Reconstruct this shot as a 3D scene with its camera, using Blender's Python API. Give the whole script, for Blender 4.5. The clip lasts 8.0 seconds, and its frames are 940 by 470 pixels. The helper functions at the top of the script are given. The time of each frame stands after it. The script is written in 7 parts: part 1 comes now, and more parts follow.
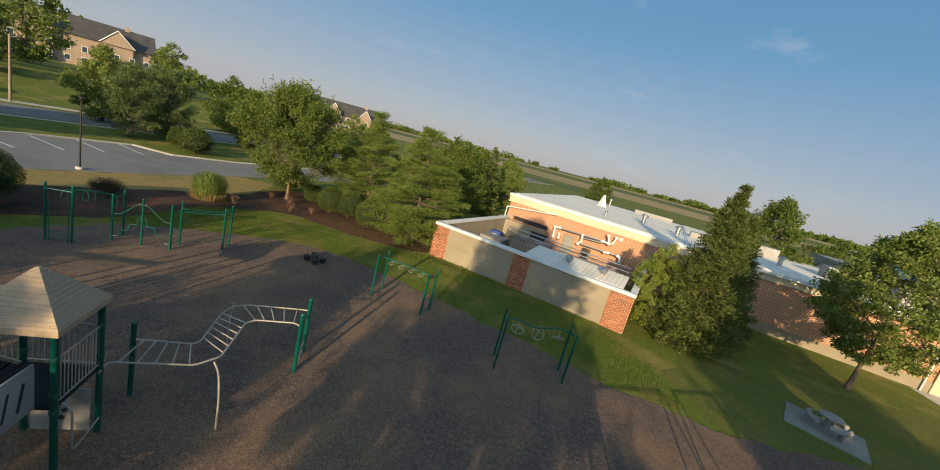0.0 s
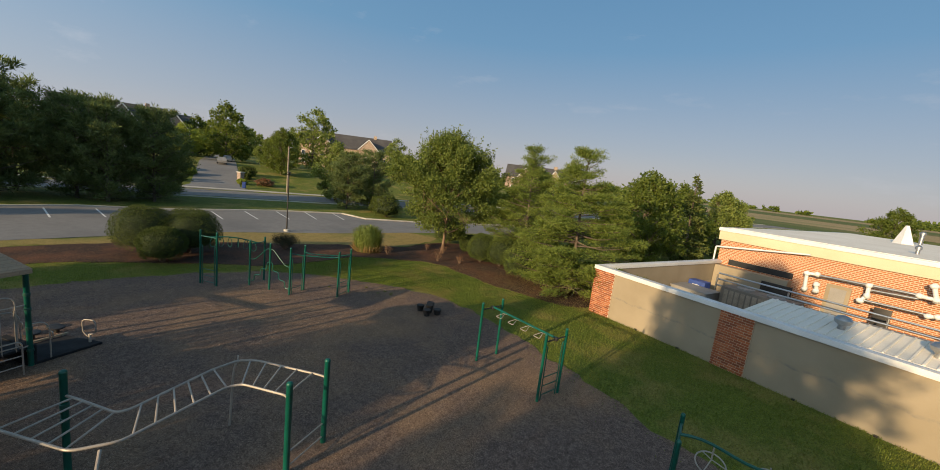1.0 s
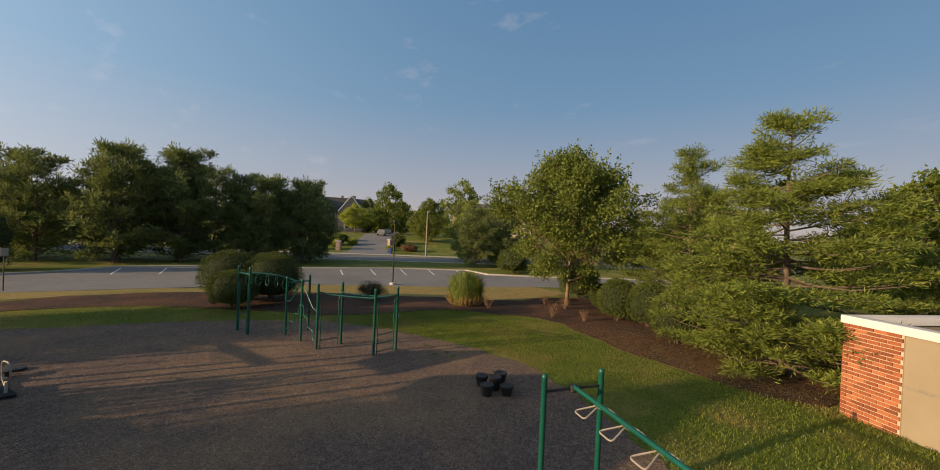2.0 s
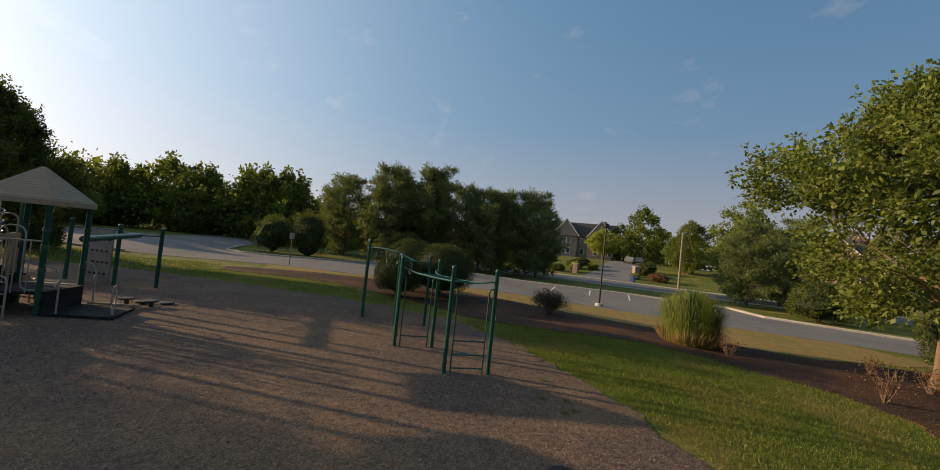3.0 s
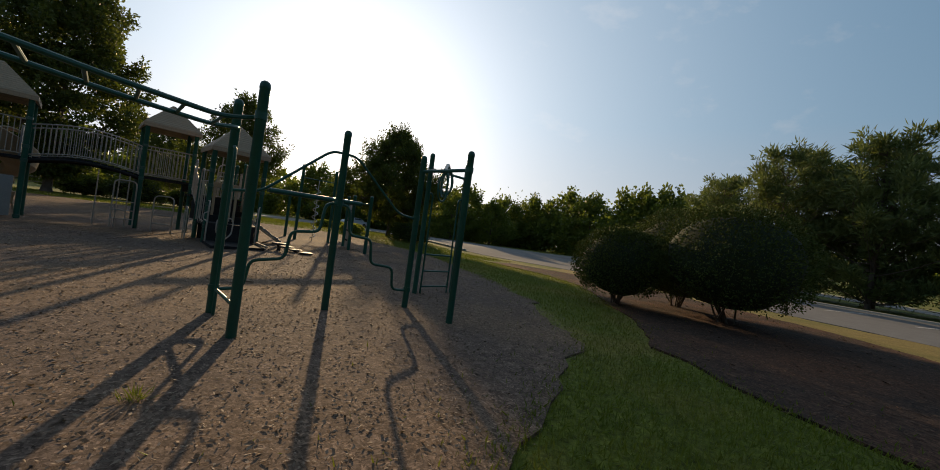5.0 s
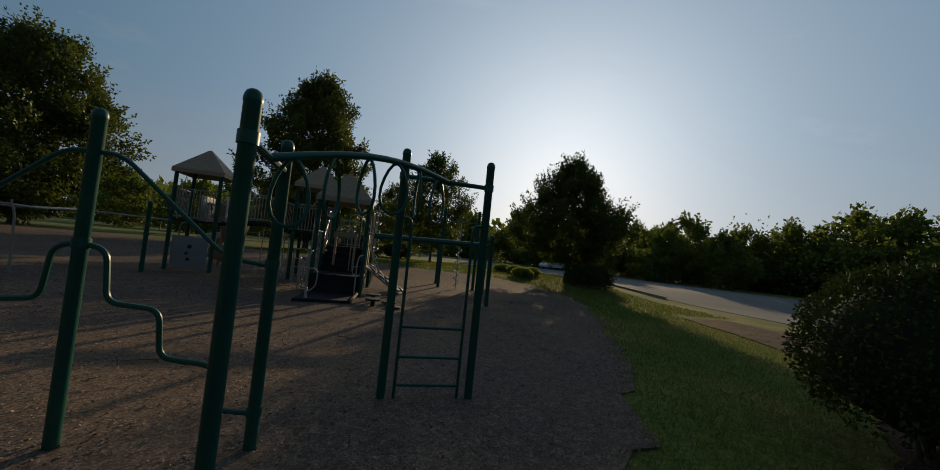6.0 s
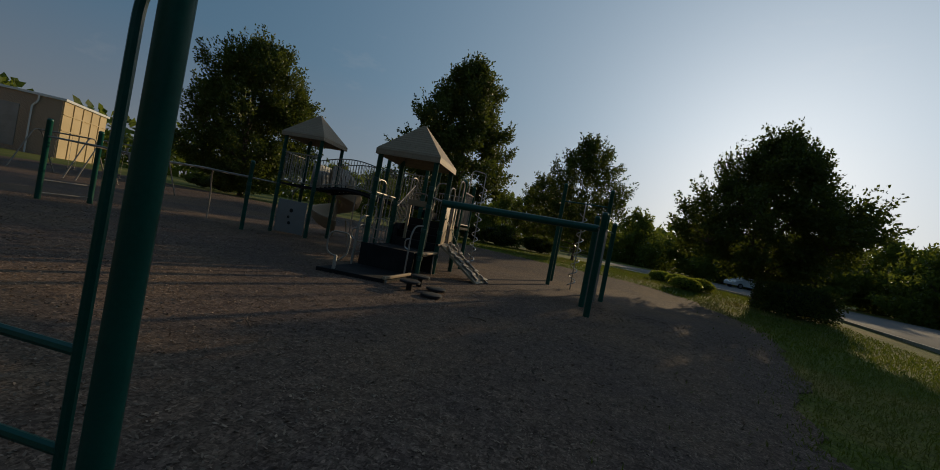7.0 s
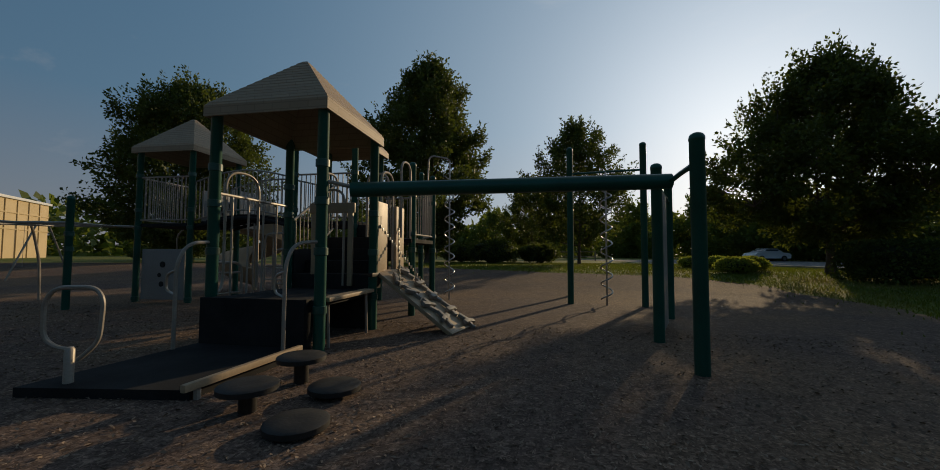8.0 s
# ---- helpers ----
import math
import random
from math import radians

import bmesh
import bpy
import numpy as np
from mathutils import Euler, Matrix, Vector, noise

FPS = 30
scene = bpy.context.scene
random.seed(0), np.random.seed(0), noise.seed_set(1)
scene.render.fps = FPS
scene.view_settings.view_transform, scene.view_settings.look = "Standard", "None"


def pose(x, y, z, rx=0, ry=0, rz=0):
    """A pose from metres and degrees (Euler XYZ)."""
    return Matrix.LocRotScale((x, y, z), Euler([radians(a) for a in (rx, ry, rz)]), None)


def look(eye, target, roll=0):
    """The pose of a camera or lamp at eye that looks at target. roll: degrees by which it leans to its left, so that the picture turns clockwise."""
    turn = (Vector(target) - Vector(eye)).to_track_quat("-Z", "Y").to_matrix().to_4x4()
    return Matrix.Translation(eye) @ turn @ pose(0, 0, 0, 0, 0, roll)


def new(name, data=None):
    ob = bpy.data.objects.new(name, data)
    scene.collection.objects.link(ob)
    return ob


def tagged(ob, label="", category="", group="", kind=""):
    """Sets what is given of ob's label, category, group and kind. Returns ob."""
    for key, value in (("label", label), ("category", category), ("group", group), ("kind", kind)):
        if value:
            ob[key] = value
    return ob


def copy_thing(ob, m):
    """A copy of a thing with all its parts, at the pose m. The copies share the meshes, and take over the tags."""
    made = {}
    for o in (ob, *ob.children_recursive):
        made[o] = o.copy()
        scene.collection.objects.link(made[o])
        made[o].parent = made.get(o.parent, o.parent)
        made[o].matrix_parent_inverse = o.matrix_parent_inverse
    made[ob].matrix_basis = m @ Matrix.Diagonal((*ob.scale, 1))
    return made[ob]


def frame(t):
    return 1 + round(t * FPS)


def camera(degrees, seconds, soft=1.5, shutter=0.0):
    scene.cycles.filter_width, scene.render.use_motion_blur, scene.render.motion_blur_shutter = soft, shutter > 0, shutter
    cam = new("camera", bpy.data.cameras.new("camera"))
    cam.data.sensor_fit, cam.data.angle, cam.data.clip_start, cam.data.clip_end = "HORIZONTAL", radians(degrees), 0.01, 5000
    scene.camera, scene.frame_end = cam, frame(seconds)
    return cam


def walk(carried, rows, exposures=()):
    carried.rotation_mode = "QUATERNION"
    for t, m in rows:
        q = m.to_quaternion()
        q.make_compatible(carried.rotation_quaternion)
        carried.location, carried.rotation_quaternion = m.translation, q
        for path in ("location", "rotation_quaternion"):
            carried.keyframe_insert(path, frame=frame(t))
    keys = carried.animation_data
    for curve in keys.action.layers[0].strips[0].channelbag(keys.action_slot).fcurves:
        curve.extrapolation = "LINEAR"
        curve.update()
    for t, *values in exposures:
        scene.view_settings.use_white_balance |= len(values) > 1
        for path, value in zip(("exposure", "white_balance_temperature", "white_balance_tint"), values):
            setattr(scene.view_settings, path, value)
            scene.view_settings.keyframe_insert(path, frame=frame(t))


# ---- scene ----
cam = camera(101.0, 8.0, soft=0.9)
PATH = [
    (0, (11.400, -20.795, 8.681), (11.829, -18.891, 8.247), 14.59),
    (0.25, (12.627, -19.554, 8.333), (12.766, -17.614, 7.868), 12.10),
    (0.5, (13.684, -18.147, 7.942), (13.543, -16.205, 7.484), 9.80),
    (0.75, (14.435, -16.458, 7.466), (14.042, -14.538, 7.067), 8.10),
    (1, (14.899, -14.570, 6.857), (14.285, -12.693, 6.545), 6.70),
    (1.2, (15.096, -12.999, 6.277), (14.328, -11.168, 6.038), 5.51),
    (1.45, (15.134, -11.019, 5.613), (14.188, -9.265, 5.455), 4.19),
    (1.7, (14.962, -9.057, 5.045), (13.842, -7.402, 4.957), 3.18),
    (2, (14.516, -6.772, 4.469), (13.181, -5.283, 4.453), 2.50),
    (2.3, (13.852, -4.616, 3.979), (12.288, -3.371, 4.026), 2.58),
    (2.5, (13.307, -3.270, 3.678), (11.590, -2.247, 3.754), 3.23),
    (2.75, (12.503, -1.661, 3.263), (10.625, -0.978, 3.341), 4.79),
    (3, (11.590, -0.169, 2.807), (9.622, 0.188, 2.865), 5.89),
    (3.25, (10.592, 1.158, 2.333), (8.597, 1.293, 2.386), 5.64),
    (3.5, (9.505, 2.311, 1.879), (7.507, 2.258, 1.941), 5.18),
    (3.75, (8.322, 3.286, 1.486), (6.346, 2.989, 1.558), 5.73),
    (4, (7.060, 4.061, 1.198), (5.152, 3.465, 1.270), 7.23),
    (4.2, (6.015, 4.522, 1.067), (4.207, 3.669, 1.128), 8.66),
    (4.45, (4.720, 4.892, 1.022), (3.058, 3.780, 1.057), 9.40),
    (4.75, (3.207, 5.048, 1.096), (1.725, 3.705, 1.108), 8.80),
    (5.05, (1.749, 4.919, 1.255), (0.471, 3.380, 1.272), 7.37),
    (5.3, (0.584, 4.613, 1.408), (-0.478, 2.919, 1.463), 6.15),
    (5.5, (-0.303, 4.259, 1.517), (-1.154, 2.452, 1.619), 5.59),
    (5.75, (-1.317, 3.740, 1.598), (-1.913, 1.834, 1.717), 5.60),
    (6, (-2.214, 3.127, 1.636), (-2.542, 1.156, 1.731), 5.91),
    (6.25, (-2.991, 2.402, 1.649), (-3.007, 0.403, 1.708), 6.28),
    (6.5, (-3.624, 1.577, 1.623), (-3.367, -0.406, 1.646), 7.27),
    (6.75, (-4.088, 0.668, 1.539), (-3.673, -1.288, 1.530), 9.30),
    (7, (-4.369, -0.315, 1.385), (-3.867, -2.250, 1.357), 10.79),
    (7.25, (-4.458, -1.367, 1.177), (-3.891, -3.285, 1.154), 10.12),
    (7.5, (-4.359, -2.494, 1.025), (-3.766, -4.404, 1.031), 7.68),
    (7.75, (-4.094, -3.692, 1.027), (-3.539, -5.613, 1.078), 4.21),
    (8, (-3.739, -4.930, 1.125), (-3.264, -6.870, 1.224), 0.19),
]
EXPOSURES = [(0.0, 0.42, 6250, 8), (0.5, 0.4, 6350, 9), (1.2, 0.36, 6650, 13), (2.3, 0.28, 7150, 20), (2.5, 0.28, 7150, 20), (3.0, 0.12, 7050, 18), (4.0, 0.02, 6850, 15), (5.3, -0.42, 7000, 15), (5.6, -0.72, 6850, 14), (6.0, -1.04, 6400, 10), (7.0, -1.12, 6350, 9.5), (8.0, -0.95, 6450, 10.5)]
walk(cam, [(t, look(eye, target, roll)) for t, eye, target, roll in PATH], EXPOSURES)

# ---------------------------------------------------------------- light
SUN_AZ, SUN_EL = radians(-112.8), radians(13.5)
SUN_DIR = Vector((math.cos(SUN_EL) * math.cos(SUN_AZ), math.cos(SUN_EL) * math.sin(SUN_AZ), math.sin(SUN_EL)))
world = bpy.data.worlds.new("sky")
scene.world = world
world.use_nodes = True
wn, wl = world.node_tree.nodes, world.node_tree.links
sky = wn.new("ShaderNodeTexSky")
sky.sky_type = "NISHITA"
sky.sun_disc = False
sky.sun_elevation = SUN_EL
sky.sun_rotation = radians(90) - SUN_AZ
sky.altitude, sky.air_density, sky.dust_density, sky.ozone_density = 100, 1.0, 1.2, 1.6
wn["Background"].inputs["Strength"].default_value = 0.08
# summer haze: a paler, cooler veil towards the horizon, and thin streaks of high cloud
up_co = wn.new("ShaderNodeTexCoord").outputs["Generated"]
sep_up = wn.new("ShaderNodeSeparateXYZ")
wl.new(up_co, sep_up.inputs[0])
haze = wn.new("ShaderNodeValToRGB")
for e, (q, c) in zip([haze.color_ramp.elements[0], haze.color_ramp.elements[1], haze.color_ramp.elements.new(0.1), haze.color_ramp.elements.new(0.3), haze.color_ramp.elements.new(0.6)], ((0.0, (4.9, 4.5, 4.7)), (1.0, (0.35, 1.6, 3.3)), (0.1, (3.5, 3.95, 4.8)), (0.3, (1.45, 3.1, 4.95)), (0.6, (0.7, 2.25, 4.3)))):
    e.position, e.color = q, (*c, 1)
wl.new(sep_up.outputs["Z"], haze.inputs["Fac"])
veil = wn.new("ShaderNodeMix")
veil.data_type = "RGBA"
veil.inputs[0].default_value = 0.8
wl.new(sky.outputs["Color"], veil.inputs[6])
wl.new(haze.outputs["Color"], veil.inputs[7])
squash = wn.new("ShaderNodeMapping")
squash.inputs["Scale"].default_value = (2.0, 5.0, 9.0)
wl.new(up_co, squash.inputs["Vector"])
streak = wn.new("ShaderNodeTexNoise")
streak.inputs["Scale"].default_value, streak.inputs["Detail"].default_value, streak.inputs["Roughness"].default_value = 1.6, 7, 0.6
wl.new(squash.outputs["Vector"], streak.inputs["Vector"])
thin = wn.new("ShaderNodeMapRange")
thin.inputs["From Min"].default_value, thin.inputs["From Max"].default_value, thin.inputs["To Max"].default_value = 0.6, 0.85, 0.45
wl.new(streak.outputs["Fac"], thin.inputs["Value"])
cirrus = wn.new("ShaderNodeMix")
cirrus.data_type = "RGBA"
cirrus.inputs[7].default_value = (5.5, 5.6, 6.0, 1)
wl.new(thin.outputs["Result"], cirrus.inputs[0])
wl.new(veil.outputs[2], cirrus.inputs[6])
# bright aureole that the haze gives the low sun
toward = wn.new("ShaderNodeVectorMath")
toward.operation = "DOT_PRODUCT"
toward.inputs[1].default_value = SUN_DIR
wl.new(up_co, toward.inputs[0])
clear = wn.new("ShaderNodeMath")
clear.operation = "MAXIMUM"
clear.inputs[1].default_value = 0.0
wl.new(toward.outputs["Value"], clear.inputs[0])
half_turn = wn.new("ShaderNodeMath")
half_turn.operation = "MULTIPLY_ADD"
half_turn.inputs[1].default_value, half_turn.inputs[2].default_value = 0.499, 0.501
wl.new(toward.outputs["Value"], half_turn.inputs[0])
glow = []
for power, amount, hue, base in ((18.0, 7.0, (1.0, 0.97, 0.95), clear), (3.9, 5.4, (1.0, 0.96, 0.93), clear), (2.6, 4.3, (0.57, 0.84, 1.0), half_turn)):
    q = wn.new("ShaderNodeMath")
    q.operation = "POWER"
    q.inputs[1].default_value = power
    wl.new(base.outputs[0], q.inputs[0])
    r = wn.new("ShaderNodeVectorMath")
    r.operation = "SCALE"
    r.inputs[0].default_value = [amount * v for v in hue]
    wl.new(q.outputs[0], r.inputs["Scale"])
    glow.append(r.outputs[0])
last = cirrus.outputs[2]
for g in glow:
    total = wn.new("ShaderNodeVectorMath")
    wl.new(last, total.inputs[0])
    wl.new(g, total.inputs[1])
    last = total.outputs[0]
wl.new(last, wn["Background"].inputs["Color"])
sun_data = bpy.data.lights.new("sun", "SUN")
sun_data.energy, sun_data.angle, sun_data.color = 5.0, radians(0.6), (1.0, 0.75, 0.43)
sun = new("sun", sun_data)
sun.matrix_world = look(SUN_DIR * 200, (0, 0, 0))

# ---------------------------------------------------------------- materials


def ramp(nt, fac, stops):
    n = nt.nodes.new("ShaderNodeValToRGB")
    while len(n.color_ramp.elements) < len(stops):
        n.color_ramp.elements.new(0.5)
    for e, (p, c) in zip(n.color_ramp.elements, stops):
        e.position, e.color = p, (*c, 1)
    nt.links.new(fac, n.inputs["Fac"])
    return n.outputs["Color"]


def tex_noise(nt, co, scale, detail=4, rough=0.55):
    n = nt.nodes.new("ShaderNodeTexNoise")
    n.inputs["Scale"].default_value, n.inputs["Detail"].default_value, n.inputs["Roughness"].default_value = scale, detail, rough
    nt.links.new(co, n.inputs["Vector"])
    return n.outputs["Fac"]


def mixc(nt, fac, a, b, mode="MIX"):
    n = nt.nodes.new("ShaderNodeMix")
    n.data_type, n.blend_type = "RGBA", mode
    for sock, v in ((n.inputs[0], fac), (n.inputs[6], a), (n.inputs[7], b)):
        if hasattr(v, "is_linked"):
            nt.links.new(v, sock)
        elif isinstance(v, (int, float)):
            sock.default_value = v
        else:
            sock.default_value = (*v, 1)
    return n.outputs[2]


def begin(name, rough=0.6, metal=0.0, spec=0.5):
    m = bpy.data.materials.new(name)
    m.use_nodes = True
    nt = m.node_tree
    b = nt.nodes["Principled BSDF"]
    b.inputs["Roughness"].default_value, b.inputs["Metallic"].default_value = rough, metal
    b.inputs["Specular IOR Level"].default_value = spec
    co = nt.nodes.new("ShaderNodeTexCoord").outputs["Object"]
    return m, nt, b, co


def bump(nt, b, height, strength=0.3, dist=0.02):
    n = nt.nodes.new("ShaderNodeBump")
    n.inputs["Strength"].default_value, n.inputs["Distance"].default_value = strength, dist
    nt.links.new(height, n.inputs["Height"])
    nt.links.new(n.outputs["Normal"], b.inputs["Normal"])


def plain(name, dark, light, big=1.5, fine=40.0, rough=0.55, metal=0.0, relief=0.08, spec=0.5):
    """Two scales of variation between two near colours, with a fine relief."""
    m, nt, b, co = begin(name, rough, metal, spec)
    a = ramp(nt, tex_noise(nt, co, big), [(0.35, dark), (0.65, light)])
    f = tex_noise(nt, co, fine, 3)
    c = mixc(nt, 0.35, a, ramp(nt, f, [(0.3, [v * 0.75 for v in dark]), (0.7, light)]))
    nt.links.new(c, b.inputs["Base Color"])
    r = nt.nodes.new("ShaderNodeMapRange")
    r.inputs["To Min"].default_value, r.inputs["To Max"].default_value = max(0.05, rough - 0.12), min(1, rough + 0.15)
    nt.links.new(tex_noise(nt, co, big * 3), r.inputs["Value"])
    nt.links.new(r.outputs["Result"], b.inputs["Roughness"])
    bump(nt, b, f, relief, 0.01)
    return m


def ground_mat(name, stops, patch, scales=(0.35, 6.0, 90.0), strength=0.5, dist=0.012, rough=0.95, patch_at=(0.5, 0.66), grain=0.45, flakes=0.0):
    """Loose ground: fine grain, clumps and broad patches of another tint."""
    m, nt, b, co = begin(name, rough, 0, 0.2)
    fine = tex_noise(nt, co, scales[2], 6, 0.7)
    mid = tex_noise(nt, co, scales[1], 5, 0.65)
    both = nt.nodes.new("ShaderNodeMath")
    both.operation = "MULTIPLY_ADD"
    nt.links.new(mid, both.inputs[0])
    both.inputs[1].default_value = 0.55
    half = nt.nodes.new("ShaderNodeMath")
    half.operation = "MULTIPLY"
    nt.links.new(fine, half.inputs[0])
    half.inputs[1].default_value = 0.45
    nt.links.new(half.outputs[0], both.inputs[2])
    base = ramp(nt, both.outputs[0], stops)
    broad = tex_noise(nt, co, scales[0], 5, 0.6)
    mask = ramp(nt, broad, [(patch_at[0], (0, 0, 0)), (patch_at[1], (1, 1, 1))])
    speck = ramp(nt, tex_noise(nt, co, scales[2] * 0.35, 3, 0.8), [(0.36, (0.5, 0.48, 0.46)), (0.5, (1, 1, 1)), (0.68, (1.5, 1.5, 1.5))])
    c = mixc(nt, mask, base, mixc(nt, 0.75, base, patch))
    c = mixc(nt, grain, c, speck, "MULTIPLY")
    rough_height = fine
    if flakes:
        cells = []
        for stretch in ((1.0, 2.1, 1.0), (2.1, 1.0, 1.0)):
            mp = nt.nodes.new("ShaderNodeMapping")
            mp.inputs["Scale"].default_value = stretch
            mp.inputs["Rotation"].default_value = (0, 0, stretch[0])
            nt.links.new(co, mp.inputs["Vector"])
            v = nt.nodes.new("ShaderNodeTexVoronoi")
            v.inputs["Scale"].default_value = flakes
            nt.links.new(mp.outputs["Vector"], v.inputs["Vector"])
            cells.append(v.outputs["Color"])
        which = ramp(nt, tex_noise(nt, co, flakes * 0.5, 2), [(0.49, (0, 0, 0)), (0.51, (1, 1, 1))])
        one = mixc(nt, which, cells[0], cells[1])
        grey = nt.nodes.new("ShaderNodeSeparateColor")
        nt.links.new(one, grey.inputs[0])
        rough_height = grey.outputs[0]
        c = mixc(nt, 0.8, c, ramp(nt, rough_height, [(0.0, (0.45, 0.43, 0.42)), (0.5, (0.95, 0.95, 0.95)), (0.85, (1.35, 1.35, 1.35)), (1.0, (2.1, 2.05, 2.0))]), "MULTIPLY")
    nt.links.new(c, b.inputs["Base Color"])
    bump(nt, b, rough_height, strength, dist)
    return m


def leaf_mat(name, dark, light, shine=0.35, rough=0.5, withered=None):
    """Leaves: tint from leaf to leaf, some light through the blade."""
    m, nt, b, co = begin(name, rough, 0, 0.3)
    geo = nt.nodes.new("ShaderNodeNewGeometry")
    c = ramp(nt, geo.outputs["Random Per Island"], [(0.0, dark), (0.6, [(x + y) / 2 for x, y in zip(dark, light)]), (1.0, light)])
    c = mixc(nt, 0.4, c, mixc(nt, ramp(nt, tex_noise(nt, co, 0.9, 3), [(0.35, (0, 0, 0)), (0.65, (1, 1, 1))]), dark, light))
    if withered:
        dry = ramp(nt, tex_noise(nt, co, 0.32, 6, 0.65), [(0.46, (0, 0, 0)), (0.66, (0.75, 0.75, 0.75))])
        c = mixc(nt, dry, c, withered)
    nt.links.new(c, b.inputs["Base Color"])
    t = nt.nodes.new("ShaderNodeBsdfTranslucent")
    nt.links.new(mixc(nt, 0.5, c, (light[0] * 1.3, light[1] * 1.3, light[2] * 0.6)), t.inputs["Color"])
    mix = nt.nodes.new("ShaderNodeMixShader")
    mix.inputs[0].default_value = shine
    nt.links.new(b.outputs[0], mix.inputs[1])
    nt.links.new(t.outputs[0], mix.inputs[2])
    nt.links.new(mix.outputs[0], nt.nodes["Material Output"].inputs["Surface"])
    return m


def brick_mat(name, tone=(0.4, 0.135, 0.055), joint=(0.62, 0.47, 0.33), size=(0.28, 0.1055, 0.02), second=0.68, rough=0.9):
    """Courses and joints too small to pick apart: far brickwork, moulded shingles."""
    m, nt, b, co = begin(name, rough, 0, 0.2)
    sep = nt.nodes.new("ShaderNodeSeparateXYZ")
    nt.links.new(co, sep.inputs[0])
    add = nt.nodes.new("ShaderNodeMath")
    add.operation = "ADD"
    nt.links.new(sep.outputs["X"], add.inputs[0])
    nt.links.new(sep.outputs["Y"], add.inputs[1])
    com = nt.nodes.new("ShaderNodeCombineXYZ")
    nt.links.new(add.outputs[0], com.inputs["X"])
    nt.links.new(sep.outputs["Z"], com.inputs["Y"])
    br = nt.nodes.new("ShaderNodeTexBrick")
    br.inputs["Scale"].default_value = 1.0
    br.inputs["Brick Width"].default_value, br.inputs["Row Height"].default_value, br.inputs["Mortar Size"].default_value = size
    br.inputs["Color1"].default_value = (*tone, 1)
    br.inputs["Color2"].default_value = (tone[0] * second, tone[1] * second, tone[2] * second, 1)
    br.inputs["Mortar"].default_value = (*joint, 1)
    nt.links.new(com.outputs[0], br.inputs["Vector"])
    c = mixc(nt, 0.15, br.outputs["Color"], ramp(nt, tex_noise(nt, co, 0.6), [(0.3, tone), (0.7, [v * 1.25 for v in tone])]))
    nt.links.new(c, b.inputs["Base Color"])
    bump(nt, b, br.outputs["Fac"], -0.3, 0.01)
    return m


def fired_brick(name):
    """Single bricks: tint from brick to brick, with a sandy face."""
    m, nt, b, co = begin(name, 0.9, 0, 0.2)
    info = nt.nodes.new("ShaderNodeObjectInfo").outputs["Random"]
    geo = nt.nodes.new("ShaderNodeNewGeometry").outputs["Random Per Island"]
    mix = nt.nodes.new("ShaderNodeMath")
    mix.operation = "ADD"
    nt.links.new(info, mix.inputs[0])
    nt.links.new(geo, mix.inputs[1])
    wrap = nt.nodes.new("ShaderNodeMath")
    wrap.operation = "FRACT"
    nt.links.new(mix.outputs[0], wrap.inputs[0])
    c = ramp(nt, wrap.outputs[0], [(0.0, (0.13, 0.034, 0.017)), (0.35, (0.25, 0.066, 0.028)), (0.75, (0.35, 0.105, 0.04)), (1.0, (0.46, 0.17, 0.075))])
    f = tex_noise(nt, co, 70, 4)
    nt.links.new(mixc(nt, 0.3, c, ramp(nt, f, [(0.3, (0.2, 0.06, 0.03)), (0.7, (0.5, 0.2, 0.1))])), b.inputs["Base Color"])
    bump(nt, b, f, 0.3, 0.004)
    return m


def stucco_mat(name, dark, light):
    """Painted stucco with a broken grey water stain at mid height and splashes at the foot."""
    m, nt, b, co = begin(name, 0.9, 0, 0.2)
    f = tex_noise(nt, co, 60, 3)
    c = ramp(nt, tex_noise(nt, co, 0.5, 5), [(0.35, dark), (0.65, light)])
    sep = nt.nodes.new("ShaderNodeSeparateXYZ")
    nt.links.new(co, sep.inputs[0])
    off = nt.nodes.new("ShaderNodeMath")
    off.operation = "MULTIPLY_ADD"
    off.inputs[1].default_value = 0.12
    nt.links.new(tex_noise(nt, co, 1.3, 4), off.inputs[0])
    third = nt.nodes.new("ShaderNodeMath")
    third.operation = "MULTIPLY"
    third.inputs[1].default_value = 0.333
    nt.links.new(sep.outputs["Z"], third.inputs[0])
    nt.links.new(third.outputs[0], off.inputs[2])
    k = lambda v: (v, v, v)
    line = ramp(nt, off.outputs[0], [(0.0, k(0.5)), (0.1, k(0)), (0.465, k(0)), (0.485, k(1)), (0.52, k(0))])
    broken = mixc(nt, 1.0, line, ramp(nt, tex_noise(nt, co, 2.2, 6, 0.7), [(0.42, k(0)), (0.62, k(0.75))]), "MULTIPLY")
    nt.links.new(mixc(nt, broken, c, (0.17, 0.16, 0.14)), b.inputs["Base Color"])
    bump(nt, b, f, 0.15, 0.01)
    return m


def glass_mat(name, tint):
    m, nt, b, co = begin(name, 0.08, 0, 0.8)
    nt.links.new(ramp(nt, tex_noise(nt, co, 1.2), [(0.3, [v * 0.7 for v in tint]), (0.7, tint)]), b.inputs["Base Color"])
    return m


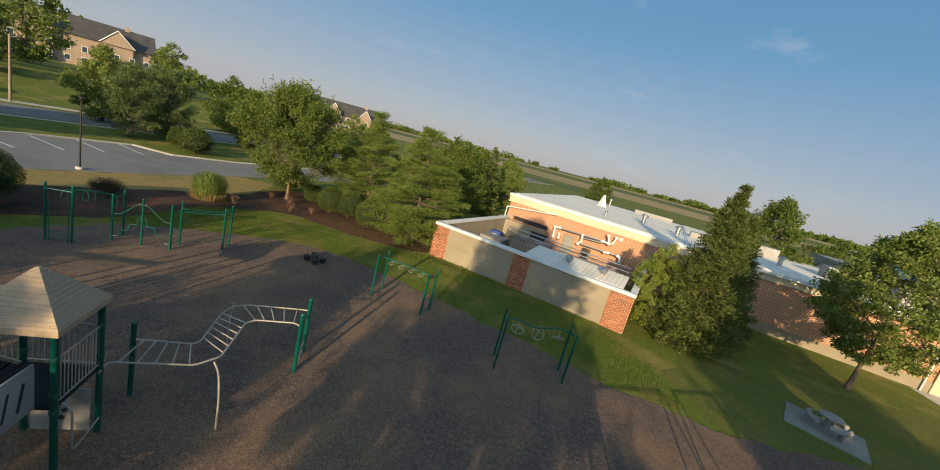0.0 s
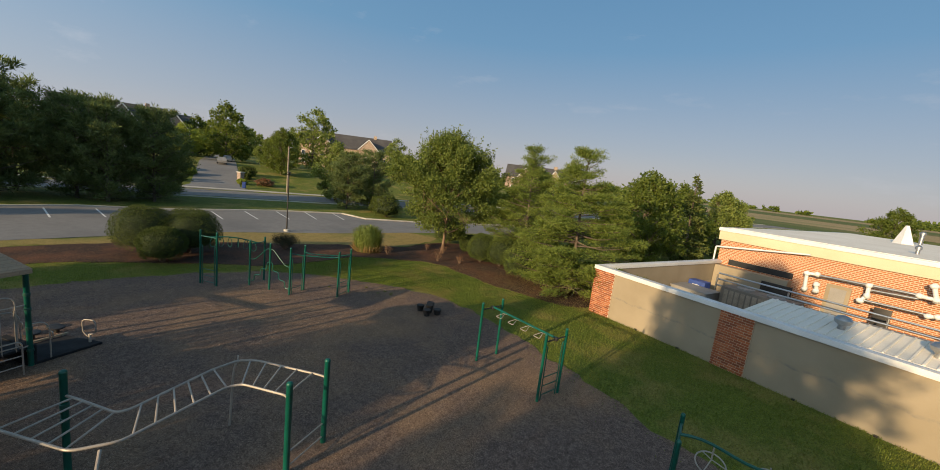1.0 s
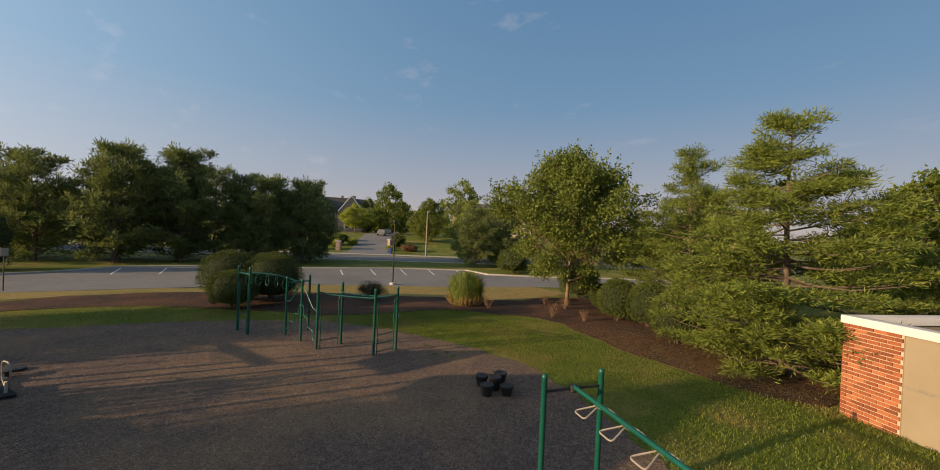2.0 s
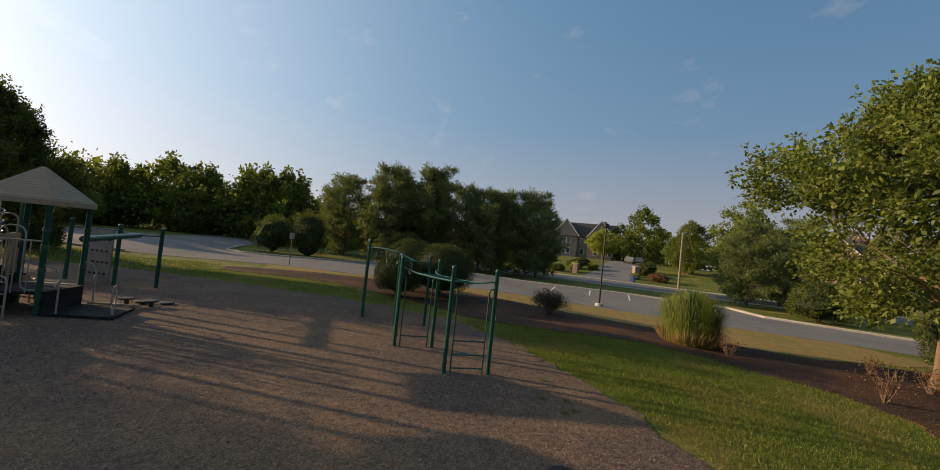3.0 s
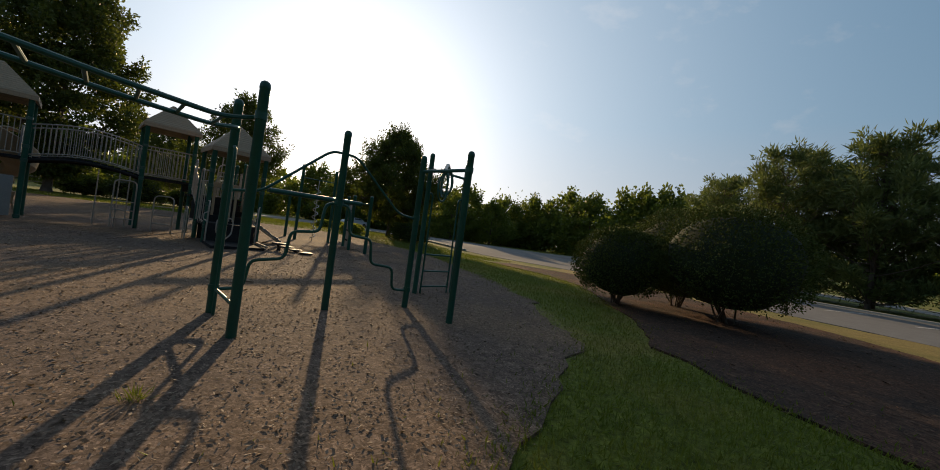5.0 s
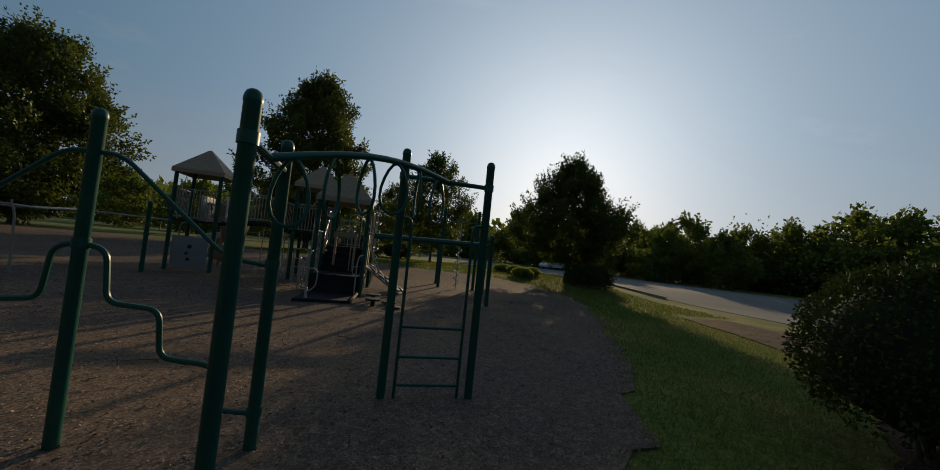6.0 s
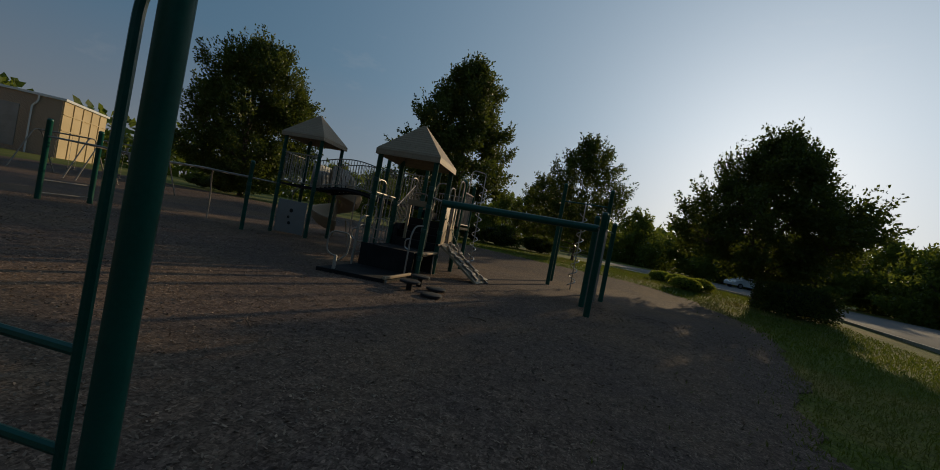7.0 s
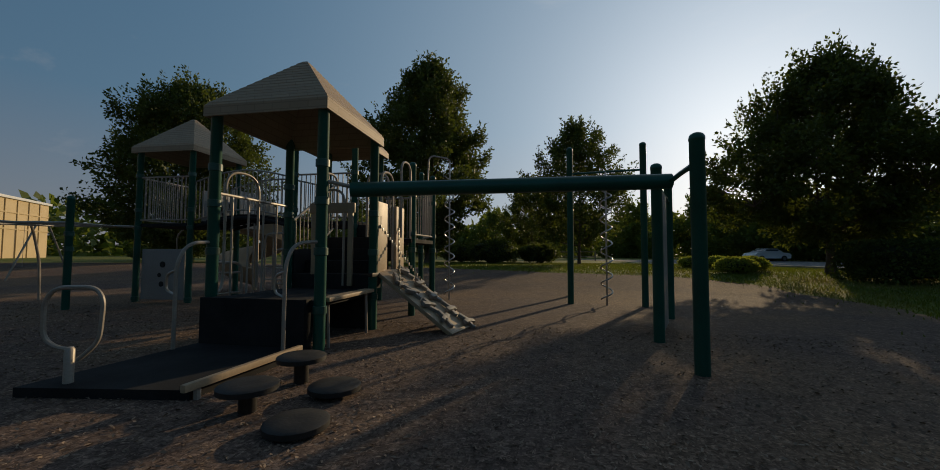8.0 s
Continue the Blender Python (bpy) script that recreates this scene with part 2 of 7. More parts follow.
M_CHIPS = ground_mat("wood_chip_ground", [(0.22, (0.042, 0.029, 0.025)), (0.48, (0.135, 0.094, 0.075)), (0.75, (0.27, 0.195, 0.148))], (0.235, 0.15, 0.09), (0.22, 7.0, 60.0), 0.6, 0.01, patch_at=(0.44, 0.62), grain=0.6, flakes=38.0)
M_BED = ground_mat("bark_mulch", [(0.25, (0.022, 0.014, 0.01)), (0.5, (0.06, 0.037, 0.027)), (0.8, (0.125, 0.07, 0.046))], (0.16, 0.07, 0.037), (0.4, 6.0, 60.0), patch_at=(0.44, 0.66), grain=0.6, flakes=26.0)
M_GRASS = ground_mat("lawn", [(0.25, (0.046, 0.064, 0.01)), (0.5, (0.115, 0.14, 0.02)), (0.8, (0.205, 0.215, 0.042))], (0.3, 0.225, 0.07), (0.32, 3.5, 40.0), patch_at=(0.5, 0.68), grain=0.8)
M_DRY = ground_mat("dry_lawn", [(0.25, (0.14, 0.115, 0.035)), (0.5, (0.28, 0.205, 0.068)), (0.8, (0.38, 0.285, 0.115))], (0.14, 0.15, 0.035), (0.15, 3.0, 50.0))
M_FADED = ground_mat("faded_lawn", [(0.25, (0.07, 0.072, 0.014)), (0.5, (0.145, 0.14, 0.03)), (0.8, (0.23, 0.2, 0.055))], (0.1, 0.12, 0.02), (0.3, 3.0, 50.0), patch_at=(0.4, 0.6), grain=0.8)
M_ASPHALT = ground_mat("asphalt", [(0.25, (0.15, 0.146, 0.142)), (0.5, (0.2, 0.194, 0.188)), (0.8, (0.25, 0.242, 0.232))], (0.15, 0.147, 0.146), (0.15, 2.0, 120.0), 0.25, 0.006, grain=0.15)
M_CONCRETE = ground_mat("concrete", [(0.25, (0.38, 0.35, 0.3)), (0.5, (0.48, 0.45, 0.39)), (0.8, (0.56, 0.53, 0.47))], (0.36, 0.33, 0.28), (0.4, 3.0, 80.0), 0.2, 0.005, grain=0.15)
M_OLDCONCRETE = ground_mat("weathered_concrete", [(0.25, (0.2, 0.19, 0.17)), (0.5, (0.27, 0.26, 0.235)), (0.8, (0.33, 0.315, 0.285))], (0.2, 0.19, 0.165), (0.4, 3.0, 80.0), 0.2, 0.005, grain=0.2)
M_LINE = plain("road_paint", (0.62, 0.62, 0.6), (0.78, 0.78, 0.76), 3, 60, 0.8)
M_GREEN = plain("green_powder_coat", (0.0, 0.07, 0.05), (0.002, 0.105, 0.073), 2.0, 60, 0.38, 0.0, 0.04)
M_GREY_PIPE = plain("grey_powder_coat", (0.33, 0.285, 0.235), (0.44, 0.385, 0.325), 3.0, 60, 0.4, 0.1, 0.05)
M_STEEL = plain("galvanised_steel", (0.4, 0.4, 0.4), (0.55, 0.55, 0.54), 3.0, 60, 0.32, 0.9, 0.05)
M_STEELDARK = plain("painted_cast_clamp", (0.012, 0.07, 0.052), (0.03, 0.11, 0.085), 3.0, 60, 0.4, 0.0, 0.05)
M_TAN = plain("tan_plastic", (0.38, 0.275, 0.17), (0.47, 0.345, 0.22), 1.2, 50, 0.5, 0.0, 0.05)
M_ROOF = brick_mat("tan_roof_plastic", (0.41, 0.305, 0.205), (0.28, 0.205, 0.135), (0.24, 0.075, 0.005), 0.9, 0.6)
M_SWING = plain("worn_swing_pipe", (0.26, 0.23, 0.19), (0.38, 0.34, 0.28), 3.0, 60, 0.45, 0.3, 0.05)
M_GREYPANEL = plain("grey_plastic_panel", (0.26, 0.25, 0.24), (0.34, 0.33, 0.31), 1.2, 50, 0.5)
M_BLACK = plain("black_vinyl_deck", (0.012, 0.012, 0.013), (0.03, 0.03, 0.031), 2.0, 80, 0.85, 0.0, 0.2, 0.25)
M_RUBBER = plain("black_rubber", (0.012, 0.011, 0.011), (0.026, 0.025, 0.024), 3.0, 50, 0.6, 0.0, 0.2)
M_HOLD = plain("grey_climbing_hold", (0.22, 0.2, 0.175), (0.32, 0.295, 0.26), 3.0, 50, 0.6)
M_DARKHOLE = plain("dark_slot", (0.015, 0.015, 0.015), (0.03, 0.03, 0.03), 3.0, 50, 0.8)
M_BARK = plain("bark", (0.07, 0.05, 0.036), (0.16, 0.12, 0.09), 4.0, 30, 0.9, 0.0, 0.5)
M_LEAF = leaf_mat("broadleaf", (0.062, 0.096, 0.016), (0.19, 0.228, 0.042), 0.45)
M_LEAF_OLIVE = leaf_mat("olive_leaf", (0.14, 0.19, 0.03), (0.38, 0.42, 0.08), 0.45)
M_LEAF_MID = leaf_mat("midgreen_leaf", (0.085, 0.125, 0.024), (0.26, 0.3, 0.07))
M_LEAF_BROAD = leaf_mat("spreading_tree_leaf", (0.06, 0.095, 0.017), (0.21, 0.25, 0.05), 0.35, 0.6)
M_LEAF_DARK = leaf_mat("dark_leaf", (0.04, 0.062, 0.012), (0.135, 0.165, 0.032), 0.38)
M_NEEDLE = leaf_mat("pine_needles", (0.058, 0.098, 0.016), (0.25, 0.3, 0.058), 0.3, 0.7)
M_PINEDARK = leaf_mat("dark_pine_needles", (0.055, 0.085, 0.032), (0.21, 0.255, 0.085), 0.3, 0.7)
M_SPRUCE = leaf_mat("spruce_needles", (0.036, 0.06, 0.013), (0.17, 0.195, 0.042), 0.2, 0.7)
M_HEDGE = leaf_mat("clipped_hedge", (0.03, 0.05, 0.01), (0.11, 0.14, 0.024), 0.06, 0.85)
M_REED = leaf_mat("ornamental_grass", (0.1, 0.15, 0.03), (0.26, 0.3, 0.08), 0.35)
M_STRAW = leaf_mat("dry_stems", (0.25, 0.16, 0.06), (0.42, 0.3, 0.14), 0.3)
M_TWIG = plain("dry_twig", (0.13, 0.08, 0.05), (0.24, 0.16, 0.1), 3.0, 30, 0.9)
M_LITTER = leaf_mat("bark_litter", (0.035, 0.02, 0.014), (0.2, 0.11, 0.062), 0.05, 0.85)
M_BLADE = leaf_mat("grass_blade", (0.06, 0.105, 0.012), (0.2, 0.24, 0.034), 0.3, 0.5, (0.25, 0.19, 0.06))
M_CHIP = leaf_mat("wood_chip", (0.07, 0.049, 0.039), (0.42, 0.31, 0.225), 0.05, 0.8)
M_STUCCO = stucco_mat("cream_stucco", (0.27, 0.222, 0.152), (0.32, 0.266, 0.187))
M_BRICK = fired_brick("red_brick")
M_MORTAR = plain("mortar", (0.46, 0.37, 0.27), (0.58, 0.47, 0.36), 2.0, 60, 0.95, 0.0, 0.3, 0.1)
M_FASCIA = plain("cream_fascia_paint", (0.56, 0.47, 0.31), (0.64, 0.55, 0.38), 0.5, 40, 0.7, 0.0, 0.05)
M_BRICKFAR = brick_mat("brick_wall")
M_BRICKTAN = brick_mat("tan_brick_wall", (0.27, 0.19, 0.15), (0.4, 0.33, 0.27))
M_BRICKBROWN = brick_mat("brown_brick_wall", (0.24, 0.17, 0.13))
M_WHITE = plain("white_metal_coping", (0.62, 0.62, 0.61), (0.74, 0.74, 0.73), 0.8, 40, 0.5, 0.0, 0.05)
M_ROOFWHITE = plain("white_membrane_roof", (0.72, 0.66, 0.56), (0.83, 0.78, 0.69), 0.3, 20, 0.85, 0.0, 0.1)
M_SHINGLE = plain("dark_shingles", (0.05, 0.045, 0.045), (0.09, 0.085, 0.08), 0.4, 8, 0.9, 0.0, 0.3)
M_TANWALL = plain("tan_metal_panel", (0.5, 0.38, 0.2), (0.6, 0.46, 0.26), 0.3, 10, 0.7)
M_MACHINE = plain("grey_machine_paint", (0.24, 0.23, 0.21), (0.34, 0.32, 0.3), 1.0, 30, 0.6, 0.2)
M_CHILLER = plain("dark_machine_paint", (0.13, 0.11, 0.088), (0.2, 0.17, 0.14), 1.0, 30, 0.6, 0.2)
M_BLUE = plain("blue_plastic", (0.02, 0.05, 0.22), (0.035, 0.08, 0.3), 2.0, 40, 0.5)
M_BLUE_ROOF = plain("blue_grey_metal_roof", (0.12, 0.22, 0.36), (0.18, 0.3, 0.45), 0.5, 20, 0.4, 0.4)
M_GLASS = glass_mat("window_glass", (0.06, 0.08, 0.1))
M_CARWHITE = plain("white_car_paint", (0.7, 0.7, 0.7), (0.78, 0.78, 0.78), 1.0, 40, 0.2, 0.0, 0.0, 0.6)
M_POLE = plain("dark_bronze_paint", (0.02, 0.018, 0.016), (0.045, 0.04, 0.036), 2.0, 40, 0.45, 0.3)
M_WOODPOLE = plain("weathered_wood", (0.2, 0.16, 0.12), (0.34, 0.28, 0.21), 3.0, 30, 0.9, 0.0, 0.4)

# ---------------------------------------------------------------- building blocks


def gz(y):
    """Height of the ground: level, a hand's width lower in the north, a low rise in the south."""
    k = min(1.0, max(0.0, (y - 4.0) / 9.0))
    r = min(1.0, max(0.0, (-y - 15.0) / 9.0))
    return -0.16 * k * k * (3 - 2 * k) + 0.42 * r * r * (3 - 2 * r)


def land(x, y):
    """Height of the ground: the bank beyond the street climbs to the houses."""
    along, over = (x + 31.0) * 0.636 + (y - 28.0) * 0.772, (x + 31.0) * -0.772 + (y - 28.0) * 0.636
    f = min(1.0, max(0.0, (over - 11.5) / 34.0))
    e = min(1.0, max(0.0, (140.0 - along) / 60.0))
    return gz(y) + 3.0 * f * f * (3 - 2 * f) * e * e * (3 - 2 * e)


def tube(bm, pts, r, n=8, r_end=None, cap=True):
    """A round bar along a line of points."""
    pts = [Vector(p) for p in pts]
    up, rings = None, []
    for i, p in enumerate(pts):
        d = (pts[min(i + 1, len(pts) - 1)] - pts[max(i - 1, 0)]).normalized()
        if up is None:
            up = d.orthogonal().normalized()
        else:
            up = (up - d * up.dot(d)).normalized()
        side = d.cross(up)
        rad = r if r_end is None else r + (r_end - r) * i / (len(pts) - 1)
        rings.append([bm.verts.new(p + rad * (math.cos(a) * up + math.sin(a) * side)) for a in [2 * math.pi * k / n for k in range(n)]])
    for a, b in zip(rings[:-1], rings[1:]):
        for k in range(n):
            bm.faces.new((a[k], a[(k + 1) % n], b[(k + 1) % n], b[k]))
    if cap:
        bm.faces.new(rings[0][::-1])
        bm.faces.new(rings[-1])
    return bm


def bend(pts, r=0.12, k=4):
    """Rounds the corners of a line of points."""
    pts = [Vector(p) for p in pts]
    out = [pts[0]]
    for a, p, b in zip(pts[:-2], pts[1:-1], pts[2:]):
        u, v = a - p, b - p
        ra, rb = min(r, u.length * 0.48), min(r, v.length * 0.48)
        s, e = p + u.normalized() * ra, p + v.normalized() * rb
        out += [s * (1 - t) ** 2 + p * 2 * t * (1 - t) + e * t * t for t in [i / k for i in range(k + 1)]]
    return out + [pts[-1]]


def lathe(bm, profile, n=16, at=(0, 0, 0)):
    """A turned body from (radius, height) pairs."""
    rings = []
    for r, z in profile:
        rings.append([bm.verts.new((at[0] + r * math.cos(2 * math.pi * k / n), at[1] + r * math.sin(2 * math.pi * k / n), at[2] + z)) for k in range(n)])
    for a, b in zip(rings[:-1], rings[1:]):
        for k in range(n):
            bm.faces.new((a[k], a[(k + 1) % n], b[(k + 1) % n], b[k]))
    bm.faces.new(rings[0][::-1])
    bm.faces.new(rings[-1])
    return bm


def box(bm, size, at=(0, 0, 0), rz=0.0, bevel=0.0, m=None):
    """A block with softened edges, centred at a place."""
    mm = m if m is not None else pose(*at, 0, 0, rz)
    g = bmesh.ops.create_cube(bm, size=1, matrix=mm @ Matrix.Diagonal((*size, 1)))
    if bevel:
        edges = list({e for v in g["verts"] for e in v.link_edges})
        bmesh.ops.bevel(bm, geom=edges, offset=bevel, segments=2, affect="EDGES", profile=0.7)
    return bm


def finish(name, bm, mat, smooth=True):
    me = bpy.data.meshes.new(name)
    bm.normal_update()
    bm.to_mesh(me)
    bm.free()
    if smooth:
        me.shade_smooth()
        me.set_sharp_from_angle(angle=radians(40))
    me.materials.append(mat)
    return me


def part(name, bm, mat, parent, label="", smooth=True):
    ob = new(name, finish(name, bm, mat, smooth) if isinstance(bm, bmesh.types.BMesh) else bm)
    ob.parent = parent
    return tagged(ob, label)


def thing(name, label, category, at=(0, 0, 0), rz=0.0, group="", kind=""):
    ob = new(name)
    ob.empty_display_size = 0.2
    ob.matrix_basis = pose(*at, 0, 0, rz)
    return tagged(ob, label, category, group, kind)


def solo(name, bm, mat, label, category, at=(0, 0, 0), rz=0.0, group="", kind="", smooth=True):
    ob = new(name, finish(name, bm, mat, smooth) if isinstance(bm, bmesh.types.BMesh) else bm)
    ob.matrix_basis = pose(*at, 0, 0, rz)
    return tagged(ob, label, category, group, kind)


def B():
    return bmesh.new()


def post_bm(x, y, h, r=0.046, z0=-0.05):
    """An upright with a domed cap and the seam of its cap."""
    p = [(r, z0), (r, h - 0.075), (r * 1.06, h - 0.07), (r * 1.06, h - 0.05), (r * 0.98, h - 0.03), (r * 0.8, h - 0.012), (r * 0.45, h)]
    return lathe(B(), p, 14, (x, y, gz(y)))


def quads_mesh(name, corners, mat):
    """A mesh of loose leaves from an array of n x 4 x 3 corners."""
    n = len(corners)
    me = bpy.data.meshes.new(name)
    me.vertices.add(4 * n)
    me.vertices.foreach_set("co", corners.reshape(-1).astype(np.float32))
    me.loops.add(4 * n)
    me.loops.foreach_set("vertex_index", np.arange(4 * n, dtype=np.int32))
    me.polygons.add(n)
    me.polygons.foreach_set("loop_start", np.arange(0, 4 * n, 4, dtype=np.int32))
    me.polygons.foreach_set("loop_total", np.full(n, 4, dtype=np.int32))
    me.update(calc_edges=True)
    me.materials.append(mat)
    return me


def unit(v):
    return v / (np.linalg.norm(v, axis=-1, keepdims=True) + 1e-9)


def leaf_quads(rng, pos, along, length, width, tilt=0.8):
    """Diamond leaves at places, pointing along given ways with a random twist."""
    n = len(pos)
    along = unit(along + tilt * rng.normal(size=(n, 3)))
    side = unit(np.cross(along, rng.normal(size=(n, 3))))
    l = length * rng.uniform(0.6, 1.25, (n, 1))
    w = width * rng.uniform(0.7, 1.2, (n, 1))
    nose = unit(np.cross(along, side)) * l * rng.uniform(-0.15, 0.15, (n, 1))
    return np.stack([pos, pos + along * l * 0.45 + side * w / 2 + nose, pos + along * l, pos + along * l * 0.45 - side * w / 2 + nose], 1)


# ---------------------------------------------------------------- plants


def limb_points(a, b, rng, sag=0.1, k=5):
    a, b = np.array(a, float), np.array(b, float)
    mid = rng.normal(size=3) * np.linalg.norm(b - a) * 0.06
    return [tuple(a + (b - a) * s + mid * math.sin(math.pi * s) + np.array((0, 0, sag * math.sin(math.pi * s)))) for s in [i / k for i in range(k + 1)]]


def broadleaf_tree(name, label, at, h, radius, seed, leaf=M_LEAF, count=9000, size=0.24, bare=0.2, sprays=200, trunk_r=0.16, top=0.5, open_low=0.0, spray=0.13, taper=0.72, twigs=110, bark=M_BARK, shoots=0, rugged=0.3):
    """A broad tree: trunk, rising limbs, twigs to each spray, and sprays of single leaves."""
    rng = np.random.default_rng(seed)
    t = thing(name, label, "tree", (at[0], at[1], land(*at)), group=name + "s")
    bm = B()
    lean = rng.normal(size=2) * 0.12
    trunk = [(0, 0, -0.1), (lean[0] * 0.4, lean[1] * 0.4, h * 0.15), (lean[0] * 1.4, lean[1] * 1.4, h * 0.4), (lean[0] * 2.2, lean[1] * 2.2, h * 0.8)]
    tube(bm, trunk, trunk_r, 10, trunk_r * 0.15)
    tube(bm, [(0, 0, -0.1), (0, 0, 0.05), (0, 0, 0.4)], trunk_r * 1.5, 10, trunk_r * 0.95)
    knots = []
    limbs = 16 if sprays > 150 else 9
    for i in range(limbs):
        f = i / (limbs - 1)
        a = 2.4 * i + rng.normal() * 0.3
        z0 = h * (max(bare, 0.1) * 0.85 + (0.62 - bare * 0.5) * f)
        reach = radius * (0.72 - 0.35 * f) * rng.uniform(0.8, 1.1)
        end = (math.cos(a) * reach, math.sin(a) * reach, min(h * 0.93, z0 + reach * (0.45 + 0.9 * f)))
        line = limb_points((lean[0], lean[1], z0), end, rng, -0.05 * reach)
        tube(bm, line, trunk_r * (0.5 - 0.25 * f), 6, 0.015)
        knots += line[1:]
    knots = np.array(knots)
    z_low, z_high = h * bare, h * 0.97
    centres, sizes = [], []
    while len(centres) < sprays:
        u, a = rng.uniform(0, 1), rng.uniform(0, 2 * math.pi)
        wide = math.sqrt(max(0.0, 1 - (1 - u / top) ** 2)) if u < top else ((1 - u) / (1 - top)) ** taper
        if rng.random() > wide + 0.12:
            continue
        bulge = 1 + rugged * noise.noise(Vector((math.cos(a) * 1.6, math.sin(a) * 1.6, u * (4.0 if rugged < 0.4 else 7.0) + seed)))
        f = rng.uniform(0.12, 1.0) ** 0.5
        if open_low and u < 0.5 and rng.random() < open_low * (1.2 - f):
            continue
        q = radius * 0.93 * wide * bulge * f
        centres.append((math.cos(a) * q, math.sin(a) * q, z_low + (z_high - z_low) * u))
        sizes.append(radius * spray * rng.uniform(0.7, 1.35))
    centres, sizes = np.array(centres), np.array(sizes)
    for c, r in zip(centres[: twigs if sprays > 150 else 24], sizes):
        k = knots[np.argmin(np.linalg.norm(knots - c + np.array((0, 0, 0.3)), axis=1))]
        tube(bm, limb_points(k, c, rng, 0.02, 3), 0.022, 4, 0.006)
        e = c + rng.normal(size=3) * r * 0.8
        tube(bm, [tuple(c * 0.8 + k * 0.2), tuple(e)], 0.012, 4, 0.004)
    part("trunk", bm, bark, t)
    w = sizes ** 2
    pick = rng.choice(len(centres), count, p=w / w.sum())
    cs, rs = centres[pick], sizes[pick][:, None]
    away = unit(cs - np.array((0, 0, h * (bare + 0.25)))) + np.array((0, 0, 0.2))
    off = unit(rng.normal(size=(count, 3))) * rng.uniform(0.1, 1.0, (count, 1)) ** 0.5
    pos = cs + off * rs * np.array((1, 1, 0.7)) + away * np.minimum(1.4, np.abs(rng.normal(size=(count, 1)))) * rs * 0.6
    out = unit(off) * 0.6 + away * 0.4 + np.array((0, 0, -0.25))
    if shoots:
        far_out = np.argsort(-(np.hypot(centres[:, 0], centres[:, 1]) / radius + 0.9 * centres[:, 2] / h))[: len(centres) * 2 // 3]
        foot = centres[rng.choice(far_out, shoots)]
        aim = unit(unit(foot - np.array((0, 0, h * 0.35))) + np.array((0, 0, 0.55)) + rng.normal(size=(shoots, 3)) * 0.3)
        long = radius * rng.uniform(0.12, 0.32, (shoots, 1))
        foot = foot + aim * radius * spray * 0.7
        per = 26
        s = np.tile(np.linspace(0, 1, per), shoots)[:, None]
        stem = np.repeat(foot, per, 0) + np.repeat(aim * long, per, 0) * s
        more = stem + rng.normal(size=stem.shape) * size * 0.75 * (1.1 - 0.75 * s)
        pos = np.concatenate([pos, more])
        out = np.concatenate([out, np.repeat(aim, per, 0) + rng.normal(size=stem.shape) * 0.7])
    part("crown", quads_mesh("crown", leaf_quads(rng, pos, out, size, size * 0.6), leaf), None, t)
    return t


def conifer_tree(name, label, at, h, radius, seed, needle=M_NEEDLE, count=8000, size=0.34, tiers=17, rise=0.25, low=0.06, ragged=0.35, power=0.75, width=0.16, layered=0.5, boughs=8, plumes=0):
    """A pine or spruce: straight leader, whorls of branches, sprays of needles along them."""
    rng = np.random.default_rng(seed)
    t = thing(name, label, "tree", (at[0], at[1], land(*at)), group=name + "s")
    bm = B()
    tube(bm, [(0, 0, -0.1), (0.05, 0.02, h * 0.3), (-0.03, 0.04, h * 0.7), (0, 0, h)], 0.035 * h ** 0.75, 9, 0.02)
    pos, along = [], []
    branches = []
    for i in range(tiers):
        f = i / (tiers - 1)
        reach = radius * max(0.05, (1 - f)) ** power * (0.75 + 0.25 * min(1, f * 6 + 0.4))
        for k in range(int(boughs - 3 * f)):
            z = h * (low + (0.97 - low) * min(1, max(0, f + rng.normal() * 0.5 / tiers)))
            a = rng.uniform(0, 2 * math.pi)
            length = reach * rng.uniform(1 - ragged, 1 + ragged * 0.4)
            tip = np.array((math.cos(a) * length, math.sin(a) * length, z + length * rise * rng.uniform(0.3, 1.4)))
            branches.append((np.array((0, 0, z)), tip, length))
            tube(bm, [(0, 0, z), tuple(tip * (0.5, 0.5, 1) * np.array((1, 1, 1)) * 0.5 + np.array((tip[0] * 0.25, tip[1] * 0.25, z * 0.5))), tuple(tip)], 0.018 + 0.008 * length, 5, 0.008)
    w = np.array([b[2] for b in branches]) + 0.15
    pick = rng.choice(len(branches), count, p=w / w.sum())
    s = rng.uniform(0.12, 1.03, (count, 1)) ** 0.75
    b0, b1 = np.array([b[0] for b in branches])[pick], np.array([b[1] for b in branches])[pick]
    ln = np.array([b[2] for b in branches])[pick][:, None]
    way = unit(b1 - b0)
    side = np.cross(way, (0, 0, 1.0))
    around = rng.normal(size=(count, 1))
    if plumes:
        s = np.clip(np.round(s * plumes) / plumes + rng.normal(size=(count, 1)) * 0.035, 0.1, 1.05)
        around = rng.integers(-1, 2, (count, 1)) * 1.1 + around * 0.28
    spread = (0.1 + 0.3 * ln * (1.1 - s) ** 0.7)
    pos = b0 + (b1 - b0) * s + side * around * spread * 0.6 + np.array((0, 0, 1.0)) * rng.normal(size=(count, 1)) * spread * (1 - layered) * 0.6
    al = way * 0.7 + side * rng.normal(size=(count, 1)) * 0.6 + np.array((0, 0, 0.35 if rise > 0 else -0.3))
    part("trunk", bm, M_BARK, t)
    part("crown", quads_mesh("crown", leaf_quads(rng, pos, al, size, size * width * 2, 0.45), needle), None, t)
    return t


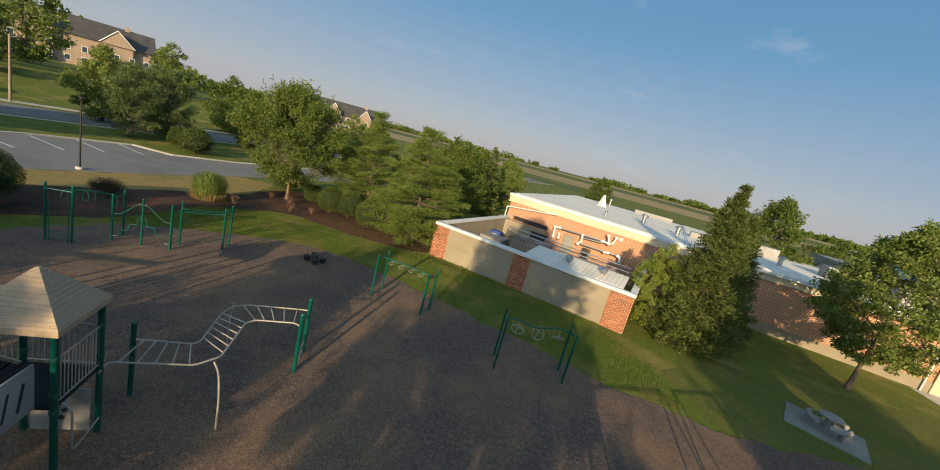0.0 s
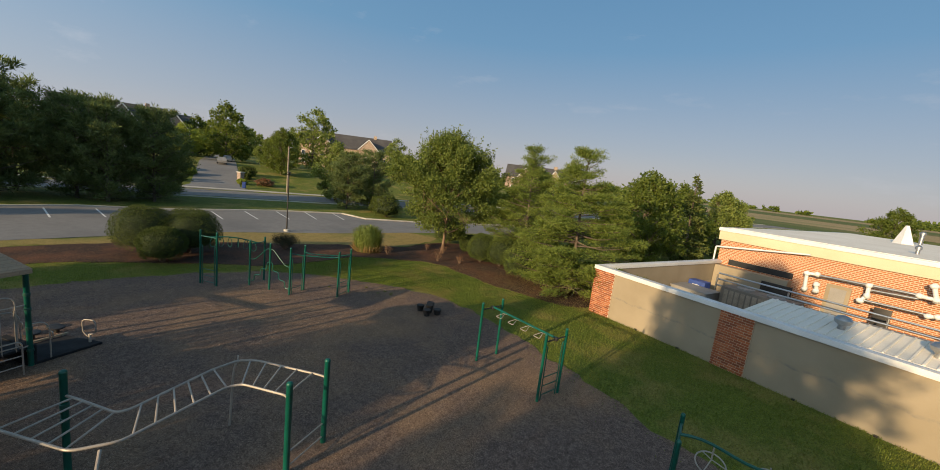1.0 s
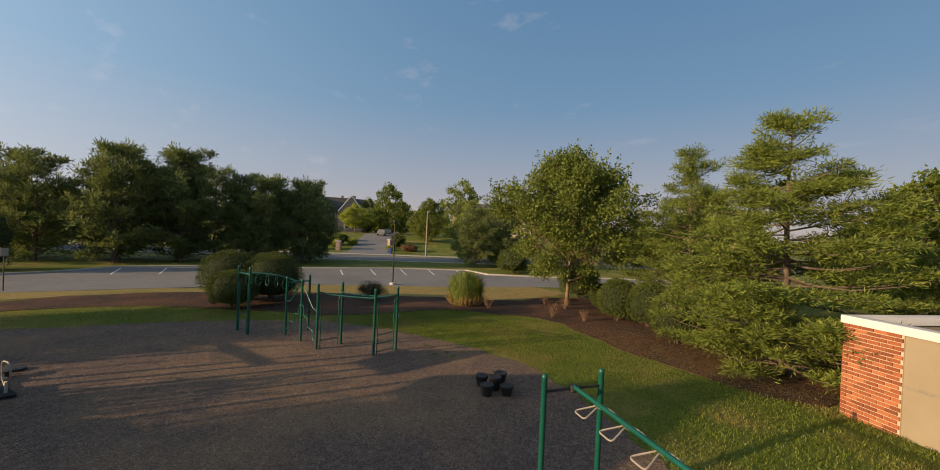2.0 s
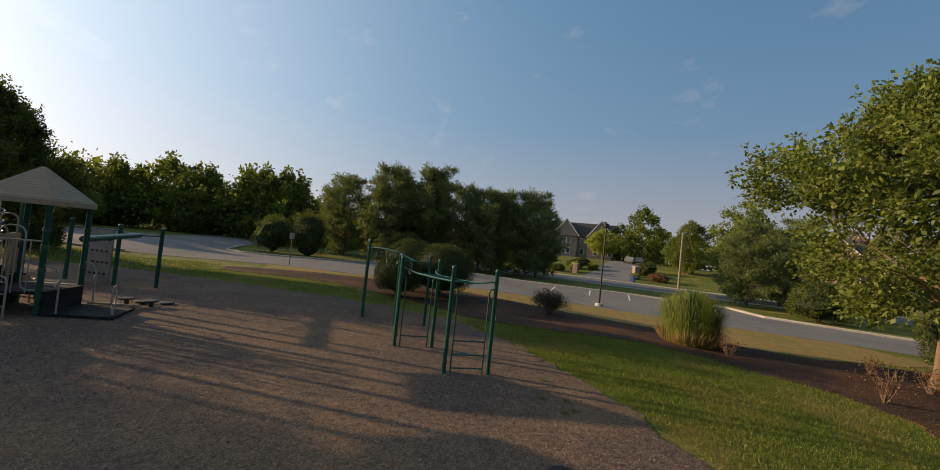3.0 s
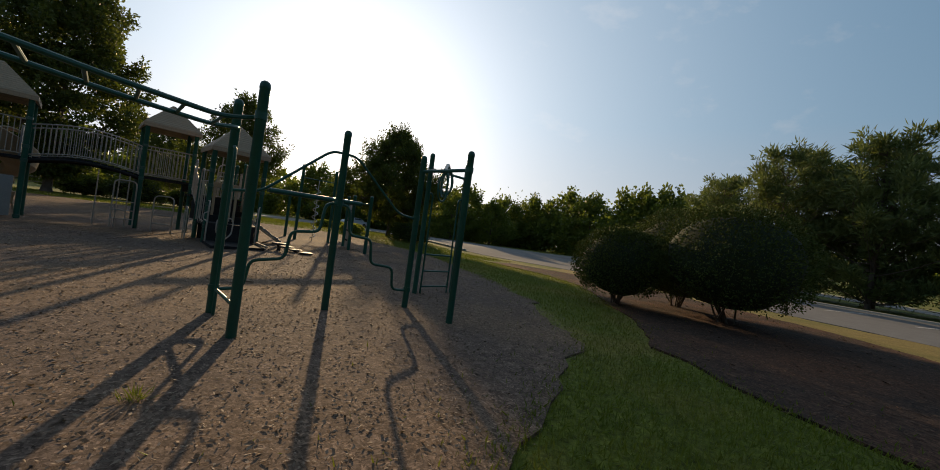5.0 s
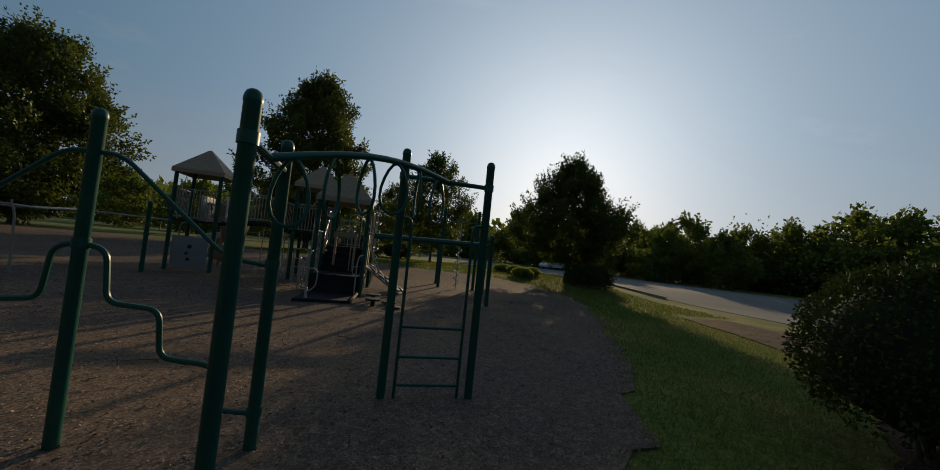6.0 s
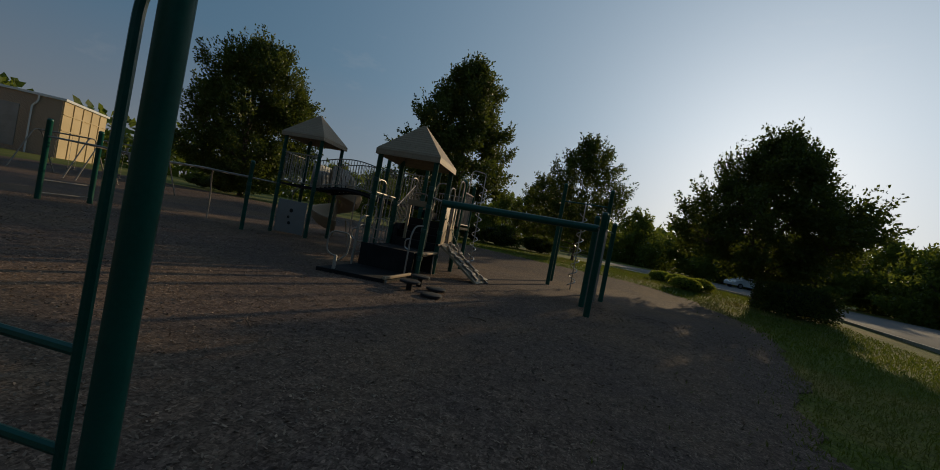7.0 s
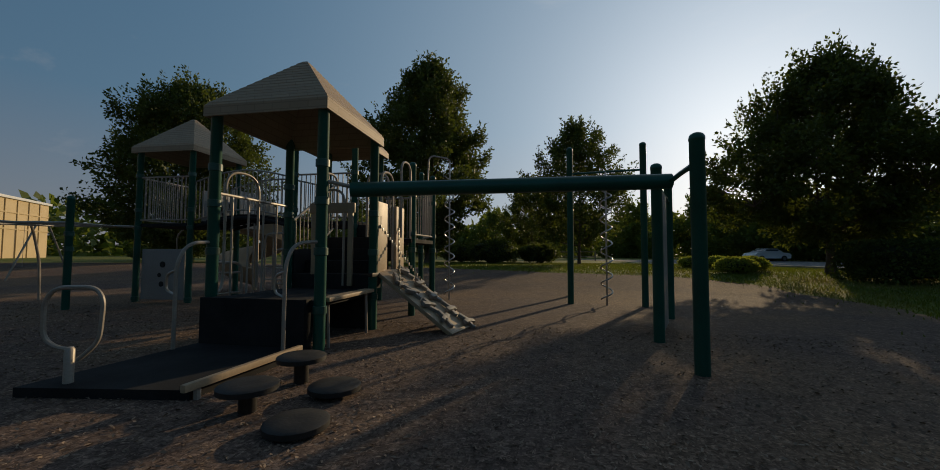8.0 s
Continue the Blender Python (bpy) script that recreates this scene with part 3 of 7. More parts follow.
def pine_tree(name, label, at, h, radius, seed, needle=M_NEEDLE, tufts=1500, per=26, size=0.24, width=0.035, tuft=0.3, flat=0.5, lift=0.35, rise=0.15, low=0.05, tiers=16, power=0.5, boughs=8, ragged=0.3):
    """A white pine: whorls of limbs, each carrying plates of needle tufts."""
    rng = np.random.default_rng(seed)
    t = thing(name, label, "tree", (at[0], at[1], land(*at)), group=name + "s")
    bm = B()
    tube(bm, [(0, 0, -0.1), (0.06, 0.02, h * 0.3), (-0.05, 0.05, h * 0.7), (0, 0, h * 0.97)], 0.03 * h ** 0.75, 9, 0.02)
    roots, tips = [], []
    for i in range(tiers):
        f = i / (tiers - 1)
        reach = radius * max(0.03, 1 - f) ** power * min(1.0, 0.72 + 1.6 * f)
        for k in range(max(4, round(boughs - 3 * f))):
            z = h * (low + (0.95 - low) * min(1, max(0, f + rng.normal() * 0.35 / tiers)))
            a = rng.uniform(0, 2 * math.pi)
            length = reach * rng.uniform(1 - ragged, 1 + ragged * 0.35)
            tip = (math.cos(a) * length, math.sin(a) * length, min(h * 1.02, z + length * rise * rng.uniform(0.2, 1.8) + 0.25 * h * f ** 4 * rng.uniform(0, 0.5)))
            tube(bm, limb_points((0, 0, z), tip, rng, -0.06 * length, 4), 0.016 + 0.008 * length, 5, 0.006)
            roots.append((0, 0, z))
            tips.append(tip)
    roots, tips = np.array(roots), np.array(tips)
    ln = np.linalg.norm(tips - roots, axis=1)
    pick = rng.choice(len(ln), tufts, p=(ln + 0.7) / (ln + 0.7).sum())
    s = rng.uniform(0.08, 1.0, (tufts, 1)) ** 0.6
    way = unit(tips - roots)[pick]
    side = np.cross(way, (0, 0, 1.0))
    heart = roots[pick] + (tips - roots)[pick] * s + side * rng.normal(size=(tufts, 1)) * 0.2 * ln[pick][:, None] * (1.1 - s) + np.array((0, 0, 0.08)) * rng.normal(size=(tufts, 1))
    each = np.repeat(np.arange(tufts), per)
    n = len(each)
    big = rng.uniform(0.65, 1.35, (tufts, 1))[each]
    out = unit(rng.normal(size=(n, 3)) * np.array((1, 1, flat)) + way[each] * 0.5 + np.array((0, 0, lift)))
    pos = heart[each] + out * np.array((1, 1, flat)) * tuft * big * rng.uniform(0.1, 1.0, (n, 1))
    part("trunk", bm, M_BARK, t)
    part("crown", quads_mesh("crown", leaf_quads(rng, pos, out, size, width, 0.4), needle), None, t)
    return t


def round_bush(name, label, at, r, h, seed, leaf=M_HEDGE, count=5000, size=0.1, square=0.0, sx=1.0, rz=0.0, rough=0.05, clear=0.0):
    """A clipped shrub: a shell of small leaves over twigs and a solid dark core."""
    rng = np.random.default_rng(seed)
    t = thing(name, label, "bush", (at[0], at[1], land(*at)), rz, group=name + "s")
    bm = B()
    for _ in range(9):
        a, q = rng.uniform(0, 6.28), rng.uniform(0.3, 0.8) * r
        tube(bm, limb_points((rng.normal() * 0.08, rng.normal() * 0.08, -0.05), (math.cos(a) * q * sx, math.sin(a) * q, h * rng.uniform(0.5, 0.85)), rng, 0.05), 0.025, 5, 0.008)
    part("stem", bm, M_BARK, t)
    d = unit(rng.normal(size=(count, 3)))
    d[:, 2] = np.where(d[:, 2] < -0.75, -d[:, 2], d[:, 2])
    if square:
        mx = np.max(np.abs(d), axis=1, keepdims=True)
        d = d * (1 - square) + d / mx * square
    lump = np.array([noise.noise(Vector(v) * 2.2 + Vector((seed, 0, 0))) for v in d.tolist()])[:, None]
    f = (rng.uniform(0.8, 1.0, (count, 1))) * (1 + rough * 2.2 * lump)
    pos = d * f * np.array((r * sx, r, h * 0.52 - clear * 0.5)) + np.array((0, 0, h * 0.5 + clear * 0.5))
    part("foliage", quads_mesh("foliage", leaf_quads(rng, pos, unit(d) * 0.7 + np.array((0, 0, 0.3)), size, size * 0.6, 0.7), leaf), None, t)
    # added solid core, coloured as the shade deep between the leaves
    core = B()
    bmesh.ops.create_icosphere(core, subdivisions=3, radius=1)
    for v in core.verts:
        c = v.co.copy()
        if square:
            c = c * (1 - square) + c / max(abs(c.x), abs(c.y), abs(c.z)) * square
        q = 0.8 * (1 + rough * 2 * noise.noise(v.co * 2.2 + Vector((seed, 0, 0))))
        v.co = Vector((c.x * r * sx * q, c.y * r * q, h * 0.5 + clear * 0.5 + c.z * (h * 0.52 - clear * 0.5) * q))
    part("inner_foliage", core, M_INNER_SHADE, t)
    return t


# near-black green: the bush's inner shade put into the core's colour
M_INNER_SHADE = plain("bush_inner_shade", (0.012, 0.02, 0.006), (0.03, 0.045, 0.012), 3.0, 20, 0.95, 0.0, 0.5)


# ---------------------------------------------------------------- flat ground


def sheet(name, outline, mat, label, category, lift, thick=0.0, kind="structure", wobble=0.0, seed=1, bank=False):
    """A piece of ground cover in plan, laid on the ground, with an uneven rim where asked."""
    pts = []
    rng = np.random.default_rng(seed)
    n = len(outline)
    for i in range(n):
        a, b = Vector(outline[i]), Vector(outline[(i + 1) % n])
        k = max(1, int((b - a).length / 0.35)) if wobble else 1
        for j in range(k):
            p = a.lerp(b, j / k)
            q = noise.noise_vector(Vector((p.x * 0.6, p.y * 0.6, seed))) * wobble + noise.noise_vector(Vector((p.x * 3, p.y * 3, seed))) * wobble * 0.5
            pts.append((p.x + q.x, p.y + q.y))
    bm = B()
    f = bm.faces.new([bm.verts.new((x, y, 0)) for x, y in pts])
    if f.normal.z < 0 or f.calc_area() and f.calc_center_median() and (f.normal_update() or f.normal.z < 0):
        f.normal_flip()
    bmesh.ops.triangulate(bm, faces=bm.faces[:])
    for y in (-24, -22.5, -21, -19.5, -18, -16.5, -15, 4, 5.5, 7, 8.5, 10, 11.5, 13):
        bmesh.ops.bisect_plane(bm, geom=bm.verts[:] + bm.edges[:] + bm.faces[:], plane_co=(0, y, 0), plane_no=(0, 1, 0))
    for k in range(0 if bank else 99, 10):
        q = Vector((-31.0, 28.0, 0)) + Vector((-0.772, 0.636, 0)) * (11.5 + 3.8 * k)
        bmesh.ops.bisect_plane(bm, geom=bm.verts[:] + bm.edges[:] + bm.faces[:], plane_co=q, plane_no=(-0.772, 0.636, 0))
    for v in bm.verts:
        v.co.z = (land(v.co.x, v.co.y) if bank else gz(v.co.y)) + lift
    if thick:
        rim = [e for e in bm.edges if e.is_boundary]
        g = bmesh.ops.extrude_edge_only(bm, edges=rim)
        for v in g["geom"]:
            if isinstance(v, bmesh.types.BMVert):
                v.co.z -= thick
    return solo(name, bm, mat, label, category, kind=kind, smooth=False)


def inside(poly, xy):
    """Which of the points lie inside a plan outline."""
    x, y = xy[:, 0], xy[:, 1]
    hit = np.zeros(len(xy), bool)
    for (ax, ay), (bx, by) in zip(poly, poly[1:] + poly[:1]):
        cross = (ay > y) != (by > y)
        with np.errstate(divide="ignore", invalid="ignore"):
            hit ^= cross & (x < (bx - ax) * (y - ay) / (by - ay) + ax)
    return hit

# ---------------------------------------------------------------- ground

CHIPS = [(26.7, -9.6), (24.3, -8.0), (21.9, -6.5), (19.8, -4.4), (17.4, -2.6), (15.0, -0.5), (12.4, 1.75), (9.4, 3.5), (6.6, 4.6), (4.8, 4.55), (3.2, 4.25), (0.8, 3.6), (-1.2, 2.9), (-2.6, 2.2), (-3.6, 1.1), (-4.5, 0.0), (-5.7, -2.3), (-7.3, -5.8), (-8.4, -8.3), (-9.6, -11.6), (-10.3, -15.0), (-9.8, -18.4), (-7.6, -20.9), (-4.6, -21.3), (-1.5, -21.9), (4.0, -24.0), (10.0, -26.5), (18.0, -27.0), (28.0, -25.5), (36.0, -22.0), (40.5, -16.0), (37.7, -11.6), (32.0, -10.3)]
BED = [(-12.9, -10.0), (-11.8, -5.2), (-10.2, -2.6), (-8.0, -0.6), (-5.4, 1.6), (-3.6, 2.7), (-2.7, 4.3), (-1.9, 6.6), (-1.5, 9.0), (0.4, 10.4), (3.2, 11.8), (4.6, 11.7), (6.8, 10.3), (9.6, 8.9), (11.8, 8.3), (13.6, 7.8), (15.0, 8.3), (16.5, 14.0), (14.5, 18.0), (9.0, 22.0), (3.0, 22.0), (0.2, 19.0), (-0.8, 15.5), (-2.6, 13.4), (-5.0, 11.6), (-7.8, 8.0), (-10.2, 5.6), (-12.4, 3.0), (-14.4, -1.0), (-15.8, -5.5), (-15.0, -10.4)]
LOT = [(-4, -62), (-11, -44), (-15, -32), (-17, -24), (-18.6, -15), (-19, -9), (-16.8, -2), (-15.4, 2.2), (-13.2, 8.5), (-11.1, 12), (-8, 16), (-4, 22.5), (1, 29), (8, 36), (3, 42), (-3, 35.5), (-7.2, 30), (-11.9, 26), (-16.2, 27), (-21.2, 21), (-25.5, 12), (-28.8, 6.7), (-31.0, -2), (-28.4, -6), (-27.6, -12), (-30, -16.5), (-38, -18), (-60, -20), (-62, -28), (-40, -27), (-36, -40), (-26, -62)]
DRY = [(-19, -9), (-16.8, -2), (-15.4, 2.2), (-13.2, 8.5), (-11.1, 12), (-8, 16), (-4, 22.5), (-0.5, 22), (-0.5, 16), (-2.3, 13.0), (-5.0, 11.3), (-7.8, 7.6), (-10.2, 5.0), (-12.6, 2.0), (-15.0, -2.0), (-16.2, -9)]

bm = B()
XS = [-2600, -1200, -500, -300, -230] + list(range(-180, 64, 6)) + [100, 200, 500, 1200, 2600]
YS = [-2600, -1200, -500, -200, -100, -60, -40, -30, -24, -22.5, -21, -19.5, -18, -16.5, -15, -8, 0, 4, 5.5, 7, 8.5, 10, 11.5, 13] + list(range(18, 200, 6)) + [240, 300, 500, 1200, 2600]
nodes = [[bm.verts.new((x, y, land(x, y))) for x in XS] for y in YS]
for low, high in zip(nodes[:-1], nodes[1:]):
    for k in range(len(XS) - 1):
        bm.faces.new((low[k], low[k + 1], high[k + 1], high[k]))
solo("ground", bm, M_GRASS, "mown summer lawn with drier patches reaching to the horizon", "ground", kind="structure", smooth=False)
sheet("dry_grass", DRY, M_DRY, "sun-dried yellow grass verge along the parking lot", "grass", 0.012, wobble=0.5, seed=4)
sheet("dry_grass", [(30, -3), (42, -5), (52, -8), (60, -14), (58, -17), (48, -12), (38, -11.5), (33, -13), (29, -11.5), (26.5, -9), (27, -5)], M_FADED, "dry yellowing lawn beside the school", "grass", 0.010, wobble=0.4, seed=6)
sheet("playground_surface", CHIPS, M_CHIPS, "wood-chip playground surface, grey-brown with trodden patches", "ground", 0.025, 0.05, wobble=0.42, seed=2)
sheet("mulch_bed", BED, M_BED, "dark bark mulch planting bed with reddish patches", "bed", 0.030, 0.05, wobble=0.25, seed=3)
sheet("parking_lot", LOT, M_ASPHALT, "grey asphalt parking lot with faded white lines", "road", 0.020, 0.05)
M_CROP = ground_mat("green_crop", [(0.25, (0.05, 0.075, 0.016)), (0.5, (0.09, 0.12, 0.026)), (0.8, (0.14, 0.16, 0.04))], (0.2, 0.17, 0.06), (0.01, 0.2, 5.0))
M_STUBBLE = ground_mat("stubble_field", [(0.25, (0.25, 0.18, 0.085)), (0.5, (0.34, 0.25, 0.12)), (0.8, (0.42, 0.32, 0.17))], (0.2, 0.19, 0.07), (0.01, 0.2, 5.0))
for r0_, r1_, a0, a1, mt, lab in ((210, 330, 58, 78, M_CROP, "green crop field"), (300, 520, 36, 92, M_STUBBLE, "pale stubble field"), (520, 830, 30, 96, M_CROP, "green crop field"), (830, 1250, 30, 96, M_STUBBLE, "pale stubble field")):
    ring = [(9 + r0_ * math.cos(radians(a0 + (a1 - a0) * i / 12)), -17 + r0_ * math.sin(radians(a0 + (a1 - a0) * i / 12))) for i in range(13)]
    ring += [(9 + r1_ * math.cos(radians(a1 + (a0 - a1) * i / 12)), -17 + r1_ * math.sin(radians(a1 + (a0 - a1) * i / 12))) for i in range(13)]
    sheet("far_field", ring, mt, lab + " far beyond the school", "field", 0.05 + r0_ * 0.0002)
rd, rn, r0 = Vector((0.636, 0.772)), Vector((-0.772, 0.636)), Vector((-31.0, 28.0))
for nm, lab, off, wid, mt, lift in (("road", "asphalt street past the school", 0.0, 8.5, M_ASPHALT, 0.022), ("pavement", "pale concrete sidewalk along the street", 10.3, 1.6, M_CONCRETE, 0.06), ("pavement", "pale concrete sidewalk along the street", -1.6, 0.5, M_CONCRETE, 0.07)):
    c = [r0 + rd * s + rn * o for s, o in ((-260, off), (300, off), (300, off + wid), (-260, off + wid))]
    sheet(nm, [tuple(v) for v in c], mt, lab, nm, lift, 0.08)
dd, dn = Vector((-0.777, 0.63)), Vector((0.63, 0.777))
c = [Vector((-44, 27)) + dd * s + dn * o for s, o in ((0, -1.5), (0, 9), (6, 7), (230, 7), (230, 0), (6, 0))]
sheet("side_street", [tuple(v) for v in c], M_ASPHALT, "asphalt residential side street climbing between lawns", "road", 0.05, 0.09, bank=True)
BAY_HEADS = ((-30.2, -1.9), (-29.2, 1.1), (-28.3, 4.2), (-27.1, 7.1), (-23.1, 14.8), (-22.0, 17.8), (-20.7, 20.9), (-19.0, 23.6), (-17.6, 26.6))
BAY_ENDS = ((-25.6, -3.0), (-24.6, -0.2), (-23.6, 2.5), (-22.6, 5.4), (-18.8, 12.6), (-17.4, 15.3), (-16.0, 18.0), (-14.7, 20.6), (-13.0, 23.2))
for a, b in zip(BAY_HEADS, BAY_ENDS):
    a, b = Vector(a), Vector(b)
    u = (b - a).normalized() * 0.06
    w = Vector((-u.y, u.x))
    sheet("parking_line", [tuple(v) for v in (a - w, b - w, b + w, a + w)], M_LINE, "worn white painted parking line", "road marking", 0.026)


def kerb(pts, label):
    bm = B()
    tube(bm, [(x, y, gz(y) + 0.07) for x, y in pts], 0.11, 4)
    return solo("kerb", bm, M_CONCRETE, label, "kerb", kind="structure")


kerb([(8, 36.2), (3, 42), (-3, 35.5), (-7.2, 30), (-11.9, 26), (-16.2, 27)], "pale concrete kerb curving round a planted island")
kerb([(-16.2, 27), (-21.2, 21), (-25.5, 12), (-28.8, 6.7), (-31.0, -2)], "concrete kerb along the parking bays")
kerb([(-31.0, -2), (-28.4, -6), (-27.6, -12), (-28.3, -14.6), (-30, -16.5), (-38, -18)], "pale concrete kerb round the grass island")
kerb([(-14, -35), (-15, -32), (-17, -24), (-18.0, -18)], "low concrete kerb along the verge")
sheet("pavement", [(50, -2), (52.5, -3.5), (54, -6), (62, -11), (62, -14.5), (50.5, -8.5), (48.8, -5)], M_CONCRETE, "pale concrete path from the school door", "path", 0.03, 0.05)
sheet("pavement", [(-9, -40), (-14, -33), (-15, -33.8), (-10, -41)], M_CONCRETE, "short concrete walk beside the street", "path", 0.03, 0.05)

# loose chips and grass blades near the camera's way
rng = np.random.default_rng(11)
n = 130000
xy = np.c_[rng.uniform(-9, 11, n), rng.uniform(-11, 5, n)]
xy = xy[inside(CHIPS, xy + rng.normal(size=xy.shape) * 0.12)]
z = np.array([gz(v) for v in xy[:, 1]]) + 0.028
pos = np.c_[xy, z + rng.uniform(0.002, 0.009, len(xy))]
a = rng.uniform(0, 6.283, len(xy))
l, w = rng.uniform(0.007, 0.022, len(xy)), rng.uniform(0.004, 0.009, len(xy))
d, e = np.c_[np.cos(a), np.sin(a), rng.normal(size=len(xy)) * 0.2], np.c_[-np.sin(a), np.cos(a), rng.normal(size=len(xy)) * 0.5]
d, e = d * l[:, None], e * w[:, None]
solo("loose_wood_chips", quads_mesh("loose_wood_chips", np.stack([pos - d, pos - d * 0.3 + e, pos + d, pos + d * 0.2 - e], 1), M_CHIP), None, "loose wood chips and splinters strewn over the playground", "wood chips", kind="stuff")
def lawn_spots(x0, x1, y0, y1, n, edge=0.12):
    """Places on the open lawn, thinning out where it meets chips and mulch."""
    spot = np.c_[rng.uniform(x0, x1, n), rng.uniform(y0, y1, n)]
    stray = spot + rng.normal(size=spot.shape) * rng.choice((edge * 0.6, edge * 2.6, edge * 7), (n, 1), p=(0.72, 0.22, 0.06))
    return spot[~inside(CHIPS, stray) & ~inside(BED, stray) & ~inside(DRY, spot) & ~inside(LOT, spot)]


near = lawn_spots(-13, 12, -11, 12, 300000)
close = lawn_spots(-6, 10, 1.5, 11.0, 270000)
close = close[rng.random(len(close)) < 1.25 - np.hypot((close[:, 0] - 2) / 7.0, (close[:, 1] - 6) / 4.2)]
for spot, tall, wide, lean in ((near, 0.075, 0.011, 0.5), (close, 0.06, 0.0065, 0.55), (lawn_spots(12, 26, -8, 10, 70000), 0.09, 0.02, 0.4), (lawn_spots(-16, 8, -36, -11, 80000), 0.1, 0.028, 0.4)):
    z = np.array([gz(v) for v in spot[:, 1]]) + 0.005
    q = leaf_quads(rng, np.c_[spot, z], np.tile((0, 0, 1.0), (len(spot), 1)), tall, wide, lean)
    solo("lawn_grass", quads_mesh("lawn_grass", q, M_BLADE), None, "short green grass blades of the mown lawn", "grass", kind="stuff")
# bark bits and fallen twigs on the mulch
n = 60000
xy = np.c_[rng.uniform(-15, 16, n), rng.uniform(-10, 22, n)]
xy = xy[inside(BED, xy + rng.normal(size=xy.shape) * 0.1)]
a = rng.uniform(0, 6.283, len(xy))
l, w = rng.uniform(0.012, 0.06, len(xy)), rng.uniform(0.006, 0.02, len(xy))
d, e = np.c_[np.cos(a), np.sin(a), rng.normal(size=len(xy)) * 0.12], np.c_[-np.sin(a), np.cos(a), rng.normal(size=len(xy)) * 0.2]
c = np.c_[xy, np.array([gz(v) for v in xy[:, 1]]) + 0.04]
d, e = d * l[:, None], e * w[:, None]
solo("bark_litter", quads_mesh("bark_litter", np.stack([c - d, c + e, c + d, c - e], 1), M_LITTER), None, "loose bark bits and dry leaves scattered over the mulch", "bark", kind="stuff")
# dry needles under the pines
n = 26000
xy = np.c_[rng.normal(11.5, 3.4, n), rng.normal(10.8, 2.6, n)]
xy = xy[inside(BED, xy)]
a = rng.uniform(0, 6.283, len(xy))
d, e = np.c_[np.cos(a), np.sin(a), rng.normal(size=len(xy)) * 0.1] * 0.05, np.c_[-np.sin(a), np.cos(a), np.zeros(len(xy))] * 0.007
c = np.c_[xy, np.array([gz(v) for v in xy[:, 1]]) + 0.042]
solo("fallen_needles", quads_mesh("fallen_needles", np.stack([c - d, c + e, c + d, c - e], 1), M_STRAW), None, "dry straw-coloured pine needles lying on the mulch", "pine needles", kind="stuff")
# weeds that have come up through the chips
for x, y in ((4.46, 2.82), (5.01, 3.25), (4.61, 3.3), (3.44, 3.28), (5.13, 3.03), (1.9, 2.1)):
    n = 60
    a = rng.uniform(0, 6.283, n)
    q = rng.uniform(0, 0.07, n)
    tuft = leaf_quads(rng, np.c_[np.cos(a) * q, np.sin(a) * q, np.zeros(n)], np.c_[np.cos(a) * 0.7, np.sin(a) * 0.7, np.ones(n)], 0.085, 0.007, 0.3)
    solo("weed_tuft", quads_mesh("weed_tuft", tuft, M_BLADE), None, "small grass tuft growing through the wood chips", "weed", (x, y, gz(y) + 0.025), group="weeds in the chips")
# fallen twigs on the playground
for x, y, a, l in ((0.6, -1.9, 20, 0.35), (2.6, -2.6, 75, 0.25), (-1.4, -3.6, 140, 0.3), (4.9, 0.6, 50, 0.28), (-3.2, -6.2, 5, 0.3)):
    c, sn = math.cos(radians(a)) * l / 2, math.sin(radians(a)) * l / 2
    bm = tube(B(), [(-c, -sn, 0.012), (-c * 0.2, sn * 0.1, 0.03), (c, sn, 0.014)], 0.009, 6, 0.004)
    tube(bm, [(0, 0, 0.026), (c * 0.3 - sn * 0.5, sn * 0.3 + c * 0.5, 0.03)], 0.005, 5, 0.002)
    solo("twig", bm, M_TWIG, "short fallen grey-brown twig lying on the wood chips", "twig", (x, y, gz(y) + 0.025), group="fallen twigs")

# ---------------------------------------------------------------- free-standing climber

climber = thing("climber", "dark green tubular steel climber with overhead ladder, rings and stepped bars", "climbing frame")
POSTS = {"A1": (-3.1, -1.21, 2.7), "A2": (-2.14, -1.12, 2.7), "B1": (-1.25, -0.04, 2.36), "B2": (-1.35, 0.94, 2.38), "C": (0.0, 0.0, 2.39), "D1": (1.26, 0.0, 2.38), "D2": (1.23, 0.98, 2.38), "E1": (3.22, 1.08, 2.36), "E2": (3.18, 2.07, 2.36)}


def at_post(k, z):
    return (POSTS[k][0], POSTS[k][1], z)


def between(a, b, f, z):
    return (a[0] + (b[0] - a[0]) * f, a[1] + (b[1] - a[1]) * f, z)


def rung_ladder(parent, a, b, top, rungs, mat=M_GREEN, inset=0.14, r=0.017):
    """Two thin uprights hooked to a pair of posts, with rungs."""
    for f, g in ((0, 1), (1, 0)):
        p, q = (a, b) if f == 0 else (b, a)
        i = inset
        part("ladder_rail", tube(B(), bend([between(p, q, i, gz(p[1]) - 0.05), between(p, q, i, top - 0.05), between(p, q, i * 0.75, top), between(p, q, 0.02, top)], 0.09, 5), r), mat, parent)
    for z in rungs:
        part("rung", tube(B(), [between(a, b, inset, z), between(a, b, 1 - inset, z)], r), mat, parent)


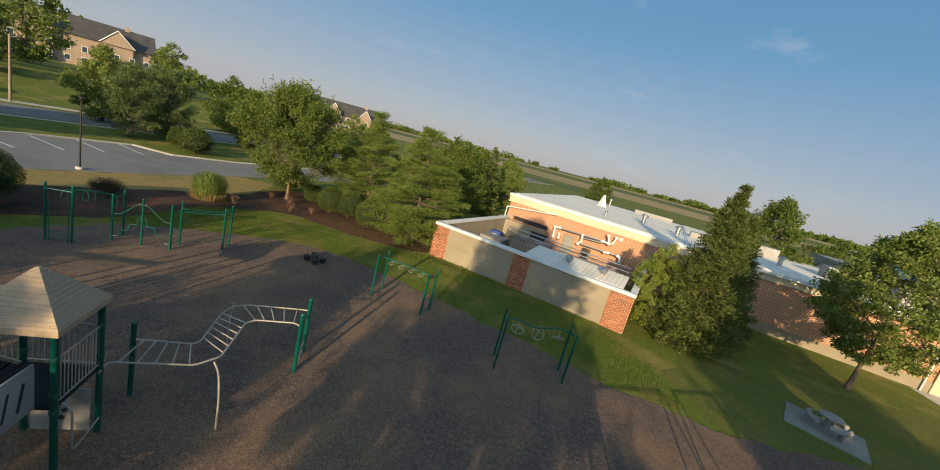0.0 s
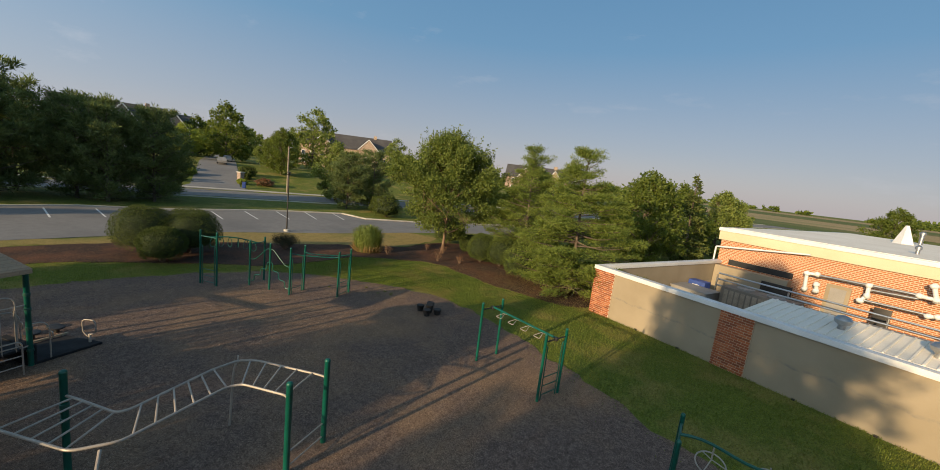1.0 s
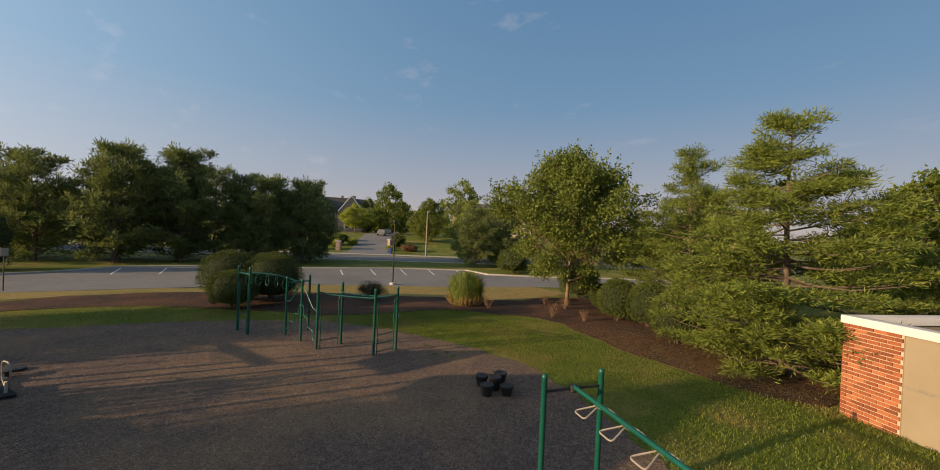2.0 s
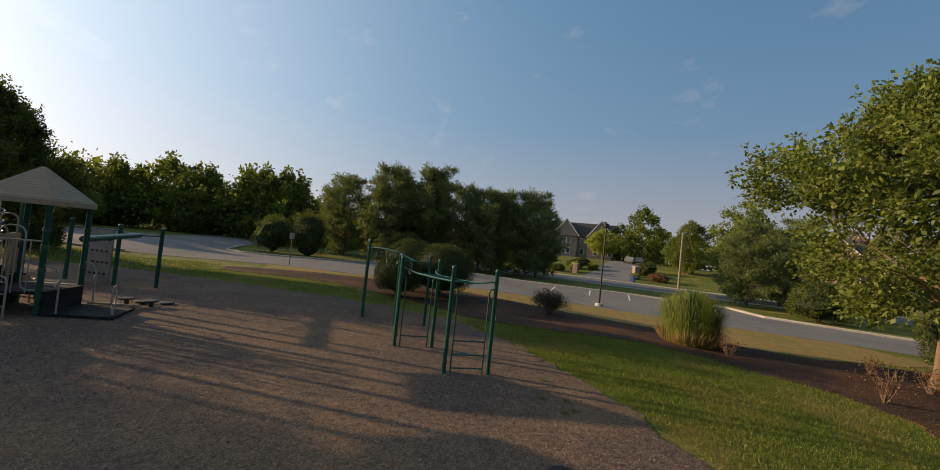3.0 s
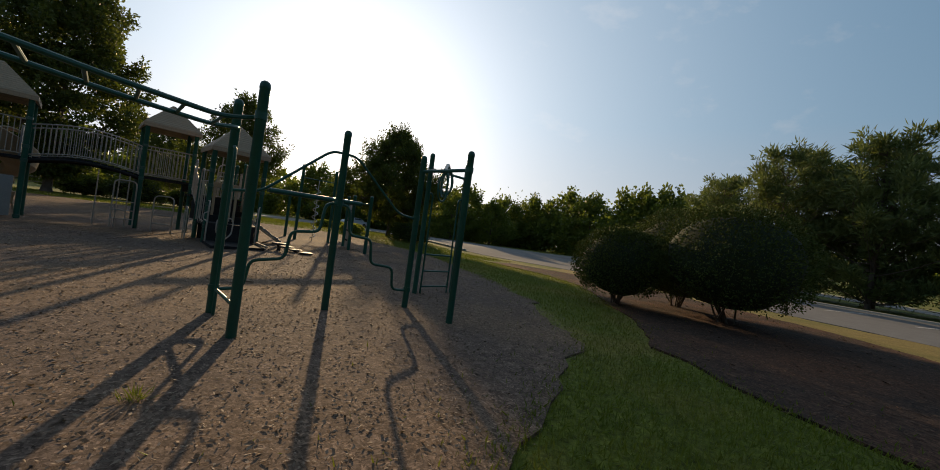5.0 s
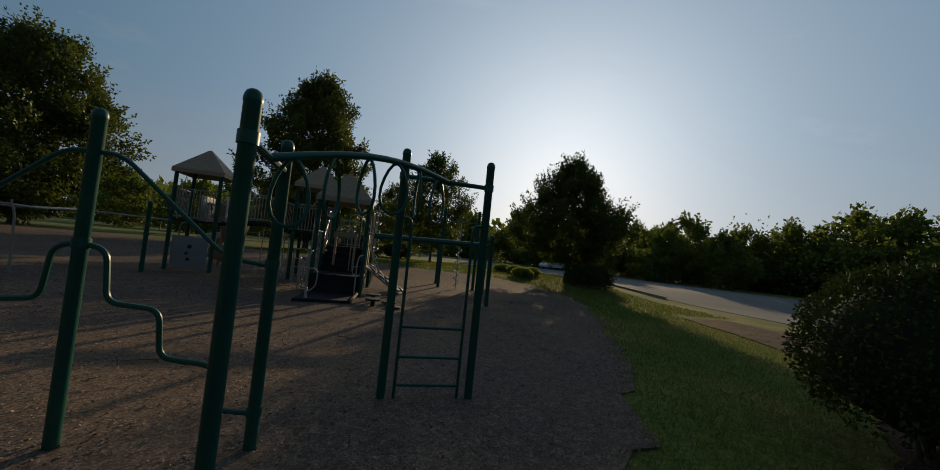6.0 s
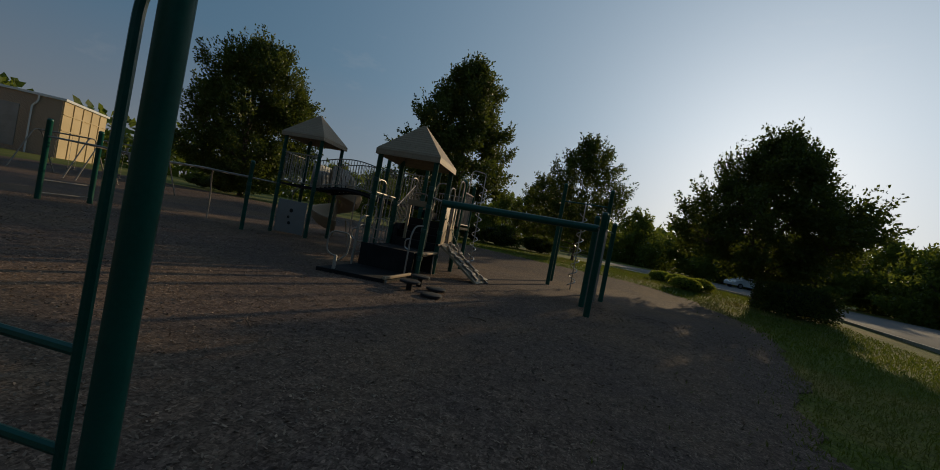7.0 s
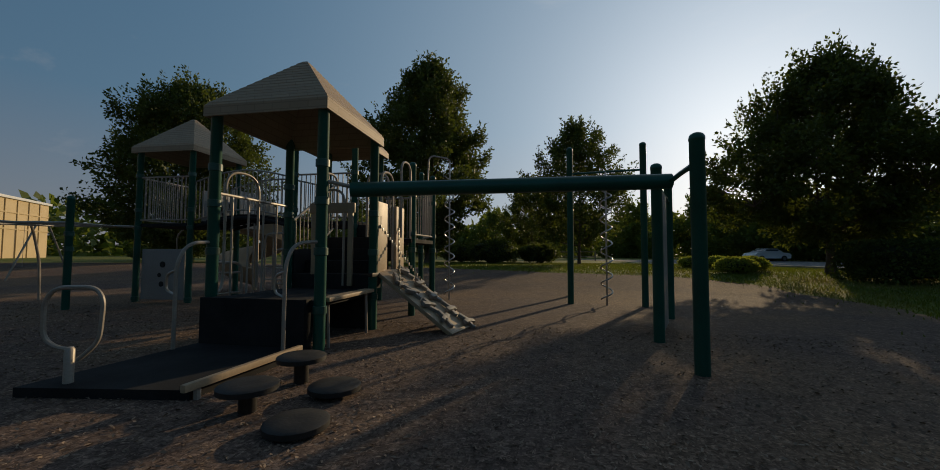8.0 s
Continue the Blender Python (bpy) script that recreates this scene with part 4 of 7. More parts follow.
for k, (x, y, h) in POSTS.items():
    p = part("post", post_bm(x, y, h), M_GREEN, climber)
rung_ladder(climber, POSTS["A1"], POSTS["A2"], 1.95, (0.16, 0.46, 0.78))
rung_ladder(climber, POSTS["E1"], POSTS["E2"], 1.9, (0.14, 0.43, 0.73))
rung_ladder(climber, POSTS["D2"], POSTS["D1"], 1.85, (0.3,))
for a, b, z in (("A1", "A2", 2.4), ("B1", "B2", 2.12)):
    part("crossbar", tube(B(), [at_post(a, z), at_post(b, z)], 0.026), M_GREEN, climber)
ma, mb = between(POSTS["A1"], POSTS["A2"], 0.5, 2.4), between(POSTS["B1"], POSTS["B2"], 0.5, 2.12)
arch = [between(mb, ma, f, mb[2] + (ma[2] - mb[2]) * f + 0.13 * math.sin(math.pi * f)) for f in [i / 12 for i in range(13)]]
part("arched_beam", tube(B(), arch, 0.03, 10), M_GREEN, climber)
for i, turn in enumerate((20, 75, 130, 5, 100, 50)):
    p = Vector(arch[1 + 2 * i])
    pts = []
    for k in range(17):
        a = 2 * math.pi * k / 16
        w = 0.155 * math.sin(a) * (0.55 + 0.45 * math.sin(a / 2) ** 2)
        pts.append((w * math.cos(radians(turn)), w * math.sin(radians(turn)), -0.235 + 0.235 * math.cos(a)))
    bm = tube(B(), [Vector(v) + p - Vector((0, 0, 0.02)) for v in pts], 0.014, 7)
    part("ring", bm, M_GREEN, climber)
# overhead ladder
for a, b in (("D1", "E1"), ("D2", "E2")):
    o = "D2" if a == "D1" else "D1"
    e = "E2" if a == "D1" else "E1"
    i0, i1 = between(POSTS[a], POSTS[o], 0.22, 2.02), between(POSTS[b], POSTS[e], 0.22, 2.02)
    pts = [at_post(a, 2.06), between(POSTS[a], POSTS[o], 0.12, 2.06), between(i0, i1, 0.14, 1.98), between(i0, i1, 0.5, 1.97), between(i0, i1, 0.86, 1.98), between(POSTS[b], POSTS[e], 0.12, 2.06), at_post(b, 2.06)]
    part("ladder_rail", tube(B(), bend(pts, 0.16, 5), 0.021), M_GREEN, climber)
for k in range(6):
    f = 0.14 + 0.72 * k / 5
    l, r_ = between(between(POSTS["D1"], POSTS["D2"], 0.22, 1.98), between(POSTS["E1"], POSTS["E2"], 0.22, 1.98), f, 1.98), between(between(POSTS["D1"], POSTS["D2"], 0.78, 1.98), between(POSTS["E1"], POSTS["E2"], 0.78, 1.98), f, 1.98)
    part("rung", tube(B(), [l, r_], 0.015), M_GREEN, climber)
# stepped bars and slanting rails
STEP = ((0, 0.28), (0.22, 0.3), (0.25, 0.62), (0.54, 0.66), (0.57, 1.0), (0.84, 1.03), (0.87, 1.4), (1.0, 1.43))
for k in ("B1", "D1"):
    pts = [between(POSTS[k], POSTS["C"], s, z) for s, z in STEP]
    part("stepped_bar", tube(B(), bend(pts, 0.085, 5), 0.02), M_GREEN, climber)
    pts = [at_post("C", 2.08), between(POSTS["C"], POSTS[k], 0.14, 2.08), between(POSTS["C"], POSTS[k], 0.74, 1.42), between(POSTS["C"], POSTS[k], 1, 1.38)]
    part("handrail", tube(B(), bend(pts, 0.12, 5), 0.017), M_GREEN, climber)
for k, z in (("B1", 1.4), ("C", 1.43), ("D1", 1.4), ("B1", 0.3), ("D1", 0.3), ("B2", 2.12), ("A1", 2.4), ("A2", 2.4), ("D2", 2.06), ("E1", 2.06)):
    part("clamp", lathe(B(), [(0.055, -0.035), (0.055, 0.035)], 14, at_post(k, z)), M_GREEN, climber)
part("maker_plate", box(B(), (0.06, 0.012, 0.1), (POSTS["E2"][0], POSTS["E2"][1] + 0.052, 1.28), 0, 0.003), M_WHITE, climber, "small white plate")

# ---------------------------------------------------------------- overhead bar by the lawn

overhead = thing("overhead_bar", "dark green overhead beam on four posts with a short ladder", "climbing frame")
CU = [(11.42, -1.42), (11.93, -0.47), (13.95, -2.95), (14.49, -2.08)]
for x, y in CU:
    part("post", post_bm(x, y, 2.3), M_GREEN, overhead)
for a, b in ((0, 1), (2, 3)):
    part("crossbar", tube(B(), [(*CU[a], 2.02), (*CU[b], 2.02)], 0.022), M_POLE, overhead)
    m = between(CU[a], CU[b], 0.5, 2.02)
    part("hub", lathe(B(), [(0.05, -0.06), (0.07, -0.04), (0.07, 0.04), (0.05, 0.06)], 12, m), M_RUBBER, overhead)
m1, m2 = between(CU[0], CU[1], 0.5, 2.05), between(CU[2], CU[3], 0.5, 2.05)
part("beam", tube(B(), [m1, m2], 0.035, 10), M_GREEN, overhead)
dirv = (Vector(m2) - Vector(m1)).normalized()
sidev = Vector((-dirv.y, dirv.x, 0))
for k in range(4):
    for s in (-1, 1):
        c = Vector(m1).lerp(Vector(m2), 0.2 + 0.2 * k) + Vector((0, 0, -0.05))
        pts = [c, c + sidev * s * 0.28 - dirv * 0.12 + Vector((0, 0, -0.1)), c + sidev * s * 0.28 + dirv * 0.16 + Vector((0, 0, -0.1)), c + dirv * 0.05]
        part("hand_loop", tube(B(), bend(pts, 0.07, 4), 0.012, 6), M_GREY_PIPE, overhead)
rung_ladder(overhead, (*CU[2], 0), (*CU[3], 0), 1.85, (0.2, 0.5, 0.8))

# ---------------------------------------------------------------- wheel overhead

wheels = thing("wheel_overhead", "dark green overhead frame with three pale spinning wheels", "climbing frame")
WH = [(16.99, -6.8), (17.25, -5.72), (19.98, -7.26), (20.25, -6.18)]
for x, y in WH:
    part("post", post_bm(x, y, 2.35), M_GREEN, wheels)
for a, b in ((0, 1), (2, 3)):
    part("crossbar", tube(B(), [(*WH[a], 2.12), (*WH[b], 2.12)], 0.026), M_GREEN, wheels)
m1, m2 = between(WH[0], WH[1], 0.5, 2.12), between(WH[2], WH[3], 0.5, 2.12)
part("wavy_beam", tube(B(), [between(m1, m2, f, 2.12 + 0.09 * math.sin(2 * math.pi * f * 1.5 + 0.5)) for f in [i / 16 for i in range(17)]], 0.032, 10), M_GREEN, wheels)
for f, tilt in ((0.2, 20), (0.5, 65), (0.8, -15)):
    c = Vector(between(m1, m2, f, 1.78))
    w = part("wheel", tube(B(), [c + pose(0, 0, 0, tilt, 0, -8).to_3x3() @ Vector((0.27 * math.cos(a), 0.27 * math.sin(a), 0)) for a in [2 * math.pi * k / 20 for k in range(21)]], 0.014, 7), M_GREY_PIPE, wheels, "pale grab wheel")
    bm = B()
    for k in range(3):
        v = pose(0, 0, 0, tilt, 0, -8).to_3x3() @ Vector((0.26 * math.cos(2.1 * k), 0.26 * math.sin(2.1 * k), 0))
        tube(bm, [c + Vector((0, 0, 0.1)), c + v], 0.011, 6)
    tube(bm, [c + Vector((0, 0, 0.1)), c + Vector((0, 0, 0.36))], 0.014, 6)
    part("spoke", bm, M_GREY_PIPE, w)
rung_ladder(wheels, (*WH[2], 0), (*WH[3], 0), 1.8, (0.3, 0.6, 0.9))

# ---------------------------------------------------------------- rubber stepping pods

for x, y, h in ((7.4, 1.95, 0.33), (7.72, 2.42, 0.38), (7.95, 1.52, 0.34), (8.3, 1.95, 0.3), (7.86, 1.98, 0.42)):
    bm = lathe(B(), [(0.12, -0.05), (0.135, 0.08), (0.17, h - 0.09), (0.19, h - 0.05), (0.19, h - 0.015), (0.17, h), (0.09, h - 0.012), (0.03, h - 0.014)], 20)
    solo("stepping_pod", bm, M_RUBBER, "black moulded rubber stepping pod standing in the wood chips", "stepping stone", (x, y, gz(y)), group="rubber pods")

# ---------------------------------------------------------------- play structure

play = thing("play_structure", "green and tan play structure with pyramid roofs, bridge and slide", "playground equipment")
G0 = 0.0


def pyramid_roof(cx, cy, z, side, rise, turn, courses=13):
    """A moulded pyramid roof with stepped shingle courses and a deep rim."""
    bm = B()
    h = side / 2
    def ring(s, zz):
        return [bm.verts.new(pose(cx, cy, 0, 0, 0, turn) @ Vector((sx * s, sy * s, zz))) for sx, sy in ((-1, -1), (1, -1), (1, 1), (-1, 1))]
    rows = [ring(h * 0.97, z), ring(h * 1.0, z), ring(h, z + 0.13), ring(h * 0.97, z + 0.16)]
    for k in range(courses):
        f0, f1 = k / courses, (k + 1) / courses
        rows.append(ring(h * (0.97 - 0.93 * f0) * 1.0, z + 0.16 + (rise - 0.16) * f0 + 0.009))
        rows.append(ring(h * (0.97 - 0.93 * f1) * 1.004, z + 0.16 + (rise - 0.16) * f1))
    for a, b in zip(rows[:-1], rows[1:]):
        for k in range(4):
            bm.faces.new((a[k], a[(k + 1) % 4], b[(k + 1) % 4], b[k]))
    bm.faces.new(rows[-1])
    inner = ring(0.03, z + rise - 0.1)
    for k in range(4):
        bm.faces.new((rows[0][(k + 1) % 4], rows[0][k], inner[k], inner[(k + 1) % 4]))
    bm.faces.new(inner[::-1])
    return bm


def square(cx, cy, half, turn):
    m = pose(cx, cy, 0, 0, 0, turn)
    return [tuple((m @ Vector((sx * half, sy * half, 0)))[:2]) for sx, sy in ((-1, 1), (-1, -1), (1, -1), (1, 1))]


def pickets(a, b, z0, z1, gap=0.1, mat=M_GREY_PIPE, name="guardrail", arc=0.0, parent=None, rise=0.0):
    """A guard of thin upright bars between a lower and an upper rail."""
    a, b = Vector((*a, 0)), Vector((*b, 0))
    n = max(3, int((b - a).length / gap))
    line = lambda z, k: [a.lerp(b, i / k) + Vector((0, 0, z + rise * i / k + arc * math.sin(math.pi * i / k))) for i in range(k + 1)]
    k = 12 if arc else 1
    rail = part(name, tube(B(), line(z1, k), 0.02, 7), mat, parent or play)
    part("bottom_rail", tube(B(), line(z0, k), 0.017, 7), mat, rail)
    for i in range(n):
        f = (i + 0.5) / n
        p = a.lerp(b, f) + Vector((0, 0, rise * f + arc * math.sin(math.pi * f)))
        part("baluster", tube(B(), [p + Vector((0, 0, z0)), p + Vector((0, 0, z1))], 0.011, 6), mat, rail)
    return rail


A = square(-0.334, -9.416, 0.7, 3.7)
C_ = square(1.2, -12.72, 0.68, 4)
BT = square(5.14, -12.48, 0.69, 4.6)
for (cx, cy, z, side, rise, turn) in ((-0.334, -9.416, 2.75, 1.6, 0.98, 3.7), (1.2, -12.72, 3.45, 1.63, 0.98, 4), (5.14, -12.48, 3.42, 1.63, 1.0, 4.6)):
    part("roof", pyramid_roof(cx, cy, z, side, rise, turn), M_ROOF, play, "tan moulded shingle-pattern pyramid roof", smooth=False)


def tower_post(x, y, h, r=0.064, clamps=(0.5, 1.15, 1.72, 2.15)):
    """A square-deck post with the cast clamps that carry rails and decks."""
    p = part("post", post_bm(x, y, h, r), M_GREEN, play)
    for z in clamps:
        if z < h - 0.2:
            part("clamp", lathe(B(), [(r + 0.002, z - 0.045), (r + 0.014, z - 0.04), (r + 0.014, z + 0.04), (r + 0.002, z + 0.045)], 12, (x, y, gz(y))), M_STEELDARK, p)
    return p


for p in A:
    tower_post(*p, 2.95)
for p in C_:
    tower_post(*p, 3.62, clamps=(1.7, 2.05, 2.8))
for p in BT:
    tower_post(*p, 3.6, clamps=(0.1, 1.7, 2.1, 2.9))
EXTRA = [(-1.05, -11.5, 2.75), (-0.3, -13.9, 3.1), (-1.0, -12.75, 2.75), (5.68, -10.42, 2.2)]
for x, y, h in EXTRA:
    tower_post(x, y, h + 0.05, 0.062, (1.2, 1.5, 2.2))


def deck(corners, z, t=0.07, label="black perforated deck"):
    bm = B()
    lo = [bm.verts.new((x, y, z - t)) for x, y in corners]
    hi = [bm.verts.new((x, y, z)) for x, y in corners]
    bm.faces.new(hi)
    bm.faces.new(lo[::-1])
    for k in range(len(corners)):
        j = (k + 1) % len(corners)
        bm.faces.new((lo[k], lo[j], hi[j], hi[k]))
    bmesh.ops.recalc_face_normals(bm, faces=bm.faces[:])
    return part("deck", bm, M_BLACK, play, label, smooth=False)


deck(A, 0.6)
deck(C_, 1.8)
deck(BT, 1.8)
HEX = [(-1.08, -11.4), (-1.08, -12.55), (-0.45, -13.55), (0.5, -13.4), (0.52, -11.4)]
deck(HEX, 1.4)
# low entry pad, its riser and tan edge board
deck([(0.35, -7.02), (-1.0, -7.3), (-1.0, -8.62), (0.36, -8.7)], 0.1, 0.13, "low black entry pad")
deck([(0.34, -8.55), (-0.98, -8.62), (-0.95, -8.8), (0.32, -8.72)], 0.62, 0.68, "black riser")
part("edge_board", box(B(), (0.05, 1.3, 0.06), (-1.04, -7.86, 0.14), 0, 0.015), M_TAN, play, "tan edge board")
part("pad_leg", tube(B(), [(-1.03, -7.34, G0 - 0.05), (-1.03, -7.34, 0.1)], 0.025, 8), M_GREY_PIPE, play)
part("bench_board", box(B(), (0.16, 1.22, 0.05), (-1.02, -9.46, 0.6), 3.7, 0.015), M_TAN, play, "tan plastic bench board")
for y in (-9.0, -9.9):
    part("bench_leg", tube(B(), [(-1.04, y, G0 - 0.05), (-1.02, y, 0.58)], 0.02, 7), M_GREY_PIPE, play)


def loop(x, y, turn, h=0.85, w=0.2):
    """A grab loop of bent pipe on a stout stub."""
    c, n = math.cos(radians(turn)), math.sin(radians(turn))
    at_ = lambda u, z: (x + u * c, y + u * n, G0 + z)
    pts = [at_(0.0, 0.36), at_(-w * 0.55, 0.38), at_(-w, 0.46), at_(-w, h - 0.1), at_(-w * 0.6, h), at_(w * 0.85, h), at_(w * 1.15, h - 0.1), at_(w * 1.05, 0.42), at_(w * 0.45, 0.3), at_(w * 0.3, 0.28)]
    part("hand_loop", tube(B(), bend(pts, 0.08, 5), 0.018, 8), M_GREY_PIPE, play)
    part("loop_stub", lathe(B(), [(0.034, -0.05), (0.034, 0.36), (0.02, 0.38)], 10, (x, y, G0)), M_GREY_PIPE, play)


loop(0.08, -7.2, 200)
for p, q in (((A[0][0] + 0.12, A[0][1] + 0.42), A[0]), ((A[3][0] + 0.02, A[3][1] + 0.42), A[3])):
    pts = [(p[0], p[1], G0 + 0.1), (p[0], p[1], 1.02), (p[0] - 0.03, p[1] - 0.1, 1.24), (q[0], q[1], 1.26)]
    h = part("handrail", tube(B(), bend(pts, 0.14, 5), 0.02, 8), M_GREY_PIPE, play)
    part("grip", tube(B(), bend([(p[0], p[1], 0.68), (p[0] + 0.1, p[1] + 0.02, 0.72), (p[0] + 0.1, p[1] + 0.02, 0.9), (p[0], p[1], 0.94)], 0.05, 4), 0.015, 6), M_STEEL, h)
# vertical bars on the east side of the first tower
for k in range(4):
    f = 0.2 + 0.2 * k
    x, y = A[3][0] + (A[2][0] - A[3][0]) * f, A[3][1] + (A[2][1] - A[3][1]) * f
    part("vertical_bar", tube(B(), [(x, y, 0.55), (x, y, 1.85)], 0.013, 6), M_GREY_PIPE, play)
part("crossbar", tube(B(), [(*A[2], 1.85), (*A[3], 1.85)], 0.02, 7), M_GREY_PIPE, play)
pts = [(*A[3], 0.65), (A[3][0] + 0.15, A[3][1] - 0.3, 0.65), (A[3][0] + 0.15, A[3][1] - 0.3, 2.2), (A[3][0] + 0.15, A[3][1] - 0.85, 2.2), (A[3][0] + 0.15, A[3][1] - 0.85, 0.65)]
part("arched_handrail", tube(B(), bend(pts, 0.25, 6), 0.018, 8), M_GREY_PIPE, play)
# west side: two tan panels with the sloping climb between them
for y in (-10.35, -10.99):
    sp = part("side_panel", box(B(), (0.05, 0.34, 1.08), (-1.02, y, 1.37), 2, 0.014), M_TAN, play, "tan plastic upright panel")
    part("slot", box(B(), (0.058, 0.03, 0.2), (-1.02, y + 0.08, 1.6), 2, 0.006), M_DARKHOLE, sp)
part("entry_sill", box(B(), (0.08, 1.1, 0.06), (-1.0, -10.56, 0.82), 2, 0.015), M_POLE, play)
ramp_top, ramp_foot = Vector((-1.04, -10.62, 0.86)), Vector((-2.3, -10.4, 0.02))
dv = (ramp_foot - ramp_top)
sv = Vector((-dv.y, dv.x, 0)).normalized()
nv = sv.cross(dv).normalized()
m = Matrix((dv.normalized(), sv, -nv if nv.z < 0 else nv)).transposed().to_4x4()
m.translation = (ramp_top + ramp_foot) / 2
rampo = part("climbing_ramp", box(B(), (dv.length, 0.76, 0.06), m=m, bevel=0.015), M_TAN, play, "tan sloping climbing board")
rg = random.Random(5)
for k in range(9):
    bm = B()
    c = Vector((-dv.length * 0.4 + dv.length * 0.84 * k / 8, 0.2 * (-1) ** k + rg.uniform(-0.05, 0.05), 0.05))
    for j in range(4):
        a = 1.57 * j + rg.uniform(-0.4, 0.4)
        box(bm, (rg.uniform(0.14, 0.2), rg.uniform(0.05, 0.08), 0.06), m=m @ pose(*(c + Vector((math.cos(a) * 0.07, math.sin(a) * 0.07, 0.01 * j))), 0, 0, math.degrees(a) + rg.uniform(-25, 25)), bevel=0.016)
    part("foothold", bm, M_HOLD, rampo)
for e in (-1, 1):
    a, b = Vector((-1.02, -10.57 + 0.4 * e, 1.62)), ramp_top * 0.66 + ramp_foot * 0.34 + sv * 0.36 * e + Vector((0, 0, 0.04))
    bm = B()
    for i in range(24):
        p = a.lerp(b, i / 23)
        box(bm, (0.03, 0.012, 0.05), tuple(p), 90 * (i % 2), 0.004)
    part("chain", bm, M_STEEL, play, "galvanised chain")
# thick horizontal beam to the outer posts
OUT = [(-4.96, -8.955, 2.18), (-4.89, -10.31, 2.2), (-5.5, -12.3, 2.25), (-5.38, -13.8, 3.44), (-3.86, -13.95, 3.46), (-3.9, -15.6, 2.25)]
for x, y, h in OUT:
    part("post", post_bm(x, y, h + 0.1, 0.068), M_GREEN, play)
beam = part("thick_beam", tube(B(), [(-1.3, -9.0, 1.88), (-1.4, -9.03, 1.88), (-4.9, -9.66, 1.95)], 0.088, 14), M_GREEN, play)
part("bracket", tube(B(), [(*A[0], 1.96), (-1.36, -9.02, 1.9)], 0.024), M_GREY_PIPE, beam)
part("crossbar", tube(B(), [(-4.96, -8.955, 2.0), (-4.9, -9.3, 1.96), (-4.9, -9.66, 1.95), (-4.88, -10.0, 1.96), (-4.89, -10.31, 2.0)], 0.026), M_GREEN, play)
part("crossbar", tube(B(), [(-5.38, -13.8, 2.95), (-3.86, -13.95, 2.95)], 0.024), M_GREEN, play)
part("crossbar", tube(B(), [(-4.89, -10.31, 2.05), (-5.5, -12.3, 2.05)], 0.024), M_GREEN, play)
wall_mid = Vector((-5.1, -11.0, 1.05))
cl = part("climbing_wall", box(B(), (0.06, 1.0, 1.95), tuple(wall_mid), -17, 0.02), M_HOLD, play, "pale plastic climbing wall with holes")
for k in range(16):
    u, v = -0.3 + 0.2 * (k % 4), -0.65 + 0.42 * (k // 4)
    p = pose(*wall_mid, 0, 0, -17) @ Vector((0.03, u + 0.07 * ((k // 4) % 2), v))
    part("hand_hole", lathe(B(), [(0.035, -0.03), (0.045, 0.0), (0.035, 0.03)], 10, tuple(p)), M_DARKHOLE, cl)


def corkscrew(x, y, z0, z1, turns, r=0.12):
    pole = part("corkscrew_climber", tube(B(), [(x, y, z0 - 0.1), (x, y, z1)], 0.02, 8), M_STEEL, play, "steel corkscrew climber")
    pts = [(x + r * math.cos(2 * math.pi * turns * i / (turns * 14)), y + r * math.sin(2 * math.pi * turns * i / (turns * 14)), z0 + 0.15 + (z1 - z0 - 0.5) * i / (turns * 14)) for i in range(turns * 14 + 1)]
    part("spiral", tube(B(), pts, 0.016, 6), M_STEEL, pole)


corkscrew(-4.62, -13.87, G0, 2.95, 7)
corkscrew(-1.0, -14.0, G0, 3.4, 8)
part("crossbar", tube(B(), bend([(-1.0, -14.0, 3.3), (-1.0, -14.0, 3.47), (-0.62, -13.55, 3.47), (-0.55, -13.5, 1.45)], 0.16, 5), 0.02), M_GREY_PIPE, play)
# guards of the middle decks and tower
pickets((-1.08, -11.55), (-1.08, -12.45), 1.48, 2.45)
pickets((-1.03, -12.65), (-0.5, -13.5), 1.48, 2.45)
pickets((-0.36, -13.53), (0.45, -13.4), 1.48, 2.45)
for a, b in ((C_[1], C_[2]), (C_[3], C_[0])):
    pickets(a, b, 1.88, 2.8)
for a, b in ((BT[3], BT[0]),):
    pickets(a, b, 1.88, 2.86)
pickets((BT[2][0], BT[2][1] + 0.1), BT[3], 1.88, 2.86)
# arched hoops at the openings
for x, y, z, w, dx, dy, hi in ((-1.0, -10.36, 0.85, -0.42, 0, 1, 2.42), (-1.06, -10.98, 1.4, -0.4, 0, 1, 2.72), (-0.5, -10.15, 0.65, 0.5, 1, 0, 2.1), (0.46, -11.45, 1.4, 0.45, 0, 1, 2.6), (-0.62, -11.4, 1.4, 0.42, 1, 0, 2.6)):
    pts = [(x, y, z), (x, y, hi), (x + w * dx, y + w * dy, hi), (x + w * dx, y + w * dy, z)]
    part("arched_handrail", tube(B(), bend(pts, 0.2, 6), 0.02, 8), M_GREY_PIPE, play)
# stairs of black treads between the decks
for k in range(4):
    part("tread", box(B(), (1.3, 0.34, 0.22), (-0.3 + 0.02 * k, -10.3 - 0.32 * k, 0.71 + 0.2 * k), 3, 0.012), M_BLACK, play, "black vinyl-coated stair step")
part("tread", box(B(), (0.3, 1.2, 0.24), (0.42, -12.72, 1.6), 4, 0.012), M_BLACK, play, "black vinyl-coated stair step")
pickets((0.38, -10.15), (0.5, -11.4), 0.85, 1.65, 0.11, rise=0.75, name="stair_guard")
